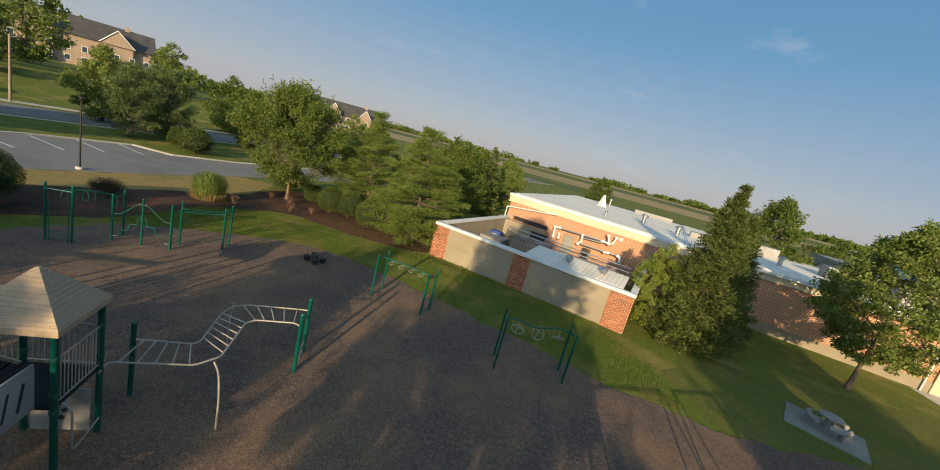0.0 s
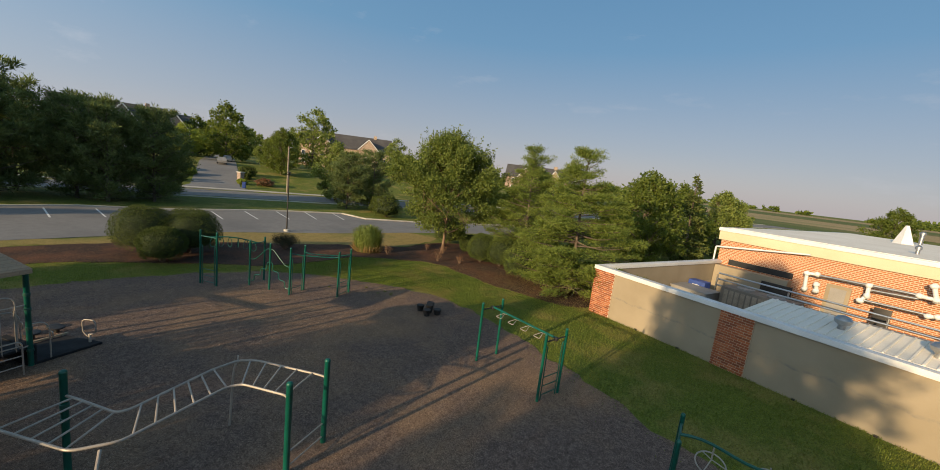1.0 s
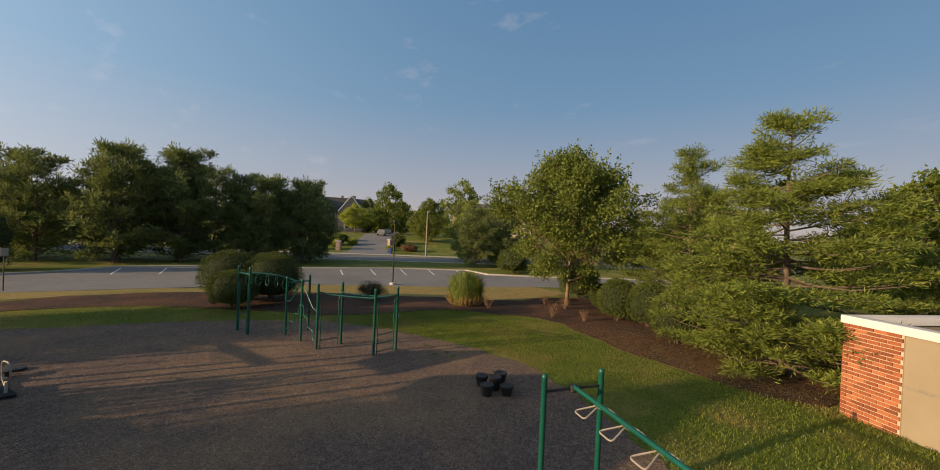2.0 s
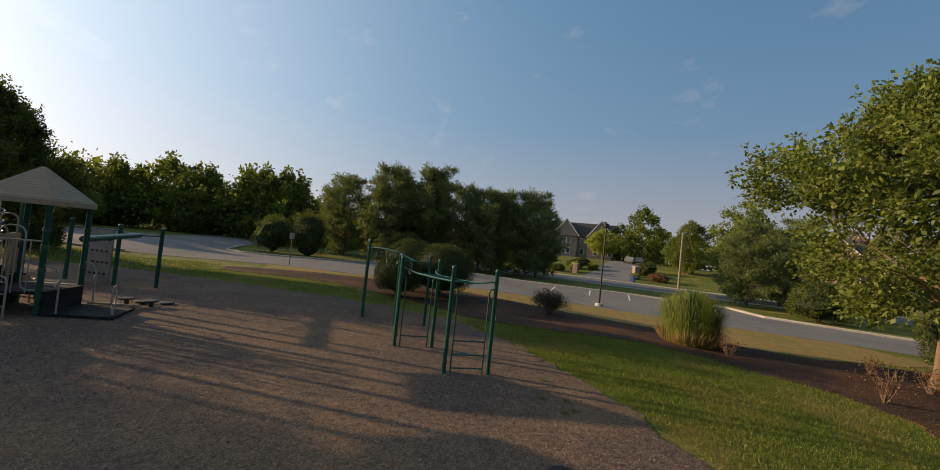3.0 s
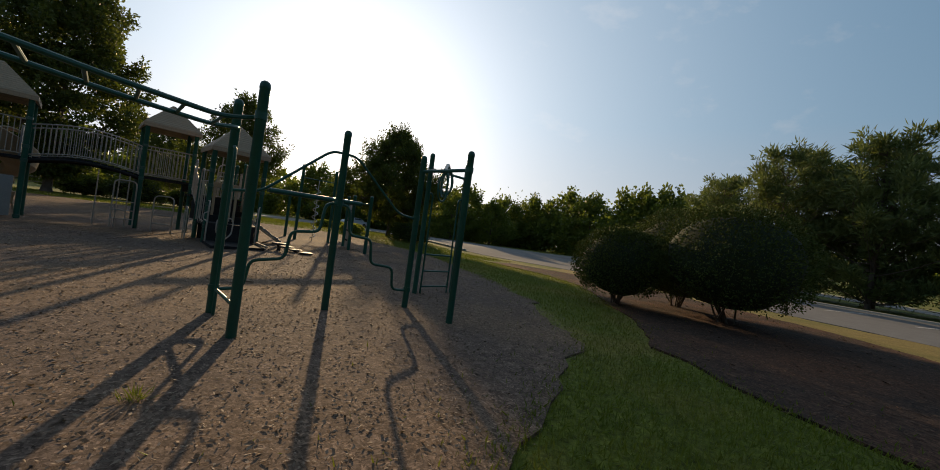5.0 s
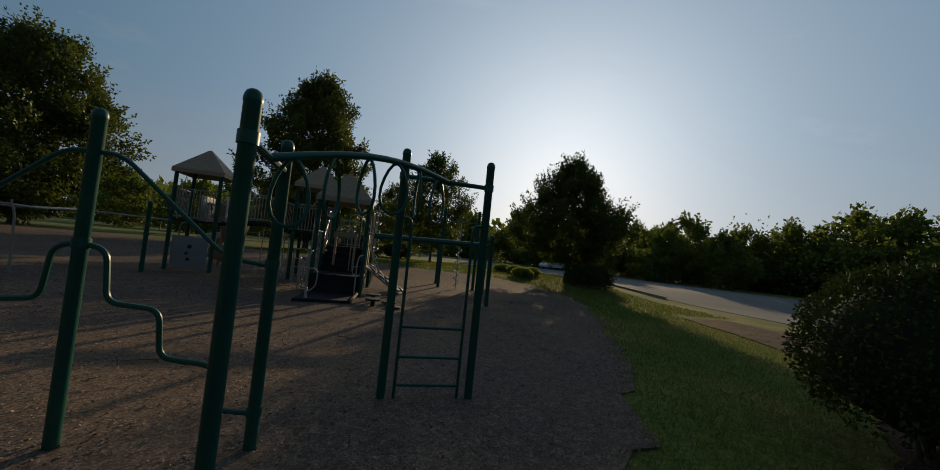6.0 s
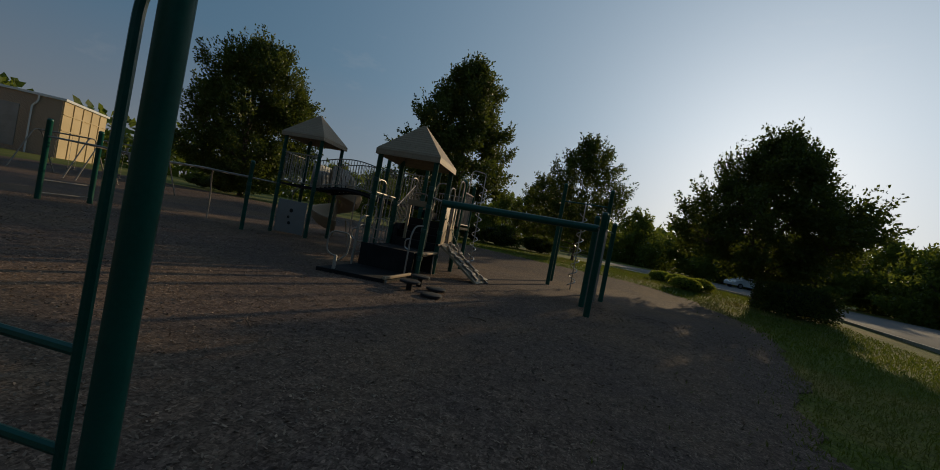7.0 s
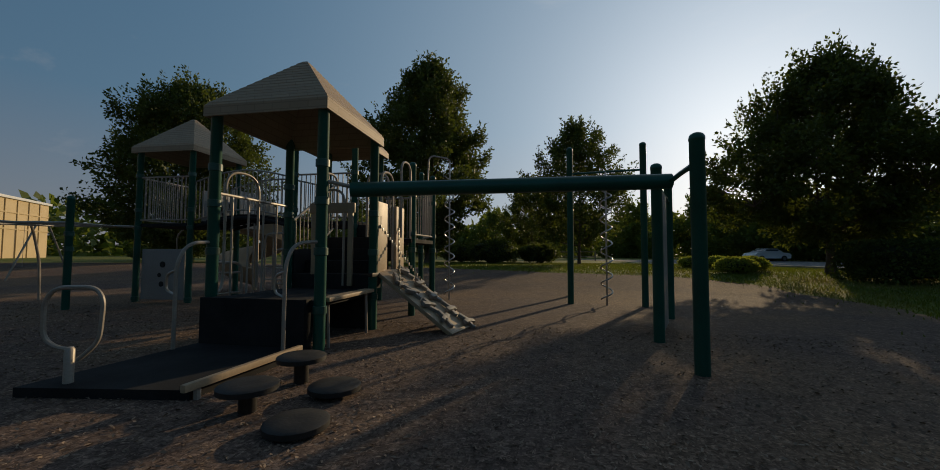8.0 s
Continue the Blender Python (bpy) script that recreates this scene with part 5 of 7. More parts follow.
# black skirts that close the lower decks
part("deck_skirt", box(B(), (1.3, 0.03, 0.62), (-0.32, -10.12, 0.3), 3.7, 0.008), M_BLACK, play)
part("deck_skirt", box(B(), (0.03, 1.25, 0.6), (0.4, -10.75, 0.9), 4, 0.008), M_BLACK, play)
# small rung loops by the first and middle towers
for x, y, dx, dy, h in ((0.75, -9.0, 0.0, -0.55, 1.0), (0.95, -10.9, 0.5, -0.1, 1.2), (1.9, -11.9, 0.55, 0.0, 1.55)):
    pts = [(x, y, G0 - 0.05), (x, y, G0 + h), (x + dx, y + dy, G0 + h), (x + dx, y + dy, G0 - 0.05)]
    lp = part("rung_loop", tube(B(), bend(pts, 0.16, 5), 0.02, 8), M_GREY_PIPE, play, "bent grey pipe loop with rungs")
    for z in (0.3, 0.58, 0.86):
        if z < h - 0.1:
            part("rung", tube(B(), [(x, y, G0 + z), (x + dx, y + dy, G0 + z)], 0.015, 6), M_GREY_PIPE, lp)
# sliding poles under the bridge end
for x, y in ((2.1, -12.0), (2.35, -12.02), (2.85, -12.02)):
    part("sliding_pole", tube(B(), [(x, y, G0 - 0.05), (x, y, 1.78)], 0.018, 7), M_GREY_PIPE, play)
# tan column with arched top above the stairs
for x in (-0.62, 0.0):
    part("arch_panel", box(B(), (0.08, 0.05, 1.15), (x, -10.14, 1.22), 3.7, 0.02), M_TAN, play)
part("arch_panel", box(B(), (0.74, 0.05, 0.16), (-0.31, -10.14, 1.82), 3.7, 0.03), M_TAN, play)
# bridge
c0, c1 = Vector((1.88, -12.52)), Vector((4.45, -12.46))
span = 16
for i in range(span):
    f = (i + 0.5) / span
    p = c0.lerp(c1, f)
    z = 1.76 + 0.2 * math.sin(math.pi * f)
    part("bridge_plank", box(B(), ((c1 - c0).length / span * 0.94, 0.98, 0.06), (p.x, p.y, z), math.degrees(math.atan2(c1.y - c0.y, c1.x - c0.x)), 0.008), M_BLACK, play)
bn = Vector((-(c1 - c0).y, (c1 - c0).x)).normalized() * 0.52
for s in (-1, 1):
    pickets(tuple(c0 + bn * s), tuple(c1 + bn * s), 1.86, 2.74, 0.105, arc=0.22, name="bridge_railing")
    part("bridge_beam", tube(B(), [(*(c0 + bn * s).lerp(c1 + bn * s, i / 10), 1.7 + 0.2 * math.sin(math.pi * i / 10)) for i in range(11)], 0.04, 8), M_BLACK, play)
# panel below the third tower
pn = part("activity_panel", box(B(), (1.12, 0.035, 1.14), (5.1, -11.83, 0.65), 4.6, 0.015), M_GREYPANEL, play, "grey play panel with small openings")
for u, v, r in ((0.0, 0.22, 0.07), (0.08, -0.02, 0.05), (0.02, -0.22, 0.06)):
    part("opening", tube(B(), [(5.1 + u, -11.86, 0.65 + v), (5.1 + u, -11.8, 0.65 + v)], r, 16), M_DARKHOLE, pn)
# bent rung frame beside the third tower
part("rung_frame", tube(B(), bend([(5.85, -12.9, 1.75), (6.05, -12.9, 1.6), (6.05, -12.9, 0.55), (5.9, -11.9, 0.55)], 0.15, 5), 0.02, 8), M_GREY_PIPE, play)
# slide with hood and slotted side panels
for x in (4.72, 5.62):
    sp = part("slide_panel", box(B(), (0.05, 1.2, 1.0), (x, -13.78, 2.3), 2, 0.04), M_GREYPANEL, play, "grey slotted slide side panel")
    for k in range(3):
        part("slot", box(B(), (0.062, 0.055, 0.55), m=pose(x, -14.1 + 0.3 * k, 2.28, -14, 0, 2), bevel=0.008), M_DARKHOLE, sp)
cxs, cys, rs = 5.42, -14.85, 0.56


def chute(f):
    """A place on the middle of the spiral, and the way outwards there."""
    a = radians(95 + 395 * f)
    return Vector((cxs + rs * math.cos(a), cys + rs * math.sin(a), 1.8 - 1.5 * f)), Vector((math.cos(a), math.sin(a), 0))


bm = B()
prev = None
for i in range(53):
    p, out = chute(i / 52)
    high = 0.42 + 0.5 * max(0.0, 1 - i / 14)
    row = [bm.verts.new(p + out * u + Vector((0, 0, v))) for u, v in ((-0.38, 0.32), (-0.36, 0.28), (-0.32, 0.06), (-0.18, -0.03), (0, -0.05), (0.18, -0.03), (0.31, 0.08), (0.37, high - 0.06), (0.4, high))]
    if prev:
        for k in range(8):
            bm.faces.new((prev[k], prev[k + 1], row[k + 1], row[k]))
    prev = row
sl = part("spiral_slide", bm, M_TAN, play, "tan plastic spiral slide")
md = sl.modifiers.new("wall", "SOLIDIFY")
md.thickness = 0.04
part("slide_pole", tube(B(), [(cxs, cys, G0), (cxs, cys, 2.3)], 0.075, 12), M_TAN, play)
# rounded hood that arches over the head of the chute
bm = B()
for k in range(2):
    y = -14.42 - 0.4 * k
    arc = [(5.17 + 0.5 * math.cos(a), y, 2.32 + (0.46 - 0.06 * k) * math.sin(a)) for a in [math.pi * i / 14 for i in range(15)]]
    row = [bm.verts.new(v) for v in [(5.67, y, 1.7)] + arc + [(4.67, y, 1.7)]]
    if k:
        for a, b, c, d in zip(first, first[1:], row[1:], row):
            bm.faces.new((a, b, c, d))
    first = row
hd = part("slide_hood", bm, M_TAN, play, "tan moulded slide hood")
md = hd.modifiers.new("wall", "SOLIDIFY")
md.thickness = 0.05
for x, y in ((4.95, -15.35), (5.9, -15.3)):
    part("slide_leg", tube(B(), [(x, y, G0 - 0.05), (x * 0.7 + cxs * 0.3, y * 0.7 + cys * 0.3, 0.75)], 0.03, 8), M_TAN, play)
# Z-shaped overhead ladder of pale pipe
L1 = [(5.83, -11.85, 1.72), (5.76, -11.45, 1.72), (7.5, -11.22, 1.74), (7.92, -10.75, 1.75), (7.8, -8.7, 1.64), (8.0, -8.48, 1.66), (9.2, -8.42, 1.72), (9.43, -8.6, 1.72)]
L2 = [(5.68, -10.42, 1.72), (6.0, -10.38, 1.72), (7.06, -10.33, 1.74), (7.16, -10.15, 1.75), (6.96, -8.4, 1.66), (7.1, -7.82, 1.68), (7.5, -7.62, 1.7), (9.2, -7.42, 1.72), (9.43, -7.43, 1.72)]
for l in (L1, L2):
    part("overhead_rail", tube(B(), bend(l, 0.14, 5), 0.026, 8), M_GREY_PIPE, play)
RUNGS = [((5.95 + 0.36 * k, -11.42 + 0.047 * k, 1.72), (5.92 + 0.27 * k, -10.38 + 0.012 * k, 1.73)) for k in range(5)]
RUNGS += [((7.9 - 0.021 * k, -10.55 + 0.37 * k, 1.74 - 0.018 * k), (7.13 - 0.034 * k, -9.95 + 0.32 * k, 1.74 - 0.016 * k)) for k in range(6)]
RUNGS += [((8.0 + 0.29 * k, -8.48 + 0.01 * k, 1.66 + 0.012 * k), (7.35 + 0.42 * k, -7.68 + 0.055 * k, 1.69 + 0.008 * k)) for k in range(5)]
for p, q in RUNGS:
    part("overhead_rung", tube(B(), [p, q], 0.019, 7), M_GREY_PIPE, play)
part("overhead_leg", tube(B(), bend([(7.86, -11.0, 1.74), (8.06, -11.16, 1.55), (8.2, -11.36, 0.9), (8.22, -11.4, G0 - 0.05)], 0.25, 5), 0.026, 8), M_GREY_PIPE, play)
part("overhead_leg", tube(B(), bend([(7.1, -7.85, 1.68), (7.08, -7.92, 1.45), (7.08, -8.0, G0 - 0.05)], 0.2, 5), 0.026, 8), M_GREY_PIPE, play)
part("end_stub", tube(B(), [(7.1, -7.82, 1.62), (7.08, -7.8, 1.8)], 0.02, 7), M_GREY_PIPE, play)
for x, y in ((9.43, -8.6), (9.43, -7.43)):
    part("post", post_bm(x, y, 2.2, 0.066), M_GREEN, play)
for z in (0.2, 0.55):
    part("rung", tube(B(), [(9.43, -8.6, z), (9.43, -7.43, z)], 0.018, 7), M_GREY_PIPE, play)

# round stepping stools beside the structure
for x, y, h in ((-1.58, -7.24, 0.22), (-1.54, -7.86, 0.26), (-1.98, -7.68, 0.11), (-2.1, -7.08, 0.09)):
    st = thing("stepping_stool", "dark round stepping stool on a short post in the wood chips", "stepping stone", (x, y, G0), group="stepping stools")
    part("seat", lathe(B(), [(0.16, h - 0.05), (0.2, h - 0.045), (0.2, h - 0.01), (0.18, h), (0.05, h - 0.005)], 18), M_RUBBER, st)
    part("leg", lathe(B(), [(0.06, -0.06), (0.06, h - 0.05)], 10), M_POLE, st)

# ---------------------------------------------------------------- swings


def swing_set(x0, y0, x1, y1, seats, label):
    s = thing("swing_set", label, "swing")
    g = gz(y0)
    a, b = Vector((x0, y0, g + 2.4)), Vector((x1, y1, g + 2.4))
    side = Vector((-(b - a).y, (b - a).x, 0)).normalized()
    part("top_beam", tube(B(), [a, b], 0.04, 10), M_SWING, s)
    for p in (a, b):
        pts = [p + side * 1.1 + Vector((0, 0, -2.45)), p + side * 0.22 + Vector((0, 0, -0.15)), p + side * 0.1, p - side * 0.1, p - side * 0.22 + Vector((0, 0, -0.15)), p - side * 1.1 + Vector((0, 0, -2.45))]
        part("arched_leg", tube(B(), bend(pts, 0.25, 5), 0.035, 8), M_SWING, s)
    for i in range(seats):
        c = a.lerp(b, (i + 0.7) / (seats + 0.4))
        d = (b - a).normalized() * 0.25
        sw = part("swing_seat", box(B(), (0.5, 0.17, 0.03), (c.x, c.y, g + 0.5), math.degrees(math.atan2(d.y, d.x)), 0.01), M_RUBBER, s)
        for e in (-1, 1):
            part("chain", tube(B(), [c + d * e, c + d * e * 0.9 + Vector((0, 0, -1.9))], 0.008, 5), M_SWING, sw)
    return s


swing_set(17.5, -16.4, 21.4, -16.0, 2, "galvanised arched swing set with two belt seats")
swing_set(22.2, -15.9, 26.0, -15.5, 2, "galvanised arched swing set with two belt seats")

# ---------------------------------------------------------------- trees and shrubs

broadleaf_tree("spreading_tree", "spreading deciduous tree with bare inner twigs in the mulch bed", (2.2, 16.9), 9.9, 4.4, 21, M_LEAF_BROAD, 46000, 0.19, 0.2, 260, 0.15, 0.6, 1.3, 0.145, twigs=250, bark=M_TWIG, shoots=160)
pine_tree("pine", "broad white pine with layered feathery branches", (13.7, 11.1), 9.0, 4.7, 31, M_NEEDLE, 2500, 38, 0.2, 0.034, 0.44, 0.4, 0.35, 0.1, 0.04, 15, 0.58, 11)
pine_tree("pine", "tall white pine behind the clipped bushes", (9.2, 17.6), 9.4, 4.2, 32, M_NEEDLE, 1700, 34, 0.2, 0.034, 0.44, 0.45, 0.5, 0.25, 0.05, 15, 0.55, 10)
conifer_tree("spruce", "tall dark spruce with drooping branches beside the yard wall", (31.2, -1.0), 10.6, 2.9, 33, M_SPRUCE, 44000, 0.26, 40, 0.12, 0.01, 0.22, 0.8, 0.12, 0.2, 13, 6)
conifer_tree("spruce", "dark spruce against the school building", (34.6, 0.8), 9.0, 2.6, 34, M_SPRUCE, 24000, 0.28, 30, 0.12, 0.02, 0.22, 0.78, 0.12, 0.2, 12, 6)
broadleaf_tree("young_tree", "small light green leafy tree by the wall corner", (29.6, 1.0), 5.9, 1.75, 41, M_LEAF_OLIVE, 19000, 0.13, 0.03, 170, 0.07)
broadleaf_tree("linden", "dense oval shade tree on the school lawn", (41.5, -3.7), 10.8, 3.6, 42, M_LEAF_MID, 34000, 0.2, 0.2, 380, 0.15, 0.45, 0.2, 0.1, twigs=200)
belt = pine_tree("belt_pine", "dark bushy pine in the row along the street", (-40.6, -1.0), 11.1, 4.7, 51, M_PINEDARK, 700, 22, 0.5, 0.1, 0.62, 0.9, 1.1, 0.6, 0.03, 13, 0.36, 8)
belt_b = pine_tree("belt_pine", "dark bushy pine in the row along the street", (-35.6, 3.4), 11.2, 4.6, 52, M_PINEDARK, 700, 22, 0.5, 0.1, 0.62, 0.9, 1.1, 0.6, 0.03, 13, 0.34, 8)
for i, (x, y, s) in enumerate(((-38.0, 3.5, 1.0), (-36.0, -1.8, 0.97), (-34.8, 9.6, 0.85), (-34.7, 17.0, 0.83), (-31.9, 10.6, 0.8), (-31.2, 14.4, 0.84), (-39.4, -6.9, 0.84), (-37.5, 13.0, 0.9), (-41.5, 8.0, 0.95), (-44.0, -8.0, 0.9), (-19.4, 32.2, 0.66), (-17.9, 36.4, 0.73), (-23.0, 40.0, 0.7))):
    copy_thing((belt, belt_b)[i % 2], pose(x, y, land(x, y), 0, 0, 77 * i) @ Matrix.Scale(s, 4))
conifer_tree("garden_conifer", "pointed dark conifer beyond the school yard", (24.1, 32.7), 9.8, 2.3, 53, M_SPRUCE, 5000, 0.4, 18, -0.05, 0.05, 0.3, 0.8)
broadleaf_tree("maple", "large round maple by the street, dark against the low sun", (-13.6, -22.6), 8.2, 3.85, 61, M_LEAF_DARK, 56000, 0.165, 0.17, 600, 0.17, 0.32, 0.0, 0.1, 0.6, twigs=420, shoots=520, rugged=0.4)
broadleaf_tree("oak", "tall dark oak behind the play structure", (6.1, -32.0), 14.9, 4.6, 62, M_LEAF_DARK, 52000, 0.25, 0.1, 560, 0.26, 0.4, 0.0, 0.11, 0.55, twigs=260, shoots=500, rugged=0.75)
broadleaf_tree("oak", "tall dark oak beyond the swings", (24.9, -29.0), 13.9, 5.6, 63, M_LEAF_DARK, 56000, 0.26, 0.07, 600, 0.26, 0.38, 0.0, 0.11, 0.55, twigs=260, shoots=600, rugged=0.7)
small = broadleaf_tree("street_tree", "small spreading tree on the verge", (-4.7, -33.0), 9.8, 3.7, 64, M_LEAF_DARK, 24000, 0.19, 0.16, 340, 0.12, 0.4, 0.0, 0.1, 0.6, shoots=350, rugged=0.6)
copy_thing(small, pose(-0.5, -45.0, gz(-45), 0, 0, 120) @ Matrix.Scale(0.85, 4))
copy_thing(small, pose(14.0, -52.0, gz(-52), 0, 0, 40) @ Matrix.Scale(1.1, 4))

# far broadleaf trees, in three shapes
broadleaf_tree("garden_tree", "light green spreading garden tree before the tan house", (-77.0, 49.5), 7.2, 4.6, 76, M_LEAF_OLIVE, 14000, 0.3, 0.25, 200, 0.2, 0.55)
far_a = broadleaf_tree("distant_tree", "leafy tree in the distance", (-77.0, 60.0), 14.0, 6.0, 71, M_LEAF, 5200, 0.64, 0.06, 130, 0.3)
far_b = broadleaf_tree("distant_tree", "leafy tree in the distance", (-62.0, 74.0), 17.0, 6.5, 72, M_LEAF_MID, 5200, 0.66, 0.08, 130, 0.3)
far_c = broadleaf_tree("distant_tree", "leafy tree in the distance", (-56.0, -43.0), 9.5, 5.5, 73, M_LEAF, 5600, 0.54, 0.0, 140, 0.25, shoots=70)
far_d = broadleaf_tree("leafy_tree", "leafy green tree beyond the mulch bed", (8.5, 26.0), 8.4, 3.6, 74, M_LEAF_MID, 14000, 0.27, 0.06, 160, 0.2)
far_e = broadleaf_tree("leafy_tree", "leafy green tree beyond the school yard", (19.2, 27.0), 9.0, 3.9, 75, M_LEAF, 14000, 0.27, 0.06, 160, 0.2)
GREEN_TREES = ((0, -90, 62, 0.75), (1, -80, 67, 0.62), (0, -97, 71, 0.7), (1, -45, 90, 0.7), (0, -20, 60, 0.7), (0, -8, 62, 0.65), (1, 2, 58, 0.55), (0, 130, 62, 0.6), (0, -120, 95, 0.9))
DARK_TREES = ((20, 40, 0.9), (-29, -83, 1.2), (-38, -74, 1), (-45.5, -64, 1), (-49, -55.5, 1.1), (-57.5, -31.5, 1.05), (-56.5, -23, 1.15), (-52, -47, 0.9), (-61, -38, 1.2), (-56, -18.5, 1.15), (50, -104, 1.2), (44, -107, 1.3), (60, -95, 1.2), (30, -100, 1.1), (12, -95, 1.1), (-5, -100, 1.3), (-18, -95, 1.2), (-37, -44, 0.72), (-40, -50, 0.8), (-33, -56, 0.75), (-30, -61, 0.8), (-27, -66, 0.85), (-42, -40, 0.7), (-36, -61, 0.9), (28, -60, 0.8), (36, -58, 0.7))
NEARER_TREES = ((4, -11, 45, 0.95), (4, 23.9, 38, 0.95), (3, 29.7, 44, 1), (3, 36, 62, 0.85), (4, 59, 20, 1.35), (4, 64, 74, 1.05), (3, 48, 66, 0.4), (4, -52, 53, 1.08), (3, -27, 39.4, 1.12), (3, -60, 57, 0.8), (4, -66, 66, 0.9))
shapes = (far_a, far_b, far_c, far_d, far_e)
far_trees = list(GREEN_TREES) + [(2, x, y, s) for x, y, s in DARK_TREES] + list(NEARER_TREES)
for i, (k, x, y, s) in enumerate(far_trees):
    copy_thing(shapes[k], pose(x, y, land(x, y), 0, 0, 61 * i) @ Matrix.Scale(s, 4))

# clipped bushes
M_RUSSET = leaf_mat("russet_leaf", (0.12, 0.055, 0.03), (0.3, 0.16, 0.08), 0.2)
M_DUSK = leaf_mat("dull_wispy_leaf", (0.032, 0.034, 0.022), (0.1, 0.095, 0.055), 0.15, 0.8)
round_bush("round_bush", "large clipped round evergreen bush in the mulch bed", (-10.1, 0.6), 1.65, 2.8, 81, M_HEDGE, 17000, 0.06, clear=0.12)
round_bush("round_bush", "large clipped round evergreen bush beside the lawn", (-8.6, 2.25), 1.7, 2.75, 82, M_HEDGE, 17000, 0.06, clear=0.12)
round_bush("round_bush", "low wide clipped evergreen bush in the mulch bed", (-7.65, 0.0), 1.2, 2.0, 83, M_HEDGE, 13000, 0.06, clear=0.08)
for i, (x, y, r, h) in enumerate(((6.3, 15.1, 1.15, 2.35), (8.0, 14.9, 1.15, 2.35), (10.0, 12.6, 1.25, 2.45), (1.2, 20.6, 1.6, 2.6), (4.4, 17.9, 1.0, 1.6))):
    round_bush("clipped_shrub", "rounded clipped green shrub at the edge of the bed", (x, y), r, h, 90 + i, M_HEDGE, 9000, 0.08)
round_bush("clipped_hedge", "block-shaped clipped hedge by the street", (-14.2, -20.4), 1.1, 1.3, 97, M_HEDGE, 8000, 0.11, 0.75, 1.3, 15)
for i, (x, y) in enumerate(((-10.3, -27.5), (-10.9, -25.9), (-11.5, -24.2), (-10.4, -22.6))):
    round_bush("low_shrub", "low yellow-green clipped shrub on the verge", (x, y), 0.75, 0.6, 110 + i, M_LEAF_OLIVE, 2200, 0.1)
for i, (x, y, r, h) in enumerate(((1.6, -34.5, 2.0, 1.8), (-1.6, -36.0, 1.6, 1.5), (4.6, -36.0, 1.6, 1.4), (-11.9, 30.6, 1.7, 2.8), (-14.5, 33.0, 1.4, 2.2), (-33.2, -13.4, 1.9, 3.9), (-32.2, -9.7, 1.9, 4.6), (31.0, -33.0, 2.2, 1.7), (34.5, -33.5, 1.6, 1.4), (-57.0, 33.0, 1.6, 1.6), (-61.0, 36.5, 1.5, 1.4), (-53.5, 28.0, 1.2, 1.2), (-50.2, 42.5, 1.2, 1.3), (-52.5, 45.0, 1.5, 1.8))):
    round_bush("yew", "dense dark evergreen shrub", (x, y), r, h, 120 + i, M_LEAF_DARK, 5200, 0.14, rough=0.22)


for i, (x, y, r, h) in enumerate(((-53.0, 31.0, 0.8, 1.7), (-56.0, 36.0, 1.0, 1.2), (-46.5, 38.6, 0.8, 0.9))):
    round_bush("garden_shrub", "yellow-green garden shrub in a bed by the side street", (x, y), r, h, 140 + i, M_LEAF_OLIVE, 3000, 0.16, rough=0.2)
round_bush("barberry", "low dark red shrub beside the street", (-44.0, 41.2), 1.5, 1.3, 150, M_RUSSET, 4500, 0.14, rough=0.2)


def wispy_shrub(at, r, h, seed):
    """A loose dull shrub: many thin stems fanning from the ground, small leaves along them."""
    rng = np.random.default_rng(seed)
    t = thing("dark_shrub", "small dark wispy shrub in the mulch bed", "bush", (*at, land(*at)))
    bm, tips = B(), []
    for _ in range(70):
        a, q = rng.uniform(0, 6.28), rng.uniform(0.05, 1.0) ** 0.6 * r
        tip = (math.cos(a) * q, math.sin(a) * q, h * rng.uniform(0.6, 1.0) * (1 - 0.35 * (q / r) ** 2))
        line = limb_points((rng.normal() * 0.08, rng.normal() * 0.08, -0.03), tip, rng, 0.12 * h, 4)
        tube(bm, line, 0.008, 4, 0.003)
        tips += line[2:]
    part("stem", bm, M_TWIG, t)
    tips = np.array(tips)
    n = 7500
    pos = tips[rng.integers(0, len(tips), n)] + rng.normal(size=(n, 3)) * np.array((0.1, 0.1, 0.09))
    pos[:, 2] = np.maximum(pos[:, 2], 0.03)
    part("foliage", quads_mesh("foliage", leaf_quads(rng, pos, unit(pos * np.array((1, 1, 0.6)) + 0.01) + np.array((0, 0, 0.6)), 0.075, 0.022, 0.5), M_DUSK), None, t)


wispy_shrub((-6.1, 7.2), 0.9, 1.1, 98)


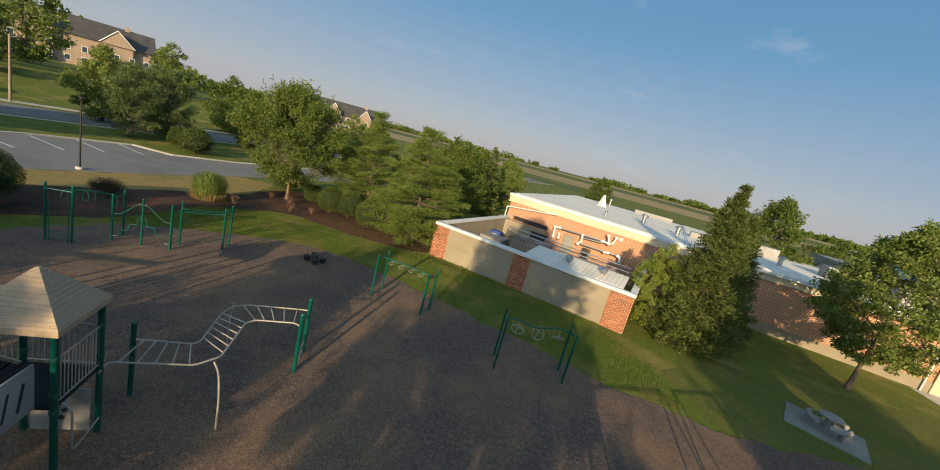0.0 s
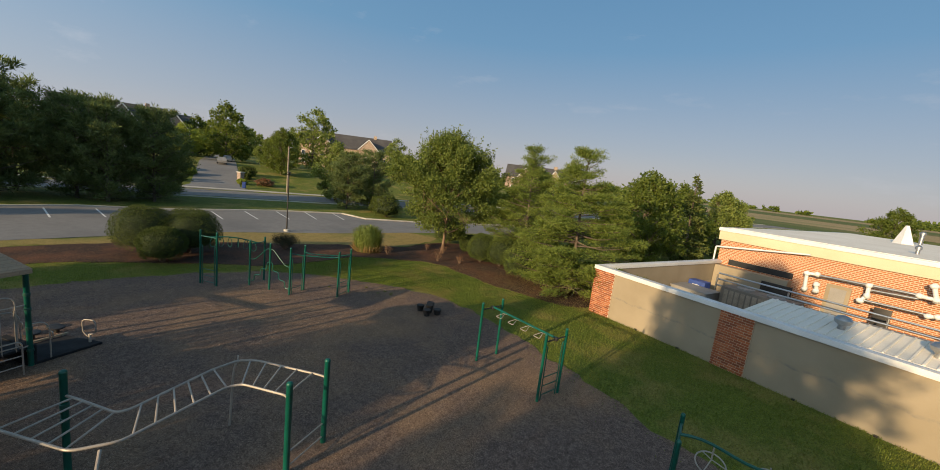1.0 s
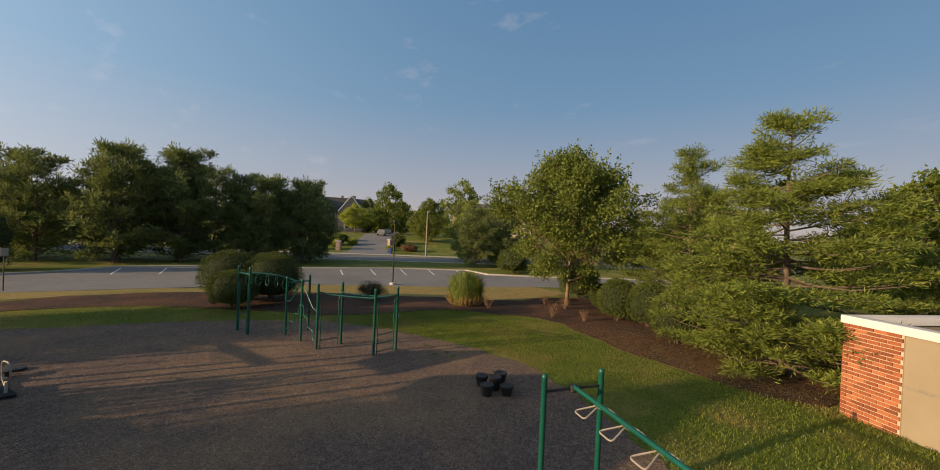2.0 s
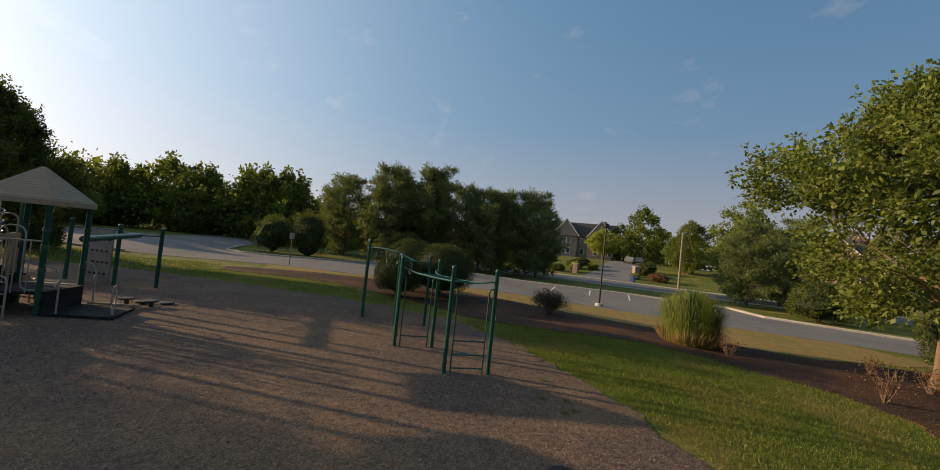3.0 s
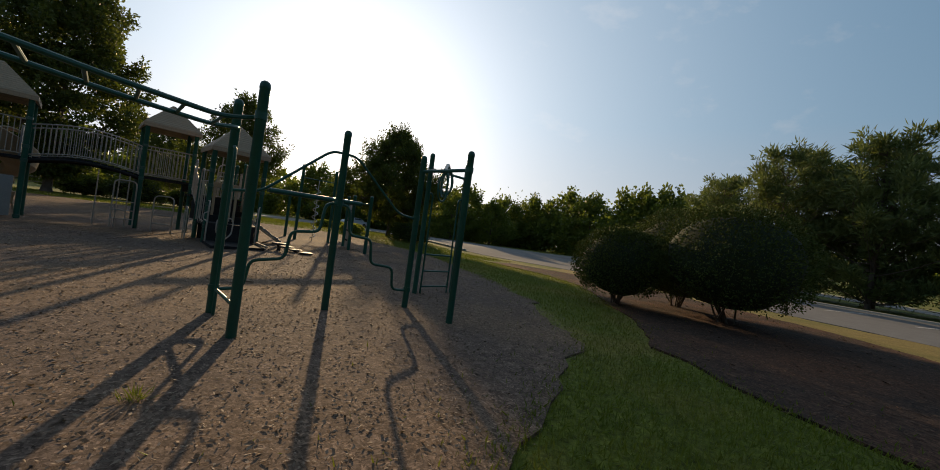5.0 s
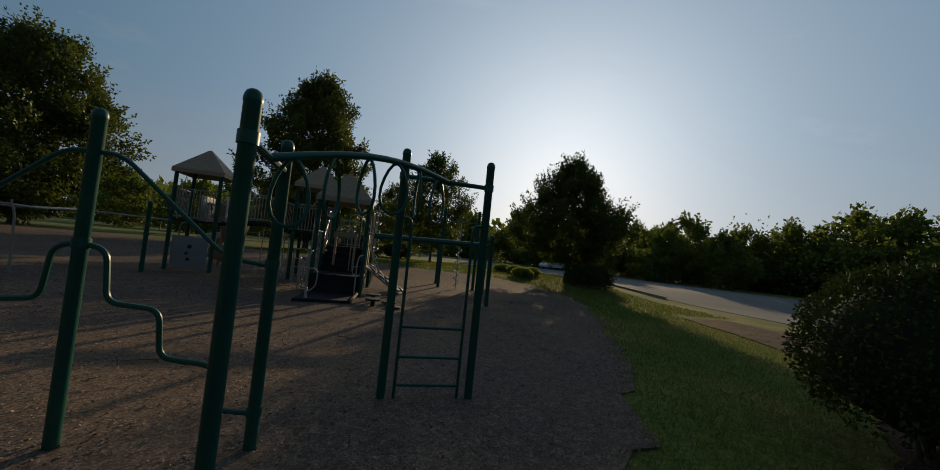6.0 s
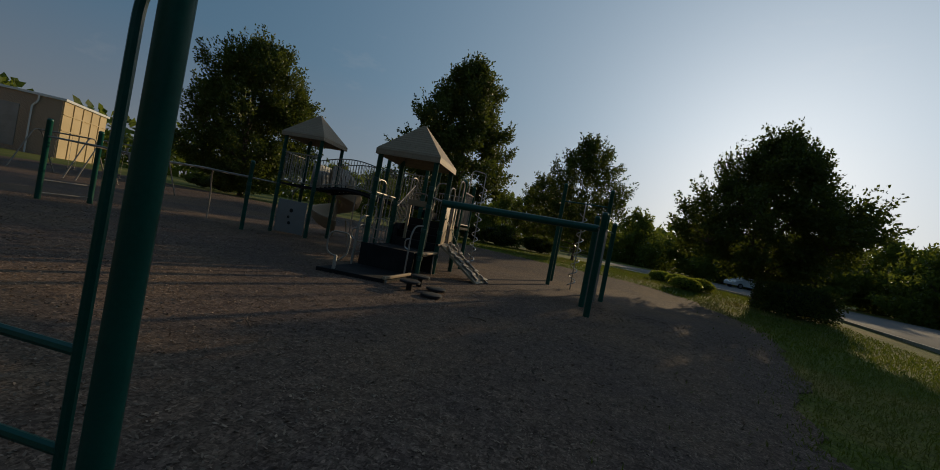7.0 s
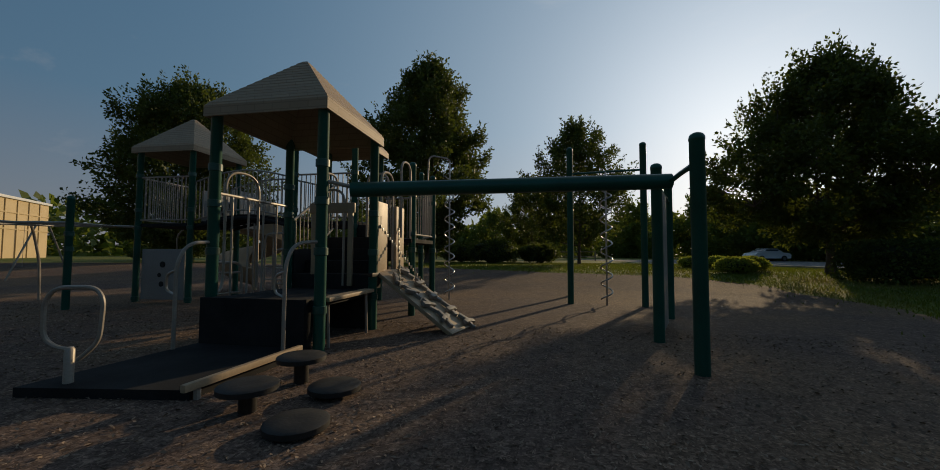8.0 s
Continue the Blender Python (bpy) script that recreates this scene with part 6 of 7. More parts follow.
def reed_clump(at, h, r, seed):
    """Arching ornamental grass: fine blades from one tuft, straw at the foot."""
    rng = np.random.default_rng(seed)
    t = thing("ornamental_grass", "tall clump of arching green ornamental grass with straw-coloured base", "grass", (*at, gz(at[1])))
    quads, n = [], 3600
    a = rng.uniform(0, 6.283, n)
    q = rng.uniform(0, 1, n) ** 0.7
    root = np.c_[np.cos(a) * q * r * 0.68, np.sin(a) * q * r * 0.68, np.zeros(n)]
    lean = np.c_[np.cos(a) * q * r * 0.38, np.sin(a) * q * r * 0.38, h * rng.uniform(0.75, 1.08, n) * rng.choice((1.0, 0.85, 0.6), n) * (1.0 - 0.22 * q ** 3)]
    side = np.c_[-np.sin(a), np.cos(a), np.zeros(n)] * 0.011
    k = 6
    prev = root
    for i in range(1, k + 1):
        f = i / k
        p = root + lean * np.c_[np.full(n, f ** 1.3), np.full(n, f ** 1.3), np.full(n, math.sin(f * 1.95) / 1.0)]
        w = 1.0 if i < k else 0.15
        quads.append(np.stack([prev - side, prev + side, p + side * w, p - side * w], 1))
        prev = p
    part("blades", quads_mesh("blades", np.concatenate(quads), M_REED), None, t)
    m = 700
    a = rng.uniform(0, 6.283, m)
    pos = np.c_[np.cos(a) * r * 0.68, np.sin(a) * r * 0.68, np.zeros(m)]
    part("dry_stems", quads_mesh("dry_stems", leaf_quads(rng, pos, np.c_[np.cos(a) * 0.3, np.sin(a) * 0.3, np.ones(m)], 0.7, 0.03, 0.25), M_STRAW), None, t)


reed_clump((-2.0, 11.5), 2.0, 1.35, 5)


def twig_shrub(at, h, seed):
    rng = np.random.default_rng(seed)
    t = thing("dry_shrub", "small dry leafless twiggy shrub in the mulch", "bush", (*at, gz(at[1])), group="dry shrubs")
    bm = B()
    for _ in range(16):
        a, q = rng.uniform(0, 6.28), rng.uniform(0.2, 0.5) * h
        tube(bm, limb_points((0, 0, -0.05), (math.cos(a) * q, math.sin(a) * q, h * rng.uniform(0.6, 1)), rng, 0.05, 4), 0.01, 4, 0.003)
    part("stem", bm, M_TWIG, t)
    n = 200
    pos = rng.normal(size=(n, 3)) * np.array((0.22, 0.22, 0.2)) * h + np.array((0, 0, h * 0.6))
    tagged(part("dry_leaves", quads_mesh("dry_leaves", leaf_quads(rng, pos, rng.normal(size=(n, 3)), 0.07, 0.035), M_RUSSET), None, t), kind="stuff")


for i, (x, y, h) in enumerate(((-0.2, 11.6, 0.8), (3.6, 12.6, 1.0), (2.8, 15.6, 0.8), (1.2, 15.8, 0.7), (5.2, 13.2, 0.7))):
    twig_shrub((x, y), h, 200 + i)


# overgrown hedgerow beyond the lot and the street
rng = np.random.default_rng(310)
pos, out = [], []
HEDGEROW = [(2.0, -92.0), (-20.0, -90.0), (-38.0, -76.0), (-50.0, -57.0), (-58.0, -40.0), (-59.0, -27.0), (-60.0, -17.0), (-64.0, -6.0)]
for i in range(70):
    k = rng.uniform(0, len(HEDGEROW) - 1.001)
    a, b = np.array(HEDGEROW[int(k)]), np.array(HEDGEROW[int(k) + 1])
    c = a + (b - a) * (k % 1) + rng.normal(size=2) * 2.2
    h = rng.choice((3.5, 5.0, 7.0, 10.0)) * rng.uniform(0.8, 1.1)
    w = h * rng.uniform(0.38, 0.6) + 0.6
    v = unit(rng.normal(size=(850, 3)))
    lump = 1 + 0.22 * np.sin(v[:, :1] * 6 + i) * np.cos(v[:, 1:2] * 5 - i) + 0.15 * np.sin(v[:, 2:] * 9 + 2 * i)
    q = v * lump * rng.uniform(0.5, 1.0, (850, 1)) * np.array((w, w, h * 0.55)) + np.array((c[0], c[1], h * 0.42))
    keep = q[:, 2] > -0.2
    pos.append(q[keep])
    out.append(v[keep])
pos, out = np.concatenate(pos), np.concatenate(out)
solo("hedgerow", quads_mesh("hedgerow", leaf_quads(rng, pos, out, 0.5, 0.34, 0.9), M_LEAF), None, "dense overgrown dark green hedgerow beyond the street", "hedge", kind="stuff")

# woods closing the distance all round
rng = np.random.default_rng(300)
pos, out = [], []
for i in range(210):
    a = 2 * math.pi * i / 210 + rng.normal() * 0.01
    east = math.cos(a - radians(48))
    d = rng.uniform(120, 190) if east < 0.35 else rng.uniform(330, 480)
    if math.cos(a - radians(135)) > 0.5:
        d = rng.uniform(190, 260)
    h = rng.uniform(8, 15) if east < 0.35 else rng.uniform(4, 8)
    w = h * rng.uniform(0.5, 0.9) if east < 0.35 else h * 1.8
    if math.cos(a - radians(62)) > 0.87:
        continue
    v = unit(rng.normal(size=(240, 3)))
    lump = 1 + 0.25 * np.sin(v[:, :1] * 5 + i) * np.cos(v[:, 1:2] * 4 - i)
    q = v * lump * rng.uniform(0.75, 1.0, (240, 1)) * np.array((w, w, h * 0.55)) + np.array((d * math.cos(a) + 3, d * math.sin(a) - 3, h * 0.45 + land(d * math.cos(a), d * math.sin(a))))
    pos.append(q[q[:, 2] > -0.3])
    out.append(v[q[:, 2] > -0.3])
pos, out = np.concatenate(pos), np.concatenate(out)
solo("distant_woods", quads_mesh("distant_woods", leaf_quads(rng, pos, out, 2.5, 1.9, 0.8), M_LEAF), None, "line of far green woods closing the horizon", "woods", kind="stuff")

# thin far tree line beyond the fields
rng = np.random.default_rng(301)
pos, out = [], []
for i in range(110):
    a = radians(rng.uniform(26, 100))
    d, h = rng.uniform(1300, 1500), rng.choice((7, 10, 17)) * rng.uniform(0.7, 1.2)
    w = h * rng.uniform(1.6, 3.0)
    v = unit(rng.normal(size=(130, 3)))
    q = v * rng.uniform(0.4, 1.0, (130, 1)) * np.array((w, w, h * 0.55)) + np.array((d * math.cos(a), d * math.sin(a), h * 0.45))
    pos.append(q)
    out.append(v)
pos, out = np.concatenate(pos), np.concatenate(out)
solo("far_tree_line", quads_mesh("far_tree_line", leaf_quads(rng, pos, out, 9.0, 7.0, 0.8), M_LEAF), None, "thin line of trees beyond the far fields", "woods", kind="stuff")

# ---------------------------------------------------------------- school and service yard

YARD = pose(15.15, 8.07, -0.12, 0, 0, -38.4)


def slab(x0, x1, y0, y1, z0, z1, bevel=0.0):
    return box(B(), (x1 - x0, y1 - y0, z1 - z0), ((x0 + x1) / 2, (y0 + y1) / 2, (z0 + z1) / 2), 0, bevel)


yard = thing("yard_wall", "cream stucco service yard wall with red brick piers and white coping", "wall", (15.15, 8.07, -0.12), -38.4)
PIERS = ((0.0, 1.3), (6.63, 7.9), (13.33, 14.75))
part("stucco_panel", slab(1.3, 6.63, 0.04, 0.3, -0.3, 2.55), M_STUCCO, yard)
part("stucco_panel", slab(7.9, 13.33, 0.04, 0.3, -0.3, 2.55), M_STUCCO, yard)
part("return_wall", slab(0.012, 0.3, 0.3, 13.86, -0.3, 2.55), M_STUCCO, yard)
part("return_wall", slab(14.45, 14.73, 0.3, 13.86, -0.3, 2.55), M_STUCCO, yard)
part("coping", slab(-0.06, 14.81, -0.05, 0.36, 2.55, 2.76, 0.015), M_WHITE, yard, "white metal coping")
part("coping", slab(-0.06, 0.36, 0.36, 13.86, 2.55, 2.76, 0.015), M_WHITE, yard, "white metal coping")
part("coping", slab(14.39, 14.81, 0.36, 13.86, 2.55, 2.76, 0.015), M_WHITE, yard, "white metal coping")
for x in (3.0, 5.2, 9.6, 11.8):
    part("weep_drain", box(B(), (0.12, 0.1, 0.12), (x, 0.0, 0.12), 0, 0.02), M_POLE, yard)

# ---------------------------------------------------------------- main building

school = thing("school_building", "long single-storey red brick school with cream base and white flat roof", "building", (15.15, 8.07, -0.12), -38.4)
part("wall", slab(0, 17, 13.9, 44, -0.3, 4.3), M_BRICKFAR, school)
part("fascia", slab(-0.15, 17.1, 13.72, 44.2, 4.3, 4.95, 0.03), M_FASCIA, school, "pale yellow-green fascia band")
part("coping", slab(-0.22, 17.15, 13.65, 44.3, 4.95, 5.2, 0.02), M_WHITE, school, "white metal roof edge")
part("roof", slab(0.3, 16.7, 14.2, 43.7, 5.2, 5.23), M_ROOFWHITE, school)
part("wall", slab(17, 66, 14.1, 44, 0.95, 4.4), M_BRICKFAR, school)
part("base_band", slab(17, 66, 14.02, 44.05, -0.4, 0.95), M_STUCCO, school, "cream base course")
part("fascia", slab(17, 66.1, 13.95, 44.2, 4.4, 4.95, 0.03), M_FASCIA, school)
part("coping", slab(17, 66.2, 13.7, 44.3, 4.95, 5.25, 0.02), M_WHITE, school)
part("roof", slab(17.2, 66, 14.0, 44, 5.25, 5.29), M_ROOFWHITE, school)
part("upper_wall", slab(33, 66, 18.5, 44, 5.29, 6.6), M_MACHINE, school)
for k in range(24):
    part("roof_rib", box(B(), (0.12, 9.0, 0.1), m=pose(37 + 1.2 * k, 24, 7.2, 10, 0, 0)), M_ROOFWHITE, school)
part("upper_roof", box(B(), (31, 12, 0.15), m=pose(50, 24, 7.1, 10, 0, 0)), M_BLUE_ROOF, school, "blue-grey ribbed metal roof")


def window(parent, x0, x1, z0, z1, y=14.08, nx=2, nz=2, name="window"):
    w = part(name, slab(x0 - 0.06, x1 + 0.06, y - 0.06, y + 0.04, z0 - 0.06, z1 + 0.06, 0.01), M_WHITE, parent, "white framed window")
    px, pz = (x1 - x0) / nx, (z1 - z0) / nz
    for i in range(nx):
        for j in range(nz):
            part("pane", slab(x0 + i * px + 0.05, x0 + (i + 1) * px - 0.05, y - 0.068, y - 0.055, z0 + j * pz + 0.05, z0 + (j + 1) * pz - 0.05), M_GLASS, w)
    part("sill", slab(x0 - 0.12, x1 + 0.12, y - 0.14, y - 0.0, z0 - 0.14, z0 - 0.062), M_STUCCO, w)
    return w


window(school, 34.85, 36.7, 2.95, 4.35, nx=2, nz=2)
window(school, 39.6, 41.7, 1.2, 4.3, nx=2, nz=4, name="tall_window")
window(school, 45.6, 47.7, 1.2, 4.3, nx=2, nz=4, name="tall_window")
door = part("double_door", slab(34.7, 37.0, 13.93, 14.05, -0.1, 2.3, 0.01), M_FASCIA, school, "cream painted double door")
for x in (35.4, 36.15):
    part("vision_panel", slab(x, x + 0.14, 13.915, 13.94, 1.0, 1.9), M_GLASS, door)
    part("door_handle", slab(x + 0.02, x + 0.12, 13.89, 13.92, 0.85, 0.95), M_STEEL, door)
part("downpipe", tube(B(), [(34.2, 13.9, -0.1), (34.2, 13.9, 4.9)], 0.06, 8), M_WHITE, school)
part("wall_lamp", slab(38.0, 38.35, 13.9, 14.08, 2.4, 2.65, 0.03), M_WHITE, school)
# facade behind the yard: door, vent slot, insulated pipes
part("vent_slot", slab(0.8, 4.7, 13.84, 13.9, 2.55, 2.95), M_DARKHOLE, school)
part("lean_to_wall", slab(0.35, 4.8, 12.9, 13.6, -0.2, 2.5), M_STUCCO, school)
d2 = part("yard_door", slab(6.45, 7.6, 13.82, 13.9, 0.3, 2.85, 0.01), M_STUCCO, school, "cream yard door")
part("door_panel", slab(6.65, 7.4, 13.8, 13.825, 0.5, 2.65), M_MACHINE, d2)
# white insulated pipework with bulky wrapped valves
RUNS = (((5.66, 13.0, 2.3), (5.6, 13.0, 3.3), (6.1, 13.0, 3.33)), ((8.2, 13.0, 2.4), (8.42, 13.0, 2.75), (8.4, 13.0, 3.35)), ((10.3, 13.0, 3.38), (10.9, 13.0, 3.35), (10.7, 13.0, 4.02)), ((10.9, 13.1, 3.3), (11.25, 13.1, 3.5), (11.4, 13.1, 4.05)), ((6.25, 12.9, 2.35), (6.2, 12.9, 2.75)), ((10.8, 13.0, 2.45), (11.1, 13.0, 2.5)), ((12.0, 13.0, 2.5), (12.2, 13.0, 2.45), (12.3, 13.0, 2.0)))
rg = random.Random(9)
for p in RUNS:
    pipe = part("insulated_pipe", tube(B(), bend(p, 0.15, 5), 0.1, 10), M_WHITE, school, "white wrapped pipe and valve")
    for q in p:
        bm = B()
        bmesh.ops.create_icosphere(bm, subdivisions=2, radius=0.17, matrix=Matrix.Translation(q))
        for v in bm.verts:
            v.co += noise.noise_vector(v.co * 4) * 0.05
        part("valve_wrap", bm, M_WHITE, pipe)
for p in (((5.9, 13.0, 3.3), (10.4, 13.0, 3.42)), ((8.3, 13.0, 2.46), (12.4, 13.0, 2.52)), ((8.4, 13.1, 3.1), (10.3, 13.1, 3.2))):
    part("header_pipe", tube(B(), p, 0.075, 10), M_STEEL, school, "grey header pipe")
part("conduit", tube(B(), bend(((-0.1, 13.5, 2.6), (-0.1, 13.5, 3.75), (5.4, 13.5, 4.4)), 0.1, 4), 0.06, 8), M_WHITE, school, "white conduit")
part("wall_vent", lathe(B(), [(0.17, 0), (0.17, 0.05), (0.1, 0.07)], 14, (0, 0, 0)), M_WHITE, school).matrix_basis = pose(11.77, 13.88, 3.96, 90)
for x0, x1, z0, z1 in ((3.5, 5.2, 0.2, 2.2), (8.9, 9.6, 0.3, 2.3)):
    part("yard_gate", slab(x0, x1, 12.6, 12.7, z0, z1, 0.01), M_POLE, school, "dark slatted yard gate")
for z in (1.7, 2.1, 2.48):
    part("steel_pipe", tube(B(), [(2.2, 9.5, z), (13.6, 9.2, z)], 0.05, 8), M_STEEL, school)
for x in (2.2, 6.0, 10.0, 13.5):
    part("pipe_stand", tube(B(), [(x, 9.4, -0.1), (x, 9.4, 2.4)], 0.05, 8), M_STEEL, school)
for x, y, r, h in ((9.0, 19.0, 0.1, 0.3), (12.5, 24.5, 0.24, 0.8), (16.2, 22.0, 0.24, 0.7), (20, 22, 0.2, 0.7), (25, 20, 0.2, 0.8), (6.5, 38, 0.16, 1.0)):
    part("roof_vent", lathe(B(), [(r, 0), (r, h), (r * 1.6, h + 0.02), (r * 1.6, h + 0.2), (r * 0.5, h + 0.3)], 12, (x, y, 5.2)), M_STEEL, school)
for x, y, sx, sy, h in ((10, 41, 5.5, 1.0, 0.6), (17.5, 24, 2.2, 1.6, 0.7), (22, 26, 4, 2.2, 1.2), (29, 22, 2.2, 2.2, 1.2)):
    part("rooftop_unit", slab(x, x + sx, y, y + sy, 5.2, 5.2 + h, 0.05), M_MACHINE, school)
part("pyramid_vent", lathe(B(), [(0.7, 0), (0.12, 1.7)], 4, (6.0, 34.0, 5.2)), M_WHITE, school)

# ---------------------------------------------------------------- things in the yard


def yard_at(x, y, z=0.0):
    return tuple((YARD @ Vector((x, y, z))))


shed = thing("tool_shed", "low shed with white corrugated roof against the yard wall", "shed", yard_at(7.4, 0.4), -38.4)
part("wall", slab(0.1, 6.3, 0.0, 2.3, -0.1, 2.45), M_MACHINE, shed)
rf = part("roof", box(B(), (6.7, 2.8, 0.06), m=pose(3.2, 1.46, 2.84, 5, 0, 0)), M_ROOFWHITE, shed, "white corrugated sheet roof")
for k in range(22):
    part("rib", box(B(), (0.06, 2.8, 0.05), m=pose(0.05 + 0.3 * k, 1.46, 2.885, 5, 0, 0), bevel=0.01), M_ROOFWHITE, rf)
for x in (2.6, 5.0):
    part("turbine_vent", lathe(B(), [(0.12, 0), (0.12, 0.15), (0.24, 0.25), (0.28, 0.38), (0.2, 0.5), (0.05, 0.55)], 12, (x, 1.3, 2.85)), M_STEEL, rf)
ch = thing("chiller_unit", "large grey air-conditioning chiller in the service yard", "machine", yard_at(3.2, 7.8), -38.4)
part("body", slab(0, 3.6, 0, 1.6, 0.1, 2.05, 0.04), M_CHILLER, ch)
for k in range(11):
    part("louvre", slab(0.2 + 0.3 * k, 0.42 + 0.3 * k, -0.02, 0.0, 0.4, 1.9), M_WOODPOLE, ch)
for k in range(2):
    part("fan_ring", lathe(B(), [(0.45, 0), (0.45, 0.06), (0.38, 0.06), (0.38, 0.02)], 16, (1.0 + 1.5 * k, 0.85, 2.05)), M_MACHINE, ch)
part("skid", slab(0.1, 3.5, 0.1, 1.5, -0.2, 0.1), M_POLE, ch)
ch2 = thing("chiller_unit", "brown-grey machine cabinet in the service yard", "machine", yard_at(9.2, 7.2), -38.4)
part("body", slab(0, 3.4, 0, 1.8, 0.0, 1.9, 0.04), M_WOODPOLE, ch2)
part("lid", slab(-0.05, 3.45, -0.05, 1.85, 1.9, 1.98, 0.02), M_MACHINE, ch2)
bn_ = thing("dumpster", "grey steel dumpster with a blue bin against the yard wall", "container", yard_at(0.6, 7.0), -38.4)
part("body", slab(0, 2.2, 0, 1.8, -0.1, 1.35, 0.05), M_MACHINE, bn_)
part("lid", slab(-0.04, 2.24, -0.04, 1.84, 1.35, 1.43, 0.02), M_MACHINE, bn_)
blue = thing("blue_container", "bright blue plastic container with a white mark", "container", yard_at(0.45, 9.4), -38.4)
part("body", slab(0, 1.1, 0, 0.8, -0.1, 1.6, 0.05), M_BLUE, blue)
part("mark", slab(0.3, 0.75, -0.012, 0.0, 1.1, 1.35), M_WHITE, blue)

# ---------------------------------------------------------------- picnic table

PIC = (33.4, -8.3)
solo("pavement", box(B(), (3.1, 2.7, 0.12), (0, 0, 0.0), 0, 0.01), M_OLDCONCRETE, "square concrete picnic pad in the lawn", "path", (*PIC, 0.0), -52, kind="structure")
pt = thing("picnic_table", "round grey concrete picnic table with curved benches on a pad", "table", (PIC[0], PIC[1], 0.06), 20)
part("tabletop", lathe(B(), [(0.4, 0.68), (0.5, 0.7), (0.5, 0.75), (0.47, 0.77), (0.1, 0.77)], 24), M_OLDCONCRETE, pt)
part("pedestal", lathe(B(), [(0.3, 0.0), (0.3, 0.05), (0.16, 0.1), (0.14, 0.6), (0.3, 0.69)], 14), M_OLDCONCRETE, pt)
for k in range(3):
    a0 = 2.094 * k
    part("bench", tube(B(), [(0.78 * math.cos(a), 0.78 * math.sin(a), 0.43) for a in [a0 + 0.75 * (i / 6 - 0.5) * 2 for i in range(7)]], 0.13, 8), M_OLDCONCRETE, pt)
    part("bench_leg", box(B(), (0.25, 0.12, 0.36), (0.78 * math.cos(a0), 0.78 * math.sin(a0), 0.17), math.degrees(a0), 0.02), M_OLDCONCRETE, pt)

# ---------------------------------------------------------------- gymnasium beyond the playground

gym = thing("gymnasium", "tall brown school gymnasium with a sunlit tan end wall", "building", (62.6, -35.8, 0), 38.9)
part("wall", slab(0.0, 60, -12.4, 0, -0.5, 8.0), M_BRICKBROWN, gym)
part("end_wall", slab(-0.14, -0.01, -12.3, -0.1, -0.3, 7.95), M_TANWALL, gym, "tan panelled end wall")
for k in range(1, 5):
    part("pilaster", slab(-0.26, -0.14, -2.5 * k - 0.12, -2.5 * k + 0.12, -0.3, 7.9), M_TANWALL, gym)
for z in (4.1, 6.2):
    part("string_course", slab(-0.24, -0.14, -12.3, -0.1, z, z + 0.15), M_TANWALL, gym)
part("coping", slab(-0.4, 60.2, -12.6, 0.25, 8.0, 8.32, 0.03), M_WHITE, gym)
for k in range(6):
    part("wall_panel", slab(4 + 9 * k, 9.5 + 9 * k, 0.0, 0.08, 1.0, 6.4), M_MACHINE, gym)
for x in (2.8, 14.5, 30):
    part("downpipe", tube(B(), bend([(x, 0.2, -0.2), (x, 0.2, 6.6), (x - 0.5, 0.2, 7.2), (x - 0.5, 0.2, 8.0)], 0.3, 4), 0.1, 8), M_WHITE, gym)

# ---------------------------------------------------------------- houses


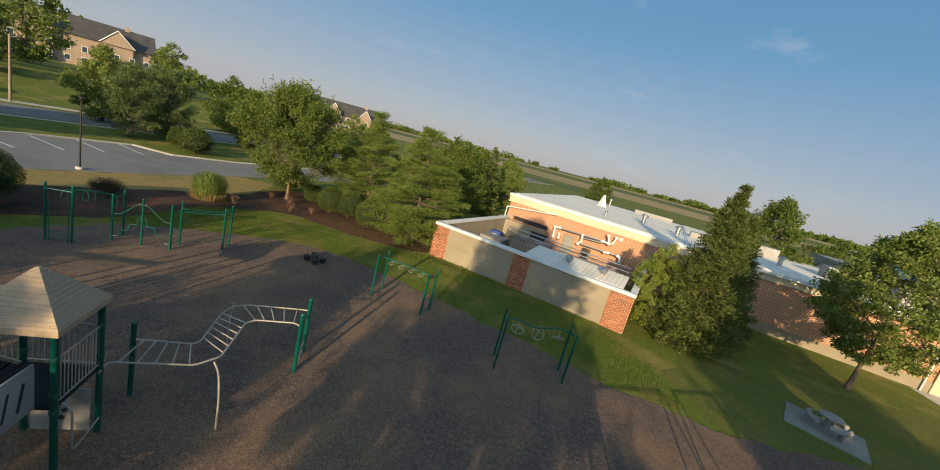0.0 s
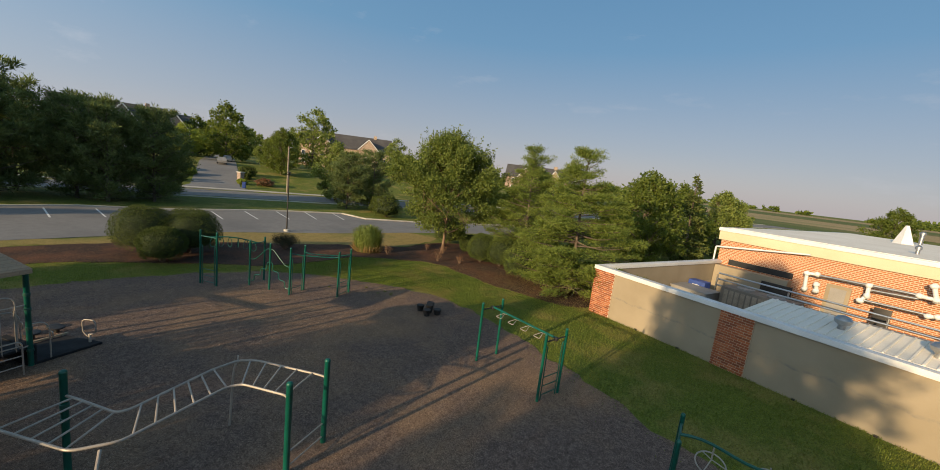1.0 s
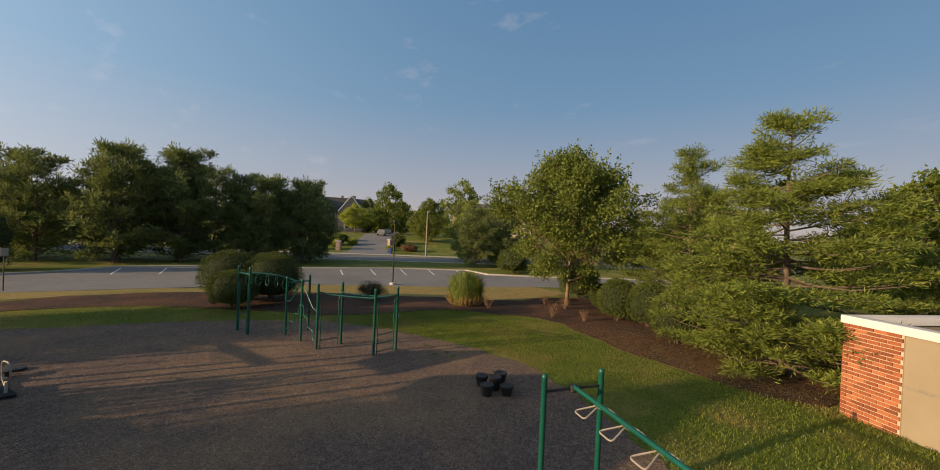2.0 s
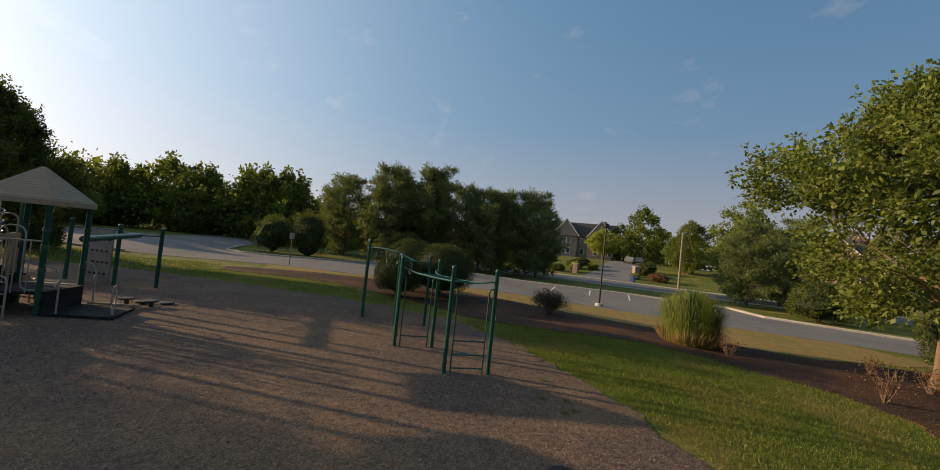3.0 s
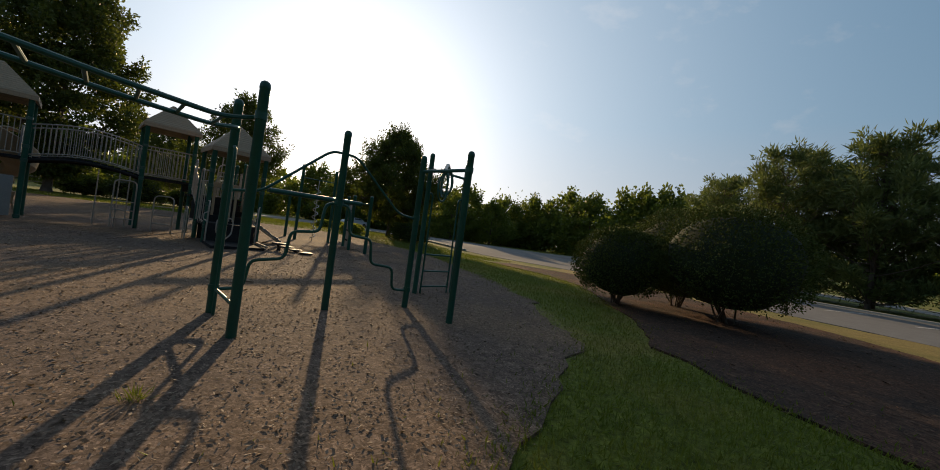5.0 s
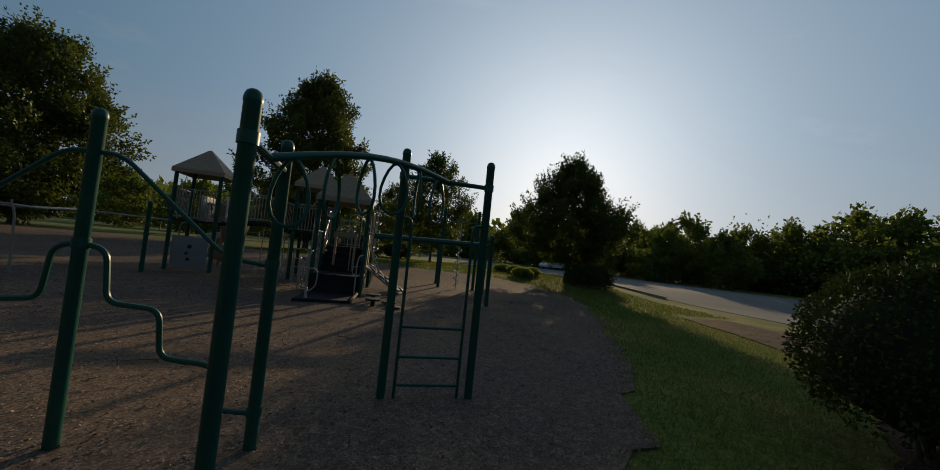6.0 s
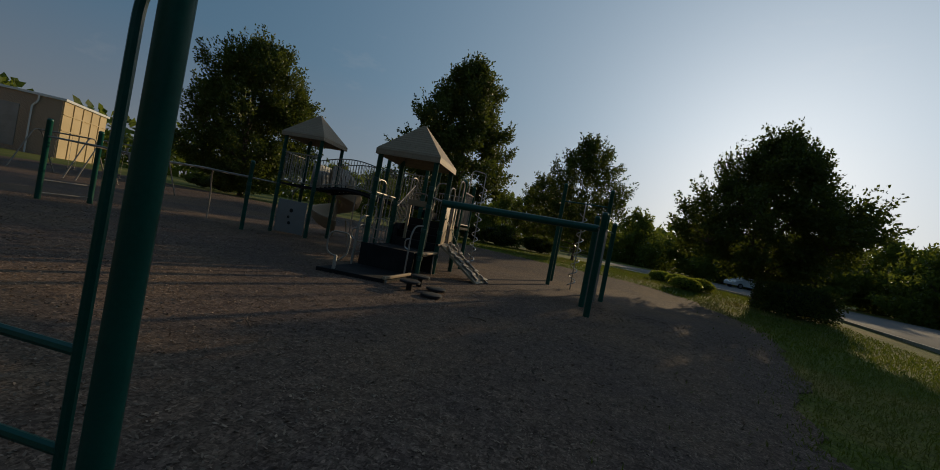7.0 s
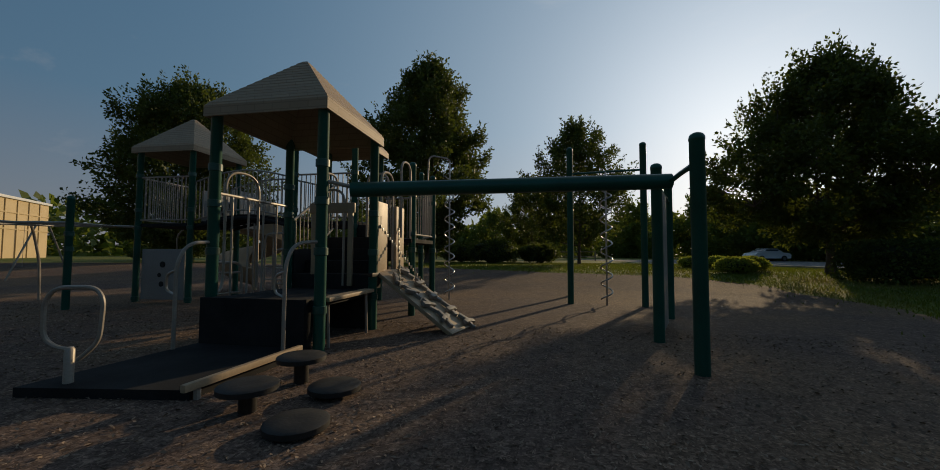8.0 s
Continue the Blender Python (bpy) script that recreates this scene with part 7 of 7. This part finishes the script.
def house(at, rz, w, d, h, rise, label, wings=2, mat=M_BRICKBROWN, storeys=2, gable_share=0.42, steep=0.75):
    t = thing("house", label, "house", (*at, land(*at)), rz, group="houses")
    part("wall", slab(-w / 2, w / 2, -d / 2, d / 2, -1.5, h), mat, t)

    def gable(x0, x1, y0, y1, z, r, along):
        bm = B()
        o = 0.5
        if along == "x":
            pts = [(x0 - o, y0 - o, z), (x1 + o, y0 - o, z), (x1 + o, y1 + o, z), (x0 - o, y1 + o, z), (x0 - o, (y0 + y1) / 2, z + r), (x1 + o, (y0 + y1) / 2, z + r)]
            fs = [(0, 1, 5, 4), (2, 3, 4, 5), (0, 4, 3), (1, 2, 5), (0, 3, 2, 1)]
        else:
            pts = [(x0 - o, y0 - o, z), (x1 + o, y0 - o, z), (x1 + o, y1 + o, z), (x0 - o, y1 + o, z), ((x0 + x1) / 2, y0 - o, z + r), ((x0 + x1) / 2, y1 + o, z + r)]
            fs = [(1, 2, 5, 4), (3, 0, 4, 5), (0, 1, 4), (2, 3, 5), (0, 3, 2, 1)]
        vs = [bm.verts.new(p) for p in pts]
        for f in fs:
            bm.faces.new([vs[i] for i in f])
        return bm

    part("roof", gable(-w / 2, w / 2, -d / 2, d / 2, h, rise, "x"), M_SHINGLE, t, "dark shingle roof", smooth=False)
    for i in range(wings):
        x = -w / 2 + w * (i + 0.5) / wings
        gw = w / wings * gable_share
        part("gable_wall", slab(x - gw / 2, x + gw / 2, -d / 2 - 1.6, -d / 2, -1.5, h), mat, t)
        part("gable_roof", gable(x - gw / 2, x + gw / 2, -d / 2 - 1.6, 0, h + 0.03, rise * steep, "y"), M_SHINGLE, t, smooth=False)
        bm = B()
        vs = [bm.verts.new(p) for p in ((x - gw / 2, -d / 2 - 2.13, h), (x + gw / 2, -d / 2 - 2.13, h), (x, -d / 2 - 2.13, h + rise * (steep - 0.03)))]
        bm.faces.new(vs)
        part("gable_infill", bm, mat, t, smooth=False)
        for s in (-1, 1):
            part("bargeboard", tube(B(), [(x + s * (gw / 2 + 0.4), -d / 2 - 2.2, h + 0.05), (x, -d / 2 - 2.2, h + rise * (steep + 0.02))], 0.17, 4), M_WHITE, t, "white bargeboard")
    gw_half = w / wings * gable_share / 2
    cols = max(4, int(w / 3.2))
    for s in range(storeys):
        for k in range(cols):
            x = -w / 2 + w * (k + 0.5) / cols
            inwing = any(abs(x - (-w / 2 + w * (i + 0.5) / wings)) < gw_half + 0.7 for i in range(wings))
            y = -d / 2 - (1.6 if inwing else 0)
            wn_ = part("window", slab(x - 0.65, x + 0.65, y - 0.08, y + 0.02, 0.9 + 3 * s, 2.6 + 3 * s), M_WHITE, t)
            part("pane", slab(x - 0.5, x + 0.5, y - 0.1, y - 0.08, 1.05 + 3 * s, 2.45 + 3 * s), M_GLASS, wn_)
    part("chimney", slab(w * 0.3, w * 0.3 + 1.2, -0.6, 0.6, h, h + rise + 0.9), mat, t)
    return t


house((-86.0, 121.0), 33, 34, 14, 8.0, 5.5, "large brown brick house with dark gabled roof and white trim")
house((-13.0, 150.0), 20, 24, 12, 6.0, 5.0, "brick house with dark roof behind the trees")
house((-150.0, 76.0), 65, 30, 14, 8.0, 6.5, "large brick house with gabled roof by the side street")
house((-98.2, 54.2), 65.6, 19, 12, 5.9, 4.6, "tan brick house with steep front gables beside the side street", mat=M_BRICKTAN, gable_share=0.7, steep=1.05)

# ---------------------------------------------------------------- street furniture

lamp = thing("street_lamp", "dark bronze parking lot lamp post on a concrete base", "lamp post", (-11.31, 12.78, gz(12.78)))
part("base", lathe(B(), [(0.25, -0.1), (0.25, 0.16), (0.22, 0.2), (0.06, 0.2)], 16), M_CONCRETE, lamp)
part("pole", lathe(B(), [(0.062, 0.15), (0.046, 5.0), (0.042, 5.1)], 10), M_POLE, lamp)
part("lamp_head", lathe(B(), [(0.08, 5.02), (0.17, 5.05), (0.18, 5.1), (0.1, 5.13), (0.1, 5.2), (0.18, 5.23), (0.18, 5.29), (0.05, 5.33)], 16), M_POLE, lamp)
pole = thing("utility_pole", "pale wooden street light pole beside the street", "pole", (-36.3, 38.6, gz(38)))
part("pole", lathe(B(), [(0.16, -0.2), (0.11, 7.9), (0.05, 7.95)], 10), M_WOODPOLE, pole)
part("lamp_arm", tube(B(), [(0, 0, 7.6), (0.8, -0.4, 7.8)], 0.035, 7), M_STEEL, pole)
part("lamp_head", box(B(), (0.5, 0.22, 0.12), (0.95, -0.47, 7.8), -26, 0.04), M_STEEL, pole)
sg = thing("road_sign", "small rectangular sign on a thin post by the lot", "sign", (-19.4, -8.0, gz(-8)))
part("post", tube(B(), [(0, 0, -0.1), (0, 0, 2.5)], 0.03, 6), M_POLE, sg)
part("plate", box(B(), (0.04, 0.32, 0.46), (0.04, 0, 2.2), 20, 0.008), M_MACHINE, sg)
mon = thing("entrance_pillar", "tan brick entrance pillar among shrubs at the side street", "pillar", (-48.9, 40.3, land(-48.9, 40.3)), group="entrance pillars")
part("shaft", slab(-0.42, 0.42, -0.42, 0.42, -0.2, 1.6, 0.03), M_BRICKTAN, mon)
part("cap", slab(-0.52, 0.52, -0.52, 0.52, 1.6, 1.76, 0.03), M_CONCRETE, mon)
copy_thing(mon, pose(-51.2, 30.3, land(-51.2, 30.3), 0, 0, 50))
bin_ = thing("wheeled_bin", "dark blue wheeled bin standing by the kerb", "bin", (-43.2, 36.1, land(-43.2, 36.1)), 40)
part("body", box(B(), (0.55, 0.6, 0.95), (0, 0, 0.5), 0, 0.05), M_BLUE, bin_)
part("lid", box(B(), (0.6, 0.66, 0.08), (0, 0, 1.0), 0, 0.03), M_BLUE, bin_)


def car(at, rz, label, paint=M_CARWHITE):
    t = thing("car", label, "car", at, rz, group="parked cars")
    bm = B()
    prof = [(-2.2, 0.35), (-2.25, 0.75), (-2.0, 0.95), (-1.3, 1.0), (-0.7, 1.42), (0.6, 1.45), (1.3, 1.02), (2.0, 0.9), (2.25, 0.65), (2.2, 0.35)]
    rows = []
    for y, s in ((-0.85, 0.93), (-0.88, 1.0), (0.88, 1.0), (0.85, 0.93)):
        rows.append([bm.verts.new((x, y * (0.82 if z > 1.2 else 1.0), 0.35 + (z - 0.35) * s)) for x, z in prof])
    for a, b in zip(rows[:-1], rows[1:]):
        for k in range(len(prof) - 1):
            bm.faces.new((a[k], a[k + 1], b[k + 1], b[k]))
    bm.faces.new(rows[0][::-1])
    bm.faces.new(rows[-1])
    part("body", bm, paint, t)
    for s in (-1, 1):
        part("side_window", box(B(), (1.5, 0.04, 0.32), (0.0, 0.755 * s, 1.2), 0, 0.02), M_GLASS, t)
        for x in (-1.35, 1.4):
            w = part("wheel", tube(B(), [(x, 0.72 * s, 0.33), (x, 0.92 * s, 0.33)], 0.33, 16), M_RUBBER, t)
            part("rim", tube(B(), [(x, 0.9 * s, 0.33), (x, 0.935 * s, 0.33)], 0.2, 12), M_STEEL, w)
        part("headlight", box(B(), (0.1, 0.3, 0.14), (2.16, 0.6 * s, 0.72), 0, 0.03), M_WHITE, t)
    part("windscreen", box(B(), (0.05, 1.35, 0.5), m=pose(1.0, 0, 1.22, 0, -58, 0), bevel=0.02), M_GLASS, t)
    return t


car((-26.0, -55.8, gz(-55)), 20, "white hatchback car parked on the street")
car((-65.0, 49.4, land(-65, 49.4) + 0.05), 141, "grey car parked on the side street", M_MACHINE)
car((-72.5, 56.8, land(-72.5, 56.8) + 0.05), 141, "silver car parked on the side street", M_MACHINE)


def rail_fence(a, b, n):
    f = thing("rail_fence", "weathered wooden post-and-rail fence along the street", "fence")
    a, b = Vector((*a, gz(a[1]))), Vector((*b, gz(b[1])))
    for i in range(n + 1):
        p = a.lerp(b, i / n)
        part("fence_post", box(B(), (0.12, 0.12, 1.25), (p.x, p.y, p.z + 0.6), 0, 0.015), M_WOODPOLE, f)
    for i in range(n):
        p, q = a.lerp(b, i / n), a.lerp(b, (i + 1) / n)
        for z in (0.5, 1.0):
            part("fence_rail", tube(B(), [p + Vector((0, 0, z)), q + Vector((0, 0, z))], 0.045, 6), M_WOODPOLE, f)


rail_fence((-7.0, -50.0), (34.0, -62.0), 16)

# ---------------------------------------------------------------- bricks of the yard piers

brick_me = finish("brick", box(B(), (0.256, 0.045, 0.08), (0, 0, 0)), M_BRICK, False)
for n, (x0, x1) in enumerate(PIERS):
    pier = part("brick_pier", slab(x0, x1, 0.0, 0.3, -0.3, 2.55), M_MORTAR, yard, "orange-red brick pier with pale joints")
    rest = B()
    for r in range(24):
        z = 0.04 + 0.1055 * r
        x = x0 + 0.01 - (0.14 if r % 2 else 0)
        while x < x1 - 0.02:
            a, b = max(x, x0 + 0.004), min(x + 0.262, x1 - 0.004)
            if b - a > 0.05:
                if b - a > 0.255:
                    o = new("brick", brick_me)
                    o.parent = pier
                    o.location = ((a + b) / 2, -0.006, z + 0.043)
                else:
                    box(rest, (b - a, 0.045, 0.086), ((a + b) / 2, -0.006, z + 0.043))
            x += 0.28
    tagged(part("brickwork", rest, M_BRICK, pier, smooth=False), kind="stuff")
# brick returns at the outer corners
for x, w in ((-0.004, -1), (14.734, 1)):
    side = B()
    for r in range(24):
        for k in range(5):
            box(side, (0.04, 0.262, 0.086), (x + 0.01 * w, 0.16 + 0.28 * k + (0.14 if r % 2 else 0), 0.083 + 0.1055 * r))
    tagged(part("brickwork", side, M_BRICK, yard, smooth=False), kind="stuff")
